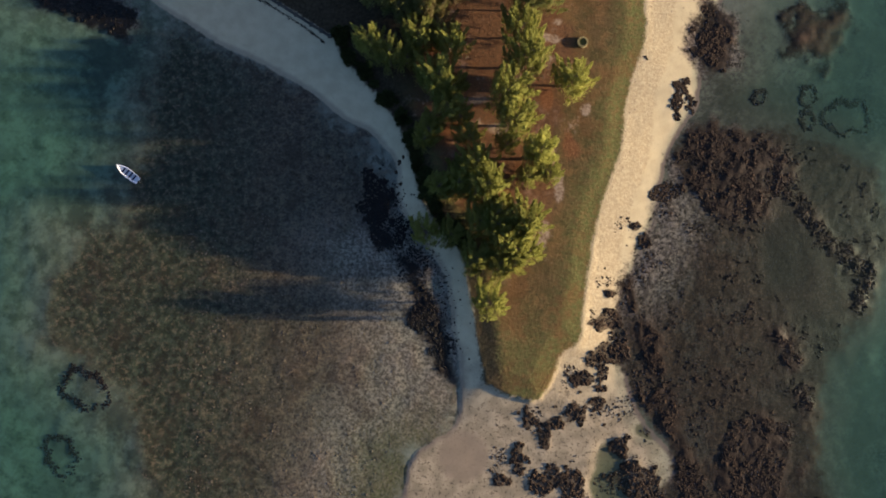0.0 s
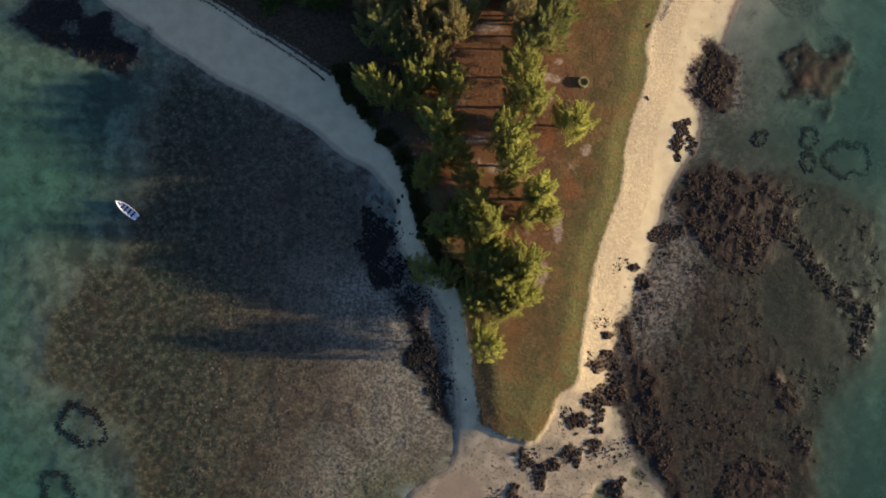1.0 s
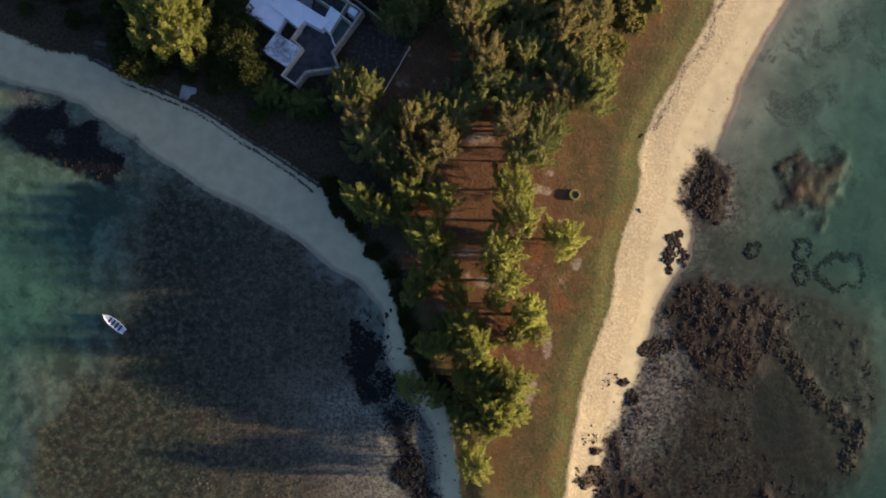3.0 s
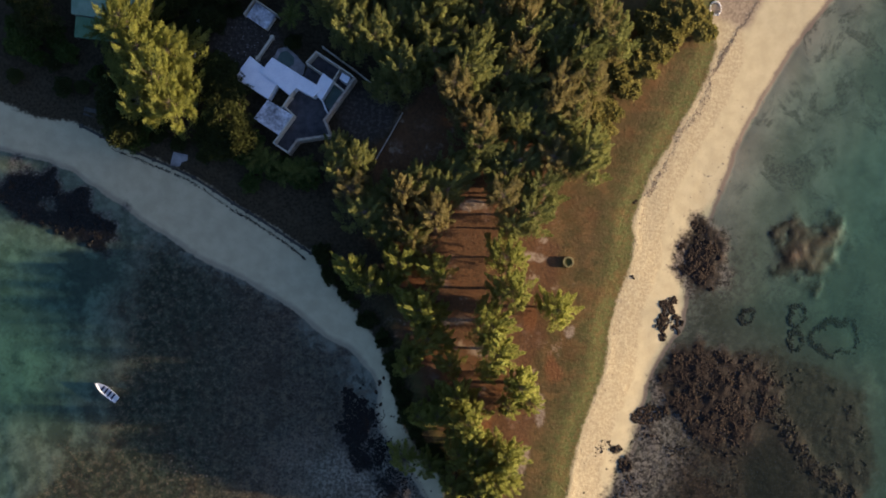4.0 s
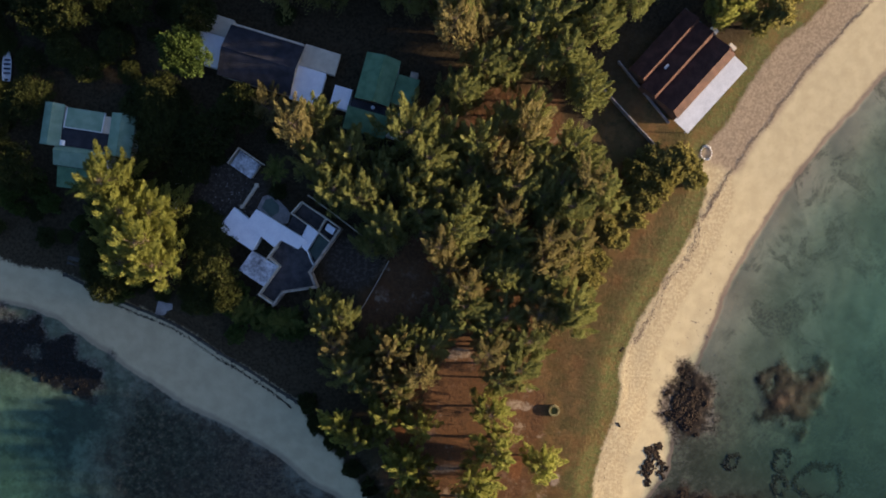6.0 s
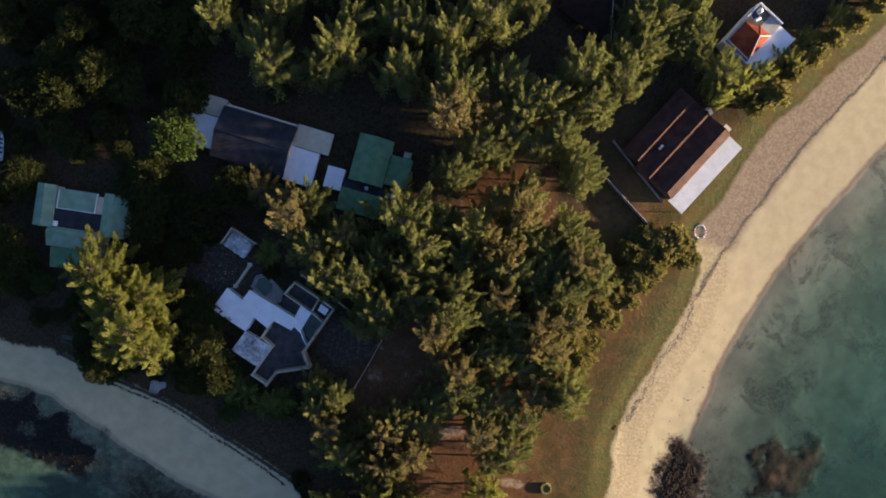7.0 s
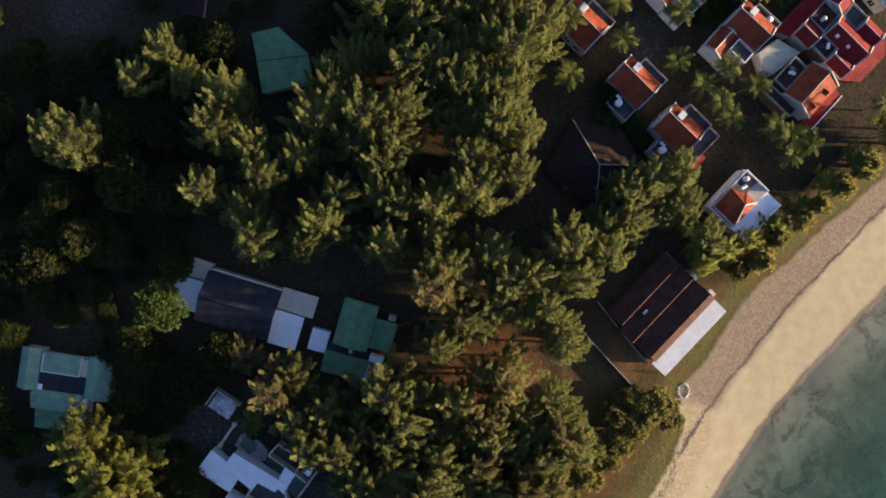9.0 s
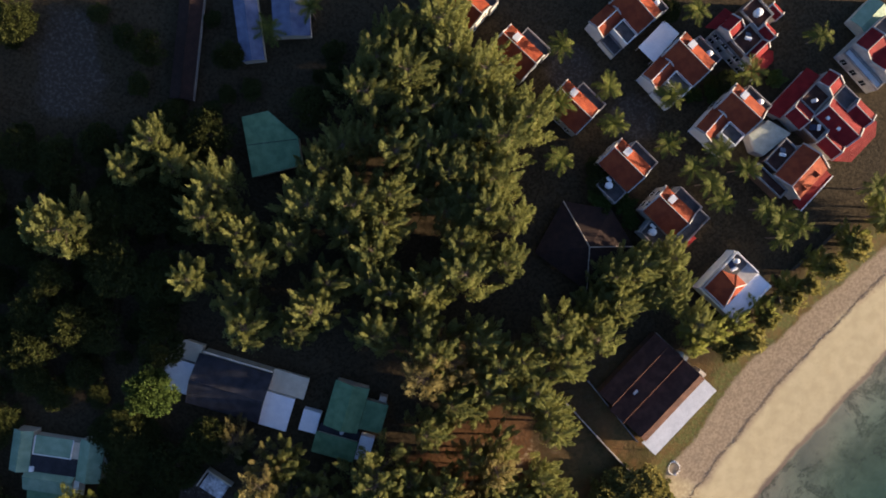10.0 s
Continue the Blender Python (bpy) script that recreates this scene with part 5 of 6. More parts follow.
# pale blue roofs at the back
for (x, y, a, w2, d2) in ((-31.4, 203.5, 8, 2.2, 8.0), (-22.6, 205.8, 4, 3.6, 5.0)):
    bb = thing("outbuilding", pose(x, y, FLOOR, 0, 0, a), "long outbuilding with pale blue sheet roof", "outbuilding", "blue-roofed outbuildings")
    gable(bb, -w2, w2, -d2, d2, 2.9, 3.5, "v", M_BLUE_ROOF, M_CREAM, over=0.25, label="pale blue roof slope")

# long low shed along the lane
ls = thing("shed", pose(-44.2, 198.0, FLOOR, 0, 0, -6), "long low shed with two dark brown roof slopes", "shed")
gable(ls, -2.1, 2.3, -10.5, 11.5, 2.2, 2.8, "v", M_THATCH, M_CONCRETE, over=0.2, label="dark brown roof slope")
part("gutter", Geo().box(2.45, 2.75, -10.6, 11.6, 1.9, 2.1), M_TIMBER, ls, "brown gutter board")

# low annex with a pale flat roof between the corner villas
pc = thing("annex", pose(0, 0, 0), "low annex with a pale grey-green flat roof", "annex")
COURT_RING = [(75.2, 179.3), (77.3, 178.4), (83.1, 183.3), (78.1, 186.0), (73.8, 182.8)]
part("wall", Geo().prism(COURT_RING, FLOOR - 0.4, 3.9), M_TRIM, pc)
part("roof", Geo().prism([(79.6 + (x - 79.6) * 0.95, 182.0 + (y - 182.0) * 0.95) for x, y in COURT_RING], 3.9, 4.05), M_PALE_SLAB, pc, "pale grey-green roof slab")

# unfinished white villa with pool
uv = thing("house", pose(0, 0, 0, 0, 0, 0), "unfinished white flat-roofed house with open roofless rooms", "house")
MIDROOF = [(-37.4, 93.0), (-31.6, 88.3), (-30.2, 89.8), (-26.6, 87.9), (-24.9, 89.6), (-35.3, 95.9)]
part("west_block", Geo().prism([(-43.1, 91.9), (-36.2, 87.5), (-34.0, 91.4), (-40.1, 96.3)], FLOOR - 0.3, 3.9), M_WHITE, uv)
part("west_roof", Geo().prism([(-43.3, 91.9), (-36.2, 87.3), (-33.8, 91.4), (-40.1, 96.5)], 3.9, 4.1), M_WHITE_ROOF, uv, "white flat roof slab")
part("middle_block", Geo().prism(MIDROOF, FLOOR - 0.3, 4.3), M_WHITE, uv)
part("middle_roof", Geo().prism([(-37.6, 93.0), (-31.6, 88.1), (-30.2, 89.6), (-26.6, 87.7), (-24.7, 89.6), (-35.3, 96.1)], 4.3, 4.52), M_WHITE_ROOF, uv, "white flat roof slab")
part("south_block", Geo().prism([(-39.1, 83.2), (-33.9, 79.9), (-31.0, 83.9), (-36.4, 87.1)], FLOOR - 0.3, 3.4), M_WHITE, uv)
part("south_roof", Geo().prism([(-39.3, 83.2), (-33.9, 79.7), (-30.8, 83.9), (-36.4, 87.3)], 3.4, 3.58), M_WORN_ROOF, uv, "peeling white roof slab")
part("east_block", Geo().prism([(-26.7, 88.9), (-24.9, 87.4), (-22.6, 91.3), (-24.6, 92.8)], FLOOR - 0.3, 4.0), M_WHITE, uv)
part("east_roof", Geo().prism([(-26.6, 89.0), (-24.9, 87.2), (-22.4, 91.3), (-24.6, 93.0)], 4.02, 4.2), M_WHITE_ROOF, uv, "white flat roof slab")
part("floor_slab", Geo().prism([(-30.5, 90.0), (-32.9, 86.0), (-30.7, 84.0), (-35.0, 77.9), (-31.9, 75.7), (-29.9, 78.5), (-23.0, 79.5), (-24.1, 82.8), (-17.8, 92.0), (-20.9, 94.2), (-26.1, 97.8), (-28.2, 95.4)], FLOOR - 0.3, 1.75), M_DARK_FLOOR, uv, "bare dark floor of open rooms")
part("outer_wall", Geo().wall([(-17.9, 92.0), (-24.2, 82.9), (-22.9, 79.7), (-29.9, 78.6), (-31.8, 75.9)], FLOOR - 0.3, 4.2, 0.5), M_STONE, uv, "thick weathered stone wall")
part("room_wall", Geo().wall([(-31.8, 75.9), (-35.0, 78.0), (-30.8, 84.0), (-33.0, 86.0), (-30.4, 90.0)], FLOOR - 0.3, 3.8, 0.3), M_CREAM, uv)
part("frame_wall", Geo().wall([(-28.2, 95.3), (-26.1, 97.7), (-20.9, 94.3), (-17.9, 92.2)], FLOOR - 0.3, 3.9, 0.3), M_CREAM, uv)
part("partition", Geo().wall([(-20.9, 94.3), (-22.6, 91.4), (-28.2, 95.3)], FLOOR - 0.3, 3.87, 0.25), M_CREAM, uv)
part("partition", Geo().wall([(-22.6, 91.4), (-20.2, 89.4)], FLOOR - 0.3, 3.85, 0.25), M_CREAM, uv)
part("partition", Geo().wall([(-24.9, 87.5), (-24.1, 85.4), (-23.4, 84.2)], FLOOR - 0.3, 3.7, 0.25), M_WHITE, uv)
part("partition", Geo().wall([(-31.3, 88.2), (-33.8, 85.2)], FLOOR - 0.3, 3.6, 0.22), M_CREAM, uv)
part("blue_room_floor", Geo().prism([(-24.7, 87.3), (-23.2, 85.0), (-20.4, 89.2), (-22.6, 91.1)], 1.76, 1.9), M_POOL, uv, "wet blue-grey room floor")
part("roof_box", Geo().prism([(-20.5, 93.2), (-21.1, 91.9), (-19.5, 90.8), (-18.8, 92.1)], FLOOR, 4.0), M_WHITE_ROOF, uv, "small white roof box")
pl = thing("swimming_pool", pose(0, 0, 0, 0, 0, 0), "oval pool of murky green water with a pale stone rim", "pool")
OUTER = [(-36.0, 96.5), (-34.8, 99.0), (-32.9, 99.5), (-30.8, 97.6), (-28.9, 95.5), (-29.4, 93.3), (-31.3, 92.9)]
part("pool_deck", Geo().prism(OUTER[::-1], FLOOR - 0.2, 1.62), M_CONCRETE, pl, "pale stone pool rim")
part("pool_water", Geo().prism([(-35.0, 96.6), (-34.2, 98.3), (-32.9, 98.6), (-31.3, 97.1), (-31.4, 95.6), (-33.0, 94.6)][::-1], 1.6, 1.64), M_POOL, pl, "murky green water")
sh = thing("shed", pose(-38.2, 105.8, FLOOR, 0, 0, -34), "small shed with a peeling white roof and low walls", "shed")
part("wall", Geo().wall([(-3.0, -1.9), (-3.0, 2.0), (3.0, 2.0)], 0, 2.3, 0.25), M_CREAM, sh)
part("body", Geo().box(-2.2, 2.6, -1.8, 1.4, 0, 1.9), M_CREAM, sh)
part("roof", Geo().slab([(-2.4, -2.0, 2.0), (2.8, -2.0, 2.0), (2.8, 1.7, 2.15), (-2.4, 1.7, 2.15)], 0.1), M_WORN_ROOF, sh, "peeling white roof")

# ---- trees ----
def tuft(out, p, way, length, width, rng, face=None):
    """One spray: a long pointed blade, turned at random about its own line."""
    way = way.normalized()
    side = way.cross(Vector((rng.uniform(-1, 1), rng.uniform(-1, 1), rng.uniform(-1, 1))) + (face * 0.5 if face else Vector()))
    side = (side if side.length > 0.05 else way.orthogonal()).normalized() * width / 2
    n = len(out[0])
    out[0].extend([p - side, p + side, p + way * length])
    out[1].append((n, n + 1, n + 2))


def casuarina(seed, plumes=56, tufts=95, radius=5.8, height=18.0, low=0.42, lean=0.0):
    """Meshes of one feathery tree: trunk, limbs, crown of upswept plumes."""
    rng = random.Random(seed)
    trunk, crown = Geo(), ([], [])
    limbs = trunk
    knots = [Vector((0, 0, -0.4))]
    for k in range(1, 6):
        knots.append(Vector((rng.uniform(-0.35, 0.35) + lean * k * 0.2, rng.uniform(-0.35, 0.35), height * 0.92 * k / 5)))
    for k in range(5):
        trunk.tube(knots[k], knots[k + 1], 0.30 * (1 - k / 5.6), 0.30 * (1 - (k + 1) / 5.6), 7)

    def stem(z):
        u = min(max(z / (height * 0.92) * 5, 0), 4.999)
        return knots[int(u)].lerp(knots[int(u) + 1], u - int(u))

    for i in range(plumes):
        f = (i + rng.random()) / plumes
        z = height * (low + (0.97 - low) * f)
        reach = radius * (0.35 + 0.65 * (1 - f) ** 0.6) * rng.uniform(0.45, 1.05)
        turn = i * 2.39996 + rng.uniform(-0.5, 0.5)
        out = Vector((math.cos(turn), math.sin(turn), 0))
        root = stem(z - reach * 0.35)
        tip = stem(z) + out * reach
        tip.z = z + rng.uniform(-0.4, 0.6)
        limbs.tube(root, root.lerp(tip, 0.8), 0.09, 0.03, 4)
        size = rng.uniform(0.8, 1.3) * (1.15 - 0.3 * f)
        axis = (out * rng.uniform(0.1, 0.5) + Vector((rng.uniform(-0.1, 0.3), rng.uniform(0.2, 0.6), rng.uniform(0.7, 1.0)))).normalized()
        for _ in range(int(tufts * size * 1.8)):
            s = rng.random() ** 0.8
            girth = (0.18 + 0.85 * (1 - s) ** 0.7) * size
            d = Vector((rng.gauss(0, 1), rng.gauss(0, 1), rng.gauss(0, 1))).normalized() * girth * rng.random() ** 0.45
            p = tip + axis * (s - 0.4) * 4.8 * size + d
            tuft(crown, p, axis * 1.3 + d * 0.7 + Vector((0, 0, rng.uniform(-0.5, 0.3))), rng.uniform(0.35, 0.8), rng.uniform(0.17, 0.32), rng, d.normalized())
        for _ in range(10):
            p = root.lerp(tip, rng.uniform(0.35, 1)) + Vector((rng.uniform(-0.4, 0.4), rng.uniform(-0.4, 0.4), rng.uniform(-0.4, 0.4)))
            tuft(crown, p, axis + Vector((rng.uniform(-0.6, 0.6), rng.uniform(-0.6, 0.6), -0.2)), rng.uniform(0.5, 0.9), 0.25, rng)
    c = Geo()
    c.v, c.f = crown
    return trunk, c


def tree_of(kinds, name, label, category, group, leaf):
    trunk, crown = kinds
    t = thing(name, Matrix.Identity(4), label, category, group)
    part("trunk", trunk, M_BARK, t)
    part("crown", crown, leaf, t)
    return t


def broadleaf(seed, height=8.0, radius=3.6, clumps=36, each=70):
    rng = random.Random(seed)
    trunk, crown = Geo(), ([], [])
    limbs = trunk
    trunk.tube((0, 0, -0.4), (0.1, 0, height * 0.45), 0.28, 0.18, 7)
    for i in range(clumps):
        turn, up = i * 2.39996, rng.uniform(-0.15, 1)
        k = math.sqrt(max(0, 1 - up * up)) * rng.uniform(0.45, 1.0)
        c = Vector((math.cos(turn) * k * radius, math.sin(turn) * k * radius, height * 0.6 + up * height * 0.34))
        limbs.tube((0.1, 0, height * 0.42), c, 0.09, 0.03, 4)
        r = rng.uniform(0.55, 0.95) * radius / 3.2
        for _ in range(int(each * 1.7)):
            d = Vector((rng.gauss(0, 1), rng.gauss(0, 1), rng.gauss(0, 1))).normalized()
            tuft(crown, c + d * r * rng.random() ** 0.4, d + Vector((0, 0, -0.3)), rng.uniform(0.3, 0.6), rng.uniform(0.22, 0.38), rng, d)
    c = Geo()
    c.v, c.f = crown
    return trunk, c


PINE = "feathery grey-green casuarina tree with upswept plumes"
GROVE = "casuarinas of the grove"
pines = [tree_of(casuarina(20 + k, *spec), "casuarina_tree", PINE, "tree", GROVE, M_NEEDLE) for k, spec in enumerate((
    (46, 92, 5.0, 18.0), (52, 88, 5.6, 18.0, 0.36), (38, 96, 4.4, 18.0, 0.45), (48, 90, 5.2, 18.0, 0.4, 0.25), (36, 98, 4.2, 18.0, 0.38)))]
airy = [tree_of(casuarina(40 + k, *spec), "casuarina_tree", "young open-crowned casuarina on the headland", "tree", "casuarinas of the headland", M_YOUNG)
        for k, spec in enumerate(((38, 85, 4.5, 11.0, 0.3), (30, 70, 3.9, 11.0, 0.3), (44, 88, 5.0, 11.0, 0.28)))]
golden = [tree_of(casuarina(50 + k, 54, 85, 5.6, 18.0, 0.3), "casuarina_tree", "yellow-green casuarina in full sun by the lagoon wall", "tree", "casuarinas by the lagoon wall", M_YOUNG) for k in range(2)]
bushes = [tree_of(broadleaf(60 + k, *spec), "broadleaf_tree", "dense dark green broad-leaved tree", "tree", "garden trees", M_LEAF)
          for k, spec in enumerate(((9.0, 4.2, 44, 75), (7.0, 3.4, 34, 70)))]
scrubs = [tree_of(broadleaf(70 + k, *spec), "dune_shrub", "low wind-pruned olive shrub behind the beach", "shrub", "shrubs behind the beach", M_SCRUB)
          for k, spec in enumerate(((2.6, 2.2, 20, 40), (2.0, 1.8, 16, 34)))]
bank_scrubs = [tree_of(broadleaf(80, 2.0, 1.7, 16, 45), "bank_shrub", "low dark scrub on the bank above the lagoon", "shrub", "scrub on the lagoon bank", M_LEAF)]
used = set()


def plant(stock, spots, rng, base, spread=0.12):
    """Trees of a stock at x, y, height."""
    for x, y, h in spots:
        ob = stock[rng.randrange(len(stock))]
        k = h / base
        wide = k ** 0.4 * rng.uniform(1 - spread, 1 + spread) * (1.1 if base > 12 else 1.0)
        m = Matrix.Translation((x, y, ground_at(x, y))) @ Matrix.Rotation(rng.uniform(-0.6, 0.6) if base > 10 else rng.uniform(0, math.tau), 4, "Z") @ Matrix.Diagonal((wide, wide, k, 1))
        if ob.name in used:
            copy_thing(ob, m)
        else:
            used.add(ob.name)
            ob.matrix_basis = m


rng = random.Random(5)
HEADLAND = [(6, -4, 8), (-7, 11, 7), (12, 7, 11), (6, 20, 11), (4, 25, 10), (17, 27, 11), (14, 13, 11), (-4, 43, 10), (-2, 37, 8), (-6, 33, 7),
            (11, 40, 12), (12, 34, 11), (15, 47, 13), (14, 54, 13), (25, 43, 8), (0, 21, 9), (8, 12, 9), (-14, 48, 9), (-1, 51, 8), (-18, 51, 8), (-0.8, 41.5, 6.5), (-4.0, 20.5, 6.5), (3.5, 5.1, 6.5), (-6.9, 30.4, 6.5), (6.9, 14.9, 6.5), (10.5, 29.2, 6.5), (-1.5, 10.2, 6.5)]
HEADLAND += [(3.3, 18.6, 9), (7.0, 22.2, 8), (1.2, 23.6, 7), (13.7, 11.4, 9), (9.5, 8.0, 9), (7.9, 14.4, 9), (14.9, 6.8, 8), (17.6, 26.7, 9), (19.5, 23.3, 8), (14.8, 22.3, 7), (-1.2, 20.2, 6), (4.5, 12.9, 7), (11.5, 3.4, 6), (8.6, 4.0, 6), (-5.8, 32.3, 6), (0.9, 35.9, 6), (-2.7, 40.0, 7), (-4.4, 44.2, 7), (2.6, 31.1, 5.5), (-7.9, 52.5, 8), (-10.4, 48.2, 6)]
plant(airy, [(x, y, h * (0.88 if y < 33 else 1.0)) for x, y, h in HEADLAND], rng, 11.0)
SOUTH_GROVE = [(-12, 59, 11), (-6, 59, 12), (16, 60, 11), (-15, 63, 13), (-1, 63, 13), (20, 63, 11), (-9, 68, 11), (2, 68, 12), (13, 68, 11), (-18, 68, 12),
               (-4, 70, 13), (-17, 74, 14), (-20.5, 72, 13), (-21, 75.5, 12), (17, 74, 11), (12, 74, 11), (24, 75, 11), (9, 78, 14), (27, 83, 14), (20, 85, 13.4), (15, 85, 13.4), (19, 90, 14.3),
               (31, 90, 13.4), (26, 90, 13.4), (33.2, 102.7, 11), (32.2, 90.9, 11), (25.4, 77.9, 11), (17.1, 81.3, 11), (31.4, 74.3, 11), (36.1, 97.0, 11), (28.7, 85.1, 11)]
MIDDLE_GROVE = [(6, 92, 21), (-8, 92, 19), (14, 92, 14.3), (-1, 95, 18), (30, 97, 15.1), (8, 97, 20), (-13, 98, 20), (24, 99, 14.3), (36, 100, 14.3), (3, 100, 18),
                (-18, 100, 21), (19, 101, 15.1), (13, 101, 12.6), (-3, 101, 19), (-8, 103, 19), (-21, 105, 22), (1, 106, 21), (25, 106, 14.3), (33, 106, 13.4), (-15, 108, 20),
                (11, 109, 21), (21, 109, 15.1)]
BELT_GROVE = [(4, 110, 20), (31, 110, 14.3), (-3, 111, 21), (16, 114, 16), (-25, 112, 21), (22, 117, 16), (34, 120, 15.1), (7, 120, 18), (-33, 117, 12), (-22, 114, 21),
              (32, 124, 14.3), (16, 124, 16), (12, 126, 18), (25, 127, 15.1), (29, 129, 18), (19, 129, 17), (6, 133, 20), (12, 134, 20), (21, 134, 20), (26, 135, 20),
              (35, 135, 21), (8, 137, 21)]
NORTH_GROVE = [(17, 139, 20), (-4, 140, 20), (-29, 141, 21), (-20, 141, 20), (33, 141, 21), (5, 143, 18), (63, 143, 13), (-16, 145, 20), (41, 145, 13), (-32, 146, 18),
               (46, 147, 14), (-1, 149, 20), (6, 149, 18), (-13, 150, 20), (57, 150, 13), (-40, 151, 21), (-5, 151, 21), (49, 152, 12), (14, 153, 19), (-29, 154, 19),
               (22, 155, 20), (54, 155, 13)]
FAR_GROVE = [(-4, 157, 21), (-21, 158, 20), (13, 159, 20), (-65, 160, 19), (-31, 160, 21), (-70, 161, 20), (-10, 161, 20), (-2, 162, 20), (-37, 163, 20), (23, 164, 20),
             (-17, 166, 20), (-8, 166, 21), (18, 166, 21), (-1, 168, 21), (14, 168, 20), (-36, 169, 20), (-53, 172, 18), (19, 172, 21), (-44, 173, 18), (-15, 173, 19),
             (10, 173, 20), (4, 174, 19)]
LAST_GROVE = [(15, 174, 20), (0, 177, 21), (-48, 178, 18), (6, 178, 21), (21, 180, 21), (11, 180, 20), (16, 182, 21), (2, 184, 20), (26, 184, 19), (7, 186, 19),
              (21, 187, 19), (-6, 188, 19), (12, 189, 18), (2, 192, 21), (17, 193, 19), (-4, 194, 21), (6, 194, 19), (10, 197, 19), (-1, 200, 20), (8, 202, 20), (-7, 179, 15), (-11, 178, 13), (6, 167, 15), (10, 165, 16), (4, 170, 14)]
CLEARING_GROVE = [(-10.2, 89.2, 13), (-7.3, 91, 14), (3.1, 88.8, 14), (6.6, 87.6, 13), (8.9, 80.7, 15), (8.4, 76.5, 14), (3.6, 71.8, 11), (-1.4, 67.9, 11), (12.4, 84.2, 15), (15.9, 81.9, 15),
                  (31.1, 76.2, 10), (27.6, 73.9, 10), (13.6, 71.5, 12), (13.6, 66.8, 12), (-14, 64.4, 11), (22, 80, 12), (26, 94, 13), (9, 104, 15), (17, 96, 13), (28, 102, 13), (22, 69, 10), (17.5, 66, 10)]
tall_dry = [tree_of(casuarina(95 + k, 34, 66, 4.6, 18.0, 0.4), "casuarina_tree", "thin brownish casuarina with sparse dry plumes", "tree", GROVE, M_DRY) for k in range(2)]
dry = [tree_of(casuarina(90 + k, 34, 60, 4.4, 11.0, 0.3), "casuarina_tree", "thin brownish casuarina with sparse dry plumes", "tree", GROVE, M_DRY) for k in range(2)]
plant(dry, [(-7.2, 66.7, 10), (-8.3, 61.5, 9), (-0.2, 63.5, 10), (-5.5, 57.5, 8), (18, 104, 13), (21, 113, 14), (5, 83.5, 11), (24, 86, 12), (14, 106, 13), (-3, 55, 7)], rng, 11.0)
PAVILION_GROVE = [(50.1, 155.0, 11), (55.8, 156.8, 11), (46.2, 149.1, 12), (44.3, 152.6, 11), (41.6, 146.1, 12), (47.5, 143.9, 11), (40.7, 140.3, 12), (53.2, 149.2, 12), (57.9, 147.0, 11)]
for spots in (PAVILION_GROVE, CLEARING_GROVE, SOUTH_GROVE, MIDDLE_GROVE, BELT_GROVE, NORTH_GROVE, FAR_GROVE, LAST_GROVE):
    plant(pines + (tall_dry if spots in (SOUTH_GROVE, BELT_GROVE, CLEARING_GROVE) else []), spots, rng, 18.0)
plant(airy, [(67, 141, 7), (72, 143, 6.5), (63, 139, 7), (78, 146, 5.5), (84, 150.5, 5.5), (90, 156, 5.5), (97, 161, 5), (103, 168, 6)], rng, 11.0)
GOLDEN = [(-63, 101, 14), (-60, 95, 16), (-55.5, 89, 15), (-60, 85, 13), (-54.5, 95, 13), (-54, 84.5, 13), (-62.5, 91, 13)]
plant(golden, GOLDEN, rng, 18.0)
GARDEN = [(-63, 144, 3), (-54, 139, 7), (-38, 180, 8), (-77, 138, 3), (-65, 130, 3), (-70, 176, 4), (-51, 197, 5), (-78, 202, 5), (-86, 150, 6),
          (-70, 150, 3.5), (-56, 152, 7), (-48, 143, 7), (-84, 118, 4), (-88, 108, 5), (-90, 98, 8), (-82, 95, 6), (-45, 112, 7), (-48, 104, 7), (-44, 84, 6), (-41.5, 78, 6.5), (-45, 80.5, 7),
          (-46, 89, 5), (-31, 100, 7), (-32, 112, 7), (-38, 117, 7)]
plant([tree_of(broadleaf(66, 9.0, 4.6, 74, 85), "broadleaf_tree", "dense round bright green garden tree", "tree", "garden trees", M_GARDEN)], [(-49.6, 127.4, 10.5)], rng, 9.0, 0.05)
COURT = [(-70, 84, 5), (-80, 90, 6), (-63, 80, 4.5), (-62.8, 125.0, 6), (-77.0, 132.9, 5), (-14, 198, 6), (-12, 191, 6.5), (-17, 193, 5), (68.9, 193.6, 3.4), (65.8, 194.5, 3), (42.7, 172.9, 3.5), (44.7, 167.6, 3.2), (41.7, 175.3, 3), (55.8, 208.3, 3)]
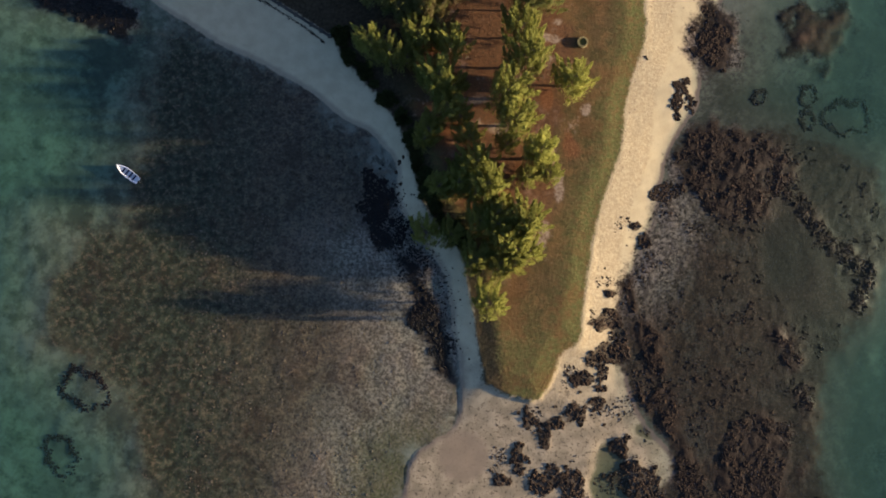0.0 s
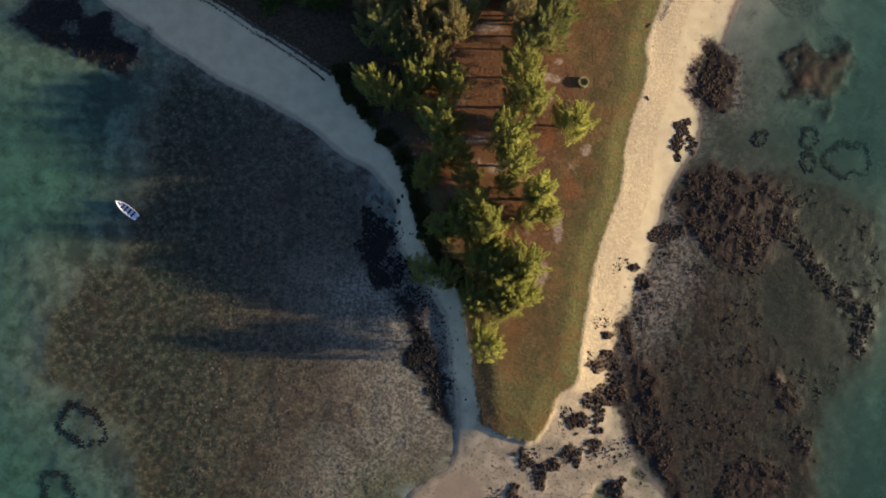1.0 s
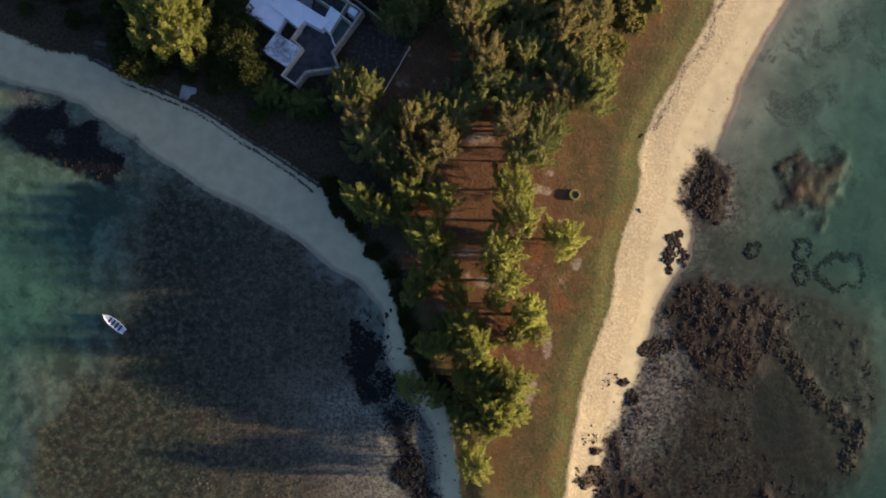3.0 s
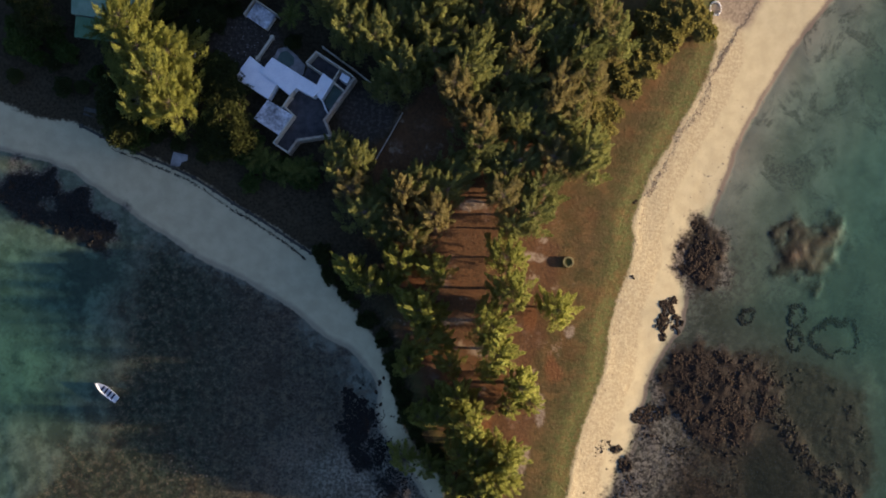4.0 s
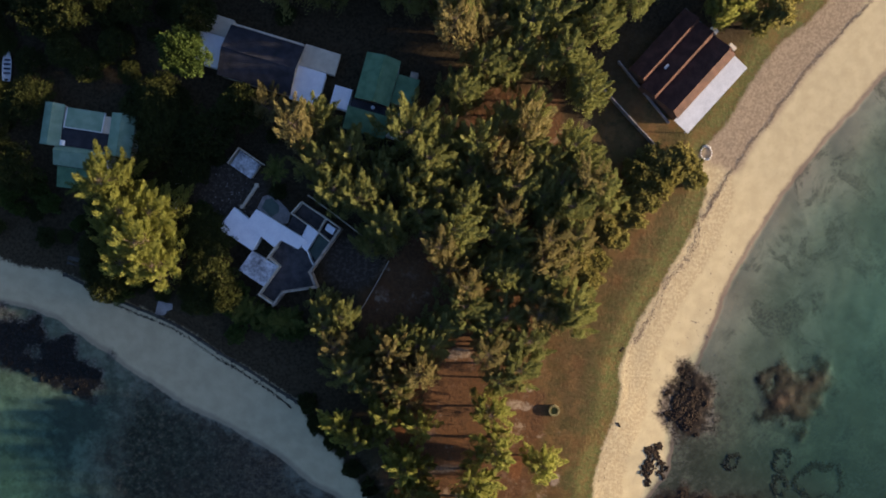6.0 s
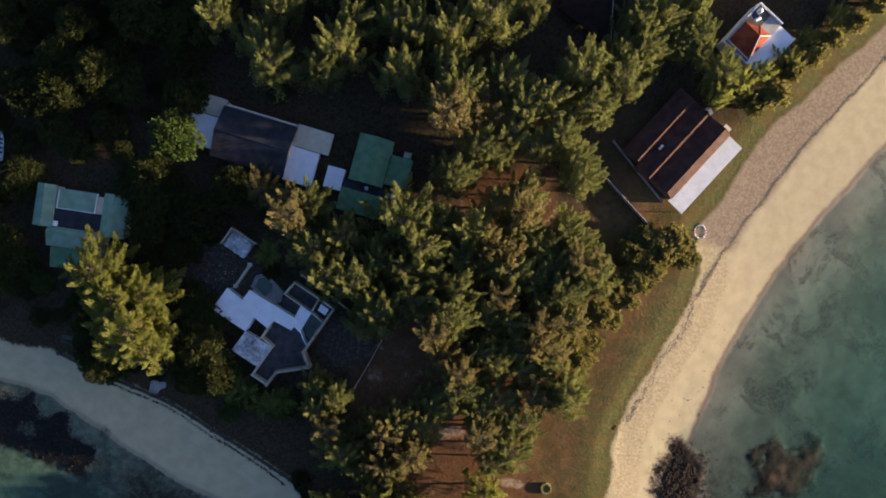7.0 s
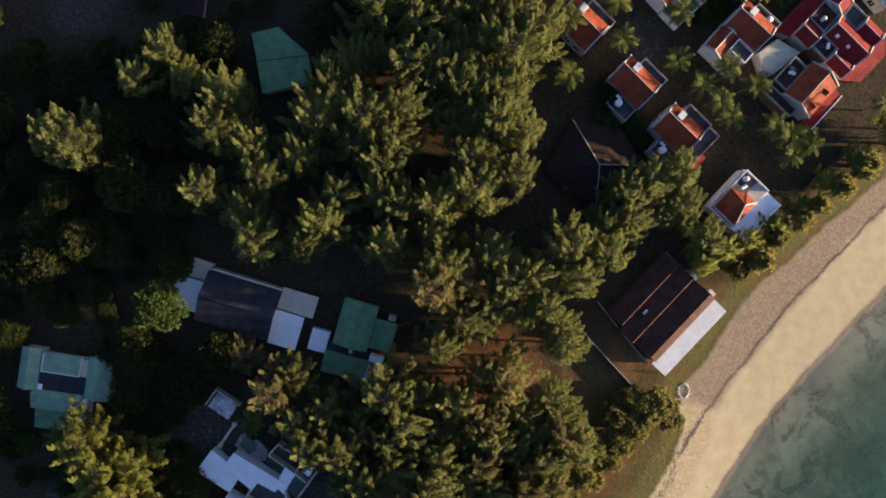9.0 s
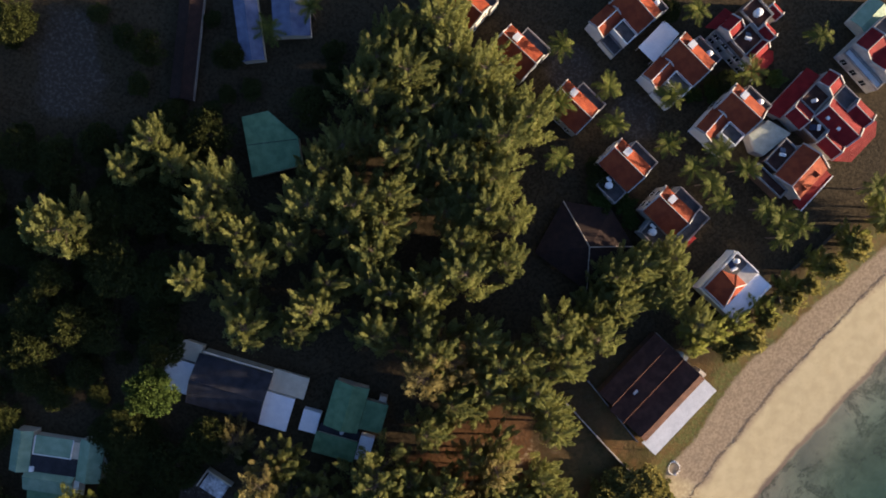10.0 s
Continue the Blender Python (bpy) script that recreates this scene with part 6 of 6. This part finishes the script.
THICKET = [(-40.3, 179.4, 10), (-61.7, 149.3, 9), (-72.7, 171.9, 6), (-65.2, 137.7, 8), (-55, 137.9, 8), (-46, 186, 6), (-52.7, 158.7, 9), (-35.8, 188.5, 7), (-64, 130.8, 6), (-65.5, 140.8, 9),
           (-73.5, 137.2, 8), (-53, 140, 8), (-80.3, 137, 9), (-57.5, 132.9, 6), (-78, 156.5, 9), (-70, 150, 8), (-81.4, 149.6, 10), (-56.4, 152.5, 9), (-41.4, 115.7, 7), (-56.3, 108.5, 6), (-44.7, 90, 5),
           (-47, 92.2, 5), (-81.5, 99, 7), (-84, 104, 8), (-90, 92, 8), (-87, 140, 8), (-90, 130, 7), (-75, 128, 5), (-60, 118, 5), (-57, 113, 4), (-47, 150, 8), (-50, 165, 8), (-58, 164, 7), (-60, 171, 5),
           (-84, 165, 9), (-90, 175, 9), (-86, 186, 8), (-54, 182, 6), (-54, 190, 7), (-57, 200, 7), (-35, 196, 5), (-39, 204, 6), (-31, 190, 6), (-18, 186, 6), (-48, 136, 7), (-30, 138, 5),
           # those around (-66, 84) to (-48, 80) are added to block low sun from the beach
           (-62, 157, 8), (-74, 143, 7), (-67, 145, 7), (-88, 114, 6), (-92, 120, 7), (-56, 120, 5), (-52, 118, 6), (-44, 107, 5), (-66, 80.5, 5.5), (-67, 84, 6), (-66, 87.5, 6.5), (-69, 91, 6), (-64, 83, 6), (-60, 80, 5), (-57, 84, 7), (-62, 88, 7), (-72, 87.5, 4), (-76, 90, 5), (-49.6, 104.9, 4.5), (-53.6, 100.5, 4.5), (-50.3, 107.8, 4), (-50, 75.5, 4.5), (-46, 78, 5), (-55.5, 78, 5), (-48.5, 80, 5)]
keep_off = [(-71, 109, 14), (-26, 178, 10), (-44, 198, 12), (-42, 100, 9), (-34, 127, 18), (-68, 190, 13), (-49.6, 127.4, 7), (-29, 204, 12), (-10, 121, 14), (-58, 90, 12)]
for _ in range(210):
    x, y, h = rng.uniform(-97, -24), rng.uniform(112, 206), rng.uniform(4.0, 6.5)
    if all(math.hypot(x - a, y - b) > r for a, b, r in keep_off) and x < -46 + 0.25 * (y - 150) * (y > 150):
        THICKET.append((x, y, h))
plant(bushes, GARDEN + COURT + [(x, y, h * (0.7 if x < -74 else 0.9)) for x, y, h in THICKET], rng, 8.0, 0.25)
bank_bushes = [tree_of(broadleaf(85 + k, 2.4, 2.3, 22, 40), "garden_shrub", "low olive shrub in the shaded garden", "shrub", "shrubs of the shaded gardens", M_GARDEN) for k in range(2)]
plant(bank_bushes, [(-43, 82.5, 2.2), (-41, 76, 2.4), (-38.5, 73.4, 2.4), (-35, 72, 2.2), (-32, 71.3, 2.2), (-29.4, 70.2, 2), (-27, 70.5, 2), (-45, 87, 2.2), (-42, 80, 2.6), (-39.5, 78.4, 2.6), (-47.5, 96, 2.2), (-70, 96, 2), (-73, 93, 2),
                   # the row of nine at x -64 is an added screen against low sun
                   (-40, 69.5, 1.8), (-58, 106, 2), (-61, 104, 2), (-33, 74, 2), (50, 164, 2.2), (46, 170, 2.4), (43, 169, 2.2), (48.5, 167.5, 2.2), (44, 166, 2.2), (80, 195, 2), (67, 192, 2), (62, 191, 2)] + [(-64.5 + (k % 2), 77.5 + 1.7 * k, 3.6) for k in range(9)] + [(-85, 96, 3), (-88, 99, 3.5), (-82, 101, 3), (-90, 103, 3), (-79, 97, 2.6)], rng, 2.4, 0.2)
SHRUBS = [(37, 86, 2.4), (40, 91, 3), (44, 95, 3), (47, 99, 3), (50, 102, 3.2), (53, 105, 3), (56, 107, 2.6), (42, 98, 3), (38, 95, 3.2), (46, 104, 3), (35, 82, 2.4),
          (50, 107, 2.4), (58, 104, 2), (33, 86, 3), (76, 139, 4), (79, 144, 4), (84, 148, 4), (88, 151, 3.6), (93, 155, 4), (98, 160, 4), (71, 137, 3.5), (68, 140, 3.5), (104, 165, 4)]
plant(scrubs, SHRUBS + [(x + 1.6, y - 0.6, h * 0.8) for x, y, h in SHRUBS[:14]] + [(x - 1.4, y + 1.5, h * 0.9) for x, y, h in SHRUBS[:14]], rng, 2.2, 0.25)
BANK_SCRUB = []
for (x, y), (x2, y2) in zip(LAGOON_BANK[11:20], LAGOON_BANK[12:21]):
    for k in range(3):
        u, off = rng.random(), rng.uniform(0.8, 2.6)
        d = math.hypot(x2 - x, y2 - y)
        BANK_SCRUB.append((x + (x2 - x) * u - (y2 - y) / d * -off * -1, y + (y2 - y) * u + (x2 - x) / d * off, rng.uniform(0.9, 1.7)))
plant(bank_scrubs, BANK_SCRUB, rng, 2.0, 0.3)


def frond(seed):
    """One arched palm frond along x with leaflets on both sides."""
    rng = random.Random(seed)
    g = Geo()
    at = lambda s: Vector((3.1 * s, 0, 0.7 * s - 1.5 * s * s))
    for k in range(7):
        g.tube(at(k / 7), at((k + 1) / 7), 0.05 - 0.005 * k, 0.045 - 0.005 * k, 4)
    for k in range(1, 17):
        s = k / 17
        reach = 0.68 * math.sin(math.pi * (0.15 + 0.8 * s)) + 0.08
        for sign in (-1, 1):
            a, b = at(s), at(min(s + 0.055, 1))
            tip = a + Vector((reach * 0.9, sign * reach, -0.25 * reach + rng.uniform(-0.1, 0.1)))
            g.add([a, b, tip], [(0, 1, 2)])
    return g.mesh("frond")


FRONDS = [frond(k) for k in range(3)]


def palm(x, y, h, rng):
    t = thing("palm_tree", pose(x, y, ground_at(x, y), 0, 0, rng.uniform(0, 360)), "coconut palm with arching yellow-green fronds", "palm", "palms among the villas")
    g, lean = Geo(), rng.uniform(0.1, 0.7)
    for k in range(5):
        g.tube((lean * (k / 5) ** 2, 0, -0.3 + (h + 0.3) * k / 5), (lean * ((k + 1) / 5) ** 2, 0, -0.3 + (h + 0.3) * (k + 1) / 5), 0.17 - 0.012 * k, 0.158 - 0.012 * k, 7)
    part("trunk", g, M_BARK, t)
    n = rng.randrange(14, 19)
    for k in range(n):
        f = part("frond", FRONDS[rng.randrange(3)], M_PALM, t)
        s = rng.uniform(0.8, 1.15)
        f.matrix_basis = pose(lean, 0, h, 0, rng.uniform(-50, 22), k * 360 / n + rng.uniform(-10, 10)) @ Matrix.Scale(s, 4)


PALMS = [(44, 183, 7), (55, 180, 6.5), (66, 179, 6.5), (61, 175, 6), (71, 175, 6.5), (64, 172, 6), (67, 169, 6), (33, 176, 7.5), (42, 191, 7), (33, 199, 7),
         (32, 187, 7.5), (76, 167, 7), (83, 164, 7), (87, 203, 6), (56, 190, 6), (72, 195, 6), (-18, 205, 6), (-26, 200, 7), (80, 161, 6), (61, 207, 6),
         (99, 172, 6.5), (101, 166, 6), (-35.8, 73.4, 2.2), (-33, 72, 2), (-30.2, 71.6, 2.2), (-38.6, 74.6, 2.4), (-40.8, 77.2, 2.4), (-28.6, 72.6, 1.8), (-70, 100, 5), (-31, 104, 6), (79, 165, 6.5)]
for spot in PALMS:
    palm(*spot, rng)

# ---- small things ----
def boat(x, y, turn, length=6.0):
    t = thing("rowing_boat", pose(x, y, 0.0, 0, 0, turn), "white open boat with dark benches moored on the lagoon", "boat")
    n, w, hull, inner = 12, 0.95, Geo(), Geo()
    half = lambda s: w * (1 - max(0, s) ** 2.4) * (1 if s > -0.6 else 1 - 0.25 * (-s - 0.6) / 0.4)
    ring = [(-1 + 2 * k / n) for k in range(n + 1)]
    outer = [(length / 2 * s, half(s)) for s in ring] + [(length / 2 * s, -half(s)) for s in ring[::-1][1:]]
    inn = [(px * 0.94, py * 0.84) for px, py in outer]
    m = len(outer)
    verts = [(px * 0.9, py * 0.55, -0.25) for px, py in outer] + [(px, py, 0.5 + 0.12 * max(0, px / 3) ** 2) for px, py in outer]
    verts += [(px, py, 0.5 + 0.12 * max(0, px / 3) ** 2) for px, py in inn] + [(px * 0.95, py * 0.75, 0.02) for px, py in inn]
    faces = [(a + i, a + (i + 1) % m, a + m + (i + 1) % m, a + m + i) for a in (0, m, 2 * m) for i in range(m)]
    part("hull", hull.add([verts[i] for i in range(4 * m)], faces + [tuple(range(m))[::-1], tuple(range(3 * m, 4 * m))]), M_PLASTIC, t, "white painted hull")
    for px in (-1.7, -0.75, 0.2, 1.1):
        part("bench", Geo().box(px - 0.2, px + 0.2, -0.72 + max(0, px) * 0.12, 0.72 - max(0, px) * 0.12, 0.3, 0.36), M_PANEL, t, "dark bench")
    part("outboard_motor", Geo().box(-3.35, -2.95, -0.16, 0.16, -0.3, 0.75), M_RUBBER, t, "dark outboard motor")
    return t


boat(-70.9, 24.7, 141.5)

# stone well on the grass
well = thing("stone_well", pose(28.6, 52.9, ground_at(28.6, 52.9)), "low round stone well on the dry grass", "well")
for k in range(14):
    a = k * math.tau / 14
    b = part("stone", Geo().box(-0.28, 0.28, -0.2, 0.2, -0.1, 0.5), M_MOSS_STONE, well)
    b.matrix_basis = pose(1.0 * math.cos(a), 1.0 * math.sin(a), 0, 0, 0, math.degrees(a) + 90)
part("well_floor", Geo().tube((0, 0, -0.1), (0, 0, 0.3), 0.9, 0.9, 14), M_SCRUB, well, "weeds inside the well")

# ring of white stones on the dune
fr = thing("stone_ring", pose(61.9, 109.6, ground_at(62, 109.6)), "ring of whitewashed stones on the dune", "stone ring")
rng = random.Random(3)
for k in range(16):
    a = k * math.tau / 16
    g = Geo()
    lump(rng, g, 1.25 * math.cos(a), 1.5 * math.sin(a), 0.08, rng.uniform(0.2, 0.3), rng.uniform(0.16, 0.24), 0.18, a)
    part("stone", g, M_WHITE, fr)

# single rocks on the beach and by the lagoon
BEACH_ROCKS = [(33, -3, 1.2), (39.3, 11.9, 1.0), (40.2, 9.5, 0.5), (37.4, 7.6, 0.4), (42.9, 49.6, 0.8), (43.5, 66.2, 0.8), (-12.3, 26.5, 0.9), (-11.4, 27.6, 0.7), (-13.2, 24.4, 0.8),
               (-12.2, 21.8, 0.7), (30.5, -20, 1.0), (26, -24, 0.7), (24.5, -27, 0.9), (29.5, -27.5, 1.2), (22, -31, 0.8), (18.5, -33, 0.9), (14, -38, 1.3), (27, -22, 0.5), (31, -31, 0.6),
               (20.5, -27, 0.6), (12.5, -28, 0.7)]
for k, (x, y, s) in enumerate(BEACH_ROCKS):
    g = Geo()
    for j in range(6):
        lump(rng, g, rng.uniform(-0.5, 0.5) * s, rng.uniform(-0.4, 0.4) * s, 0.03 * s, s * rng.uniform(0.25, 0.5), s * rng.uniform(0.2, 0.4), s * rng.uniform(0.1, 0.22), rng.uniform(0, 3), 0.55)
    solid("beach_rock", g, M_REEF, "dark jagged reef rock on pale sand", "rock", "rocks on the beach", m=pose(x, y, ground_at(x, y)))


def patch(cx, cy, rx, ry, n, rng, sizes):
    """Spots in a ragged patch, thinning outward."""
    out = []
    for _ in range(40 * n):
        a, b = rng.uniform(-1.35, 1.35), rng.uniform(-1.35, 1.35)
        x, y = cx + rx * a, cy + ry * b
        f = float(fbm(np.array([x]), np.array([y]), 2.4, 4, cx)[0])
        if a * a + b * b < 0.7 + 1.1 * f and len(out) < n * 5:
            out.append((x, y, rng.choice(sizes) * 0.27))
    return out


for material, label, spots in (
    (M_REEF, "jagged dark rocks standing on the beach", patch(51.5, 40.5, 3.2, 4.6, 90, rng, (0.6, 0.9, 1.2)) + patch(46.5, 19.5, 4.2, 2.0, 70, rng, (0.5, 0.8, 1.0))),
    (M_BLACK_WEED, "black weedy rocks along the lagoon beach", patch(-17, 19.5, 4.6, 6.5, 150, rng, (0.5, 0.8, 1.1)) + patch(-7.5, -7, 3.2, 4.0, 110, rng, (0.5, 0.8, 1.0)) + patch(-3.2, -15, 2.6, 3.6, 70, rng, (0.5, 0.7))
     + patch(-9, 10, 5, 5, 60, rng, (0.3, 0.5)) + patch(-14.5, 12, 4.5, 5.0, 110, rng, (0.4, 0.7, 1.0)) + patch(-10, 4, 3.4, 4.0, 60, rng, (0.3, 0.5, 0.7))),
    (M_REEF, "dark rock islet by the sea beach", patch(58.5, 54, 4.2, 6.5, 200, rng, (0.5, 0.8, 1.1)))):
    strew("rock_outcrop", label, spots, material, rng, "rocks")

cx, cy = np.random.RandomState(9).uniform((6, -50), (47, 14), (14000, 2)).T
field = lie(cx, cy)[1]
keep = (field["veg"] < -1.0) & (field["tip"] > 0.25) & (field["land"] > -2)
strew("rock_outcrop", "dark weedy reef rocks on the sand of the spit", [(x, y, rng.choice((0.12, 0.18, 0.25, 0.36))) for x, y in zip(cx[keep], cy[keep])][:2600], M_REEF, rng, "rocks")
keep = (field["veg"] < -1.5) & (field["land"] > 0.5) & (fbm(cx, cy, 4, 5, 61.0) + 0.25 * ease(cx, 15, 40) > 0.38)
strew("beach_rubble", "small dark weedy fragments scattered over the spit", [(x, y, rng.choice((0.06, 0.09, 0.13, 0.2))) for x, y in zip(cx[keep], cy[keep])][:2200], M_REEF, rng, "rocks")

# builder's rubble in the yard of the unfinished house
strew("yard_rubble", "pale broken blocks and rubble in the bare yard", [(rng.gauss(-42, 2.6), rng.gauss(100.5, 2.8), rng.choice((0.06, 0.08, 0.12))) for _ in range(60)], M_CONCRETE, rng, "rubble")

# scraps of black weed thrown along the lagoon shore
line = smooth_line([(-14.5, 22), (-14.2, 18), (-11.2, 12.6), (-7.9, 7.6), (-4.3, 1.4), (-2.6, -7.2), (-1.4, -18)], 12)
spots = []
for _ in range(900):
    i = rng.randrange(len(line))
    spots.append((line[i][0] + rng.gauss(-1.0, 2.0), line[i][1] + rng.gauss(0, 1.2), rng.choice((0.06, 0.09, 0.13, 0.2))))
strew("weed_scraps", "scattered black weed along the lagoon shore", spots, M_BLACK_WEED, rng, "seaweed")

# coral rings on the sea floor
for x, y, r in ((69.2, 40.8, 1.5), (80.6, 41.0, 2.0), (80.2, 35.4, 1.8), (89.3, 36.2, 4.4), (-79.1, -21.3, 4.2), (-84, -35, 3.4)):
    swell = lambda a: r * (1.0 + 0.22 * math.sin(2 * a + x) + 0.12 * math.sin(5 * a + y))
    spots = [(x + swell(a) * math.cos(a) + rng.gauss(0, 0.16 * r ** 0.5 + 0.1), y + swell(a) * math.sin(a) + rng.gauss(0, 0.16 * r ** 0.5 + 0.1), rng.uniform(0.08, 0.22)) for a in [rng.gauss(2.4, 1.6) for _ in range(int(r * 130))]]
    strew("coral_ring", "dark ring of coral on the pale sea floor", spots, M_BLACK_WEED, rng, "coral")


M_WRACK = plain("dried_weed", (0.13, 0.095, 0.065), (0.25, 0.19, 0.13), 1.5, 0.95, fine=5, bump=0.05)


# lines of dried weed thrown up by the tide
def wrack(name, label, line, n, width, rng, material=M_WRACK):
    p = smooth_line(line, 12)
    spots = []
    for _ in range(n):
        i, u = rng.randrange(len(p) - 1), rng.random()
        x, y = p[i] * (1 - u) + p[i + 1] * u
        off = 0.5 * float(fbm(np.array([x]), np.array([y]), 5.0, 3, 40.0)[0])
        spots.append((x + off + rng.gauss(0, width), y - off + rng.gauss(0, width), rng.choice((0.04, 0.06, 0.08, 0.12))))
    strew(name, label, spots, material, rng, "seaweed")


wrack("seaweed_line", "dark line of dried weed along the dune foot", [(62, 95), (67.2, 104.4), (75.2, 115.5), (82.4, 125.5), (92, 137), (99.3, 145), (107.5, 153.5), (116, 162)], 2600, 0.24, rng)
wrack("seaweed_line", "dark scraps of weed below the sea wall", [(-70, 76.6), (-61.8, 73.6), (-53.3, 69.8), (-44.8, 64.2), (-38.8, 60.6), (-32.2, 56.2), (-28.4, 53)], 1100, 0.16, rng, M_BLACK_WEED)
wrack("seaweed_scraps", "scraps of weed along the grass edge", [(30.6, 8), (34, 20), (37.2, 29), (38.6, 38), (40.6, 45), (43.4, 53), (45, 63), (47.6, 69.8), (52.6, 79), (57, 86.5), (62, 95)], 260, 0.6, rng)
wrack("seaweed_band", "brown band of dry weed at the grass edge", [(46.6, 67.5), (48.4, 71.5), (53.2, 80), (57.8, 87.4), (61.8, 95), (64.6, 101)], 1100, 0.4, rng)
strew("beach_scraps", "small dark scraps scattered on the sand", [(54 + 0.55 * d + rng.gauss(0, 3.0), 56 + d + rng.gauss(0, 2.0), rng.choice((0.06, 0.09, 0.14))) for d in [rng.uniform(0, 34) for _ in range(110)]], M_WRACK, rng, "seaweed")

for x, y, a, l in ((84.4, 151.3, 125, 3.6), (87.0, 149.5, 60, 3.0), (83.7, 147.8, 100, 2.4)):
    log = thing("driftwood_log", pose(x, y, ground_at(x, y) + 0.14, 0, 0, a), "grey weathered driftwood log lying on the sand", "log", "driftwood by the wall")
    part("stem", Geo().tube((-l / 2, 0, 0), (0, 0.1, 0.03), 0.17, 0.15, 8).tube((0, 0.1, 0.03), (l / 2, -0.05, 0), 0.15, 0.1, 8), M_TIMBER, log)
    part("branch_stub", Geo().tube((0.2, 0.05, 0.05), (0.5, 0.5, 0.2), 0.07, 0.04, 6), M_TIMBER, log)

# sea wall, fences, steps
def fence(name, label, line, h, thick, material, group="", category="wall"):
    z = min(ground_at(x, y) for x, y in line)
    t = thing(name, pose(line[0][0], line[0][1], z), label, category, group)
    p = [(x - line[0][0], y - line[0][1]) for x, y in line]
    for a, b in zip(p, p[1:]):
        part("wall_panel", Geo().wall([a, b], -0.3, h, thick), material, t)
    for a in p:
        part("pillar", Geo().box(a[0] - thick * 0.8, a[0] + thick * 0.8, a[1] - thick * 0.8, a[1] + thick * 0.8, -0.3, h + 0.12), material, t)
    return t


fence("sea_wall", "low weathered stone wall above the lagoon beach", [tuple(p) for p in smooth_line(LAGOON_BANK[4:12], 2)], 0.35, 0.5, M_OLD_WALL)
fence("garden_wall", "grey garden wall beside the beach bungalow", [(37.2, 124.3), (44.3, 116.8), (51.6, 109.2)], 1.5, 0.22, M_CONCRETE)
fence("garden_wall", "low wall running to the bungalow veranda", [(42, 129), (53, 116)], 0.9, 0.2, M_CONCRETE)
fence("garden_wall", "pale wall behind the unfinished house", [(-24.9, 99.2), (-18.5, 94.6), (-12.4, 89.9)], 1.1, 0.2, M_CREAM)
fence("boundary_wall", "thin dark boundary wall of the resort garden", [(96.8, 164), (91.4, 159), (85.9, 154.1)], 1.2, 0.16, M_OLD_WALL)
fence("garden_wall", "pale garden wall in the needle litter", [(-7.7, 85.2), (-10.5, 80), (-13.4, 75)], 0.8, 0.12, M_CREAM)
fence("garden_wall", "pale low wall between shed and house", [(-36, 101.3), (-39, 96.7)], 0.9, 0.5, M_CREAM)
ramp = thing("boat_ramp", pose(-56.2, 73.2, 0.55, 0, 0, -12), "pale grey concrete ramp down to the lagoon beach", "ramp")
part("slab", Geo().slab([(-1.9, -3.2, 0.12), (2.1, -3.2, 0.12), (1.7, 2.9, 0.9), (-1.5, 2.9, 0.9)], 0.3), M_CONCRETE, ramp)
steps = thing("beach_steps", pose(-75.2, 83.6, 0.7, 0, 0, -12), "grey stone steps down to the lagoon beach", "steps")
for k in range(5):
    part("step", Geo().box(-1.4, 1.4, -2.4 + k * 0.9, -1.5 + k * 0.9, -0.4, 0.12 + 0.16 * k), M_OLD_WALL, steps)


def car(x, y, turn, paint, label):
    t = thing("car", pose(x, y, ground_at(x, y), 0, 0, turn), label, "car", "parked cars")
    body = Geo().box(-2.1, 2.1, -0.85, 0.85, 0.35, 0.85)
    part("body", body, paint, t)
    top = [(-1.5, -0.75, 0.85), (0.9, -0.75, 0.85), (0.9, 0.75, 0.85), (-1.5, 0.75, 0.85), (-1.2, -0.62, 1.42), (0.3, -0.62, 1.42), (0.3, 0.62, 1.42), (-1.2, 0.62, 1.42)]
    part("cabin", Geo().add(top, [(0, 1, 5, 4), (1, 2, 6, 5), (2, 3, 7, 6), (3, 0, 4, 7), (4, 5, 6, 7)]), M_GLASS, t, "dark glazed cabin")
    part("roof", Geo().box(-1.22, 0.32, -0.64, 0.64, 1.4, 1.47), paint, t)
    for px in (-1.35, 1.35):
        for py in (-0.8, 0.8):
            part("wheel", Geo().tube((px, py - 0.1, 0.33), (px, py + 0.1, 0.33), 0.33, 0.33, 14), M_RUBBER, t)


car(-51.0, 106.4, 100, M_CAR_RED, "dark red car parked in the shaded yard")
car(-51.7, 103.0, 75, M_CAR_WHITE, "white car parked in the shaded yard")
car(-53.2, 98.0, 80, M_CAR_WHITE, "pale car parked under the trees")
boat(-88.6, 126.2, 88, 7.0).location.z = ground_at(-88.6, 126.2) + 0.25
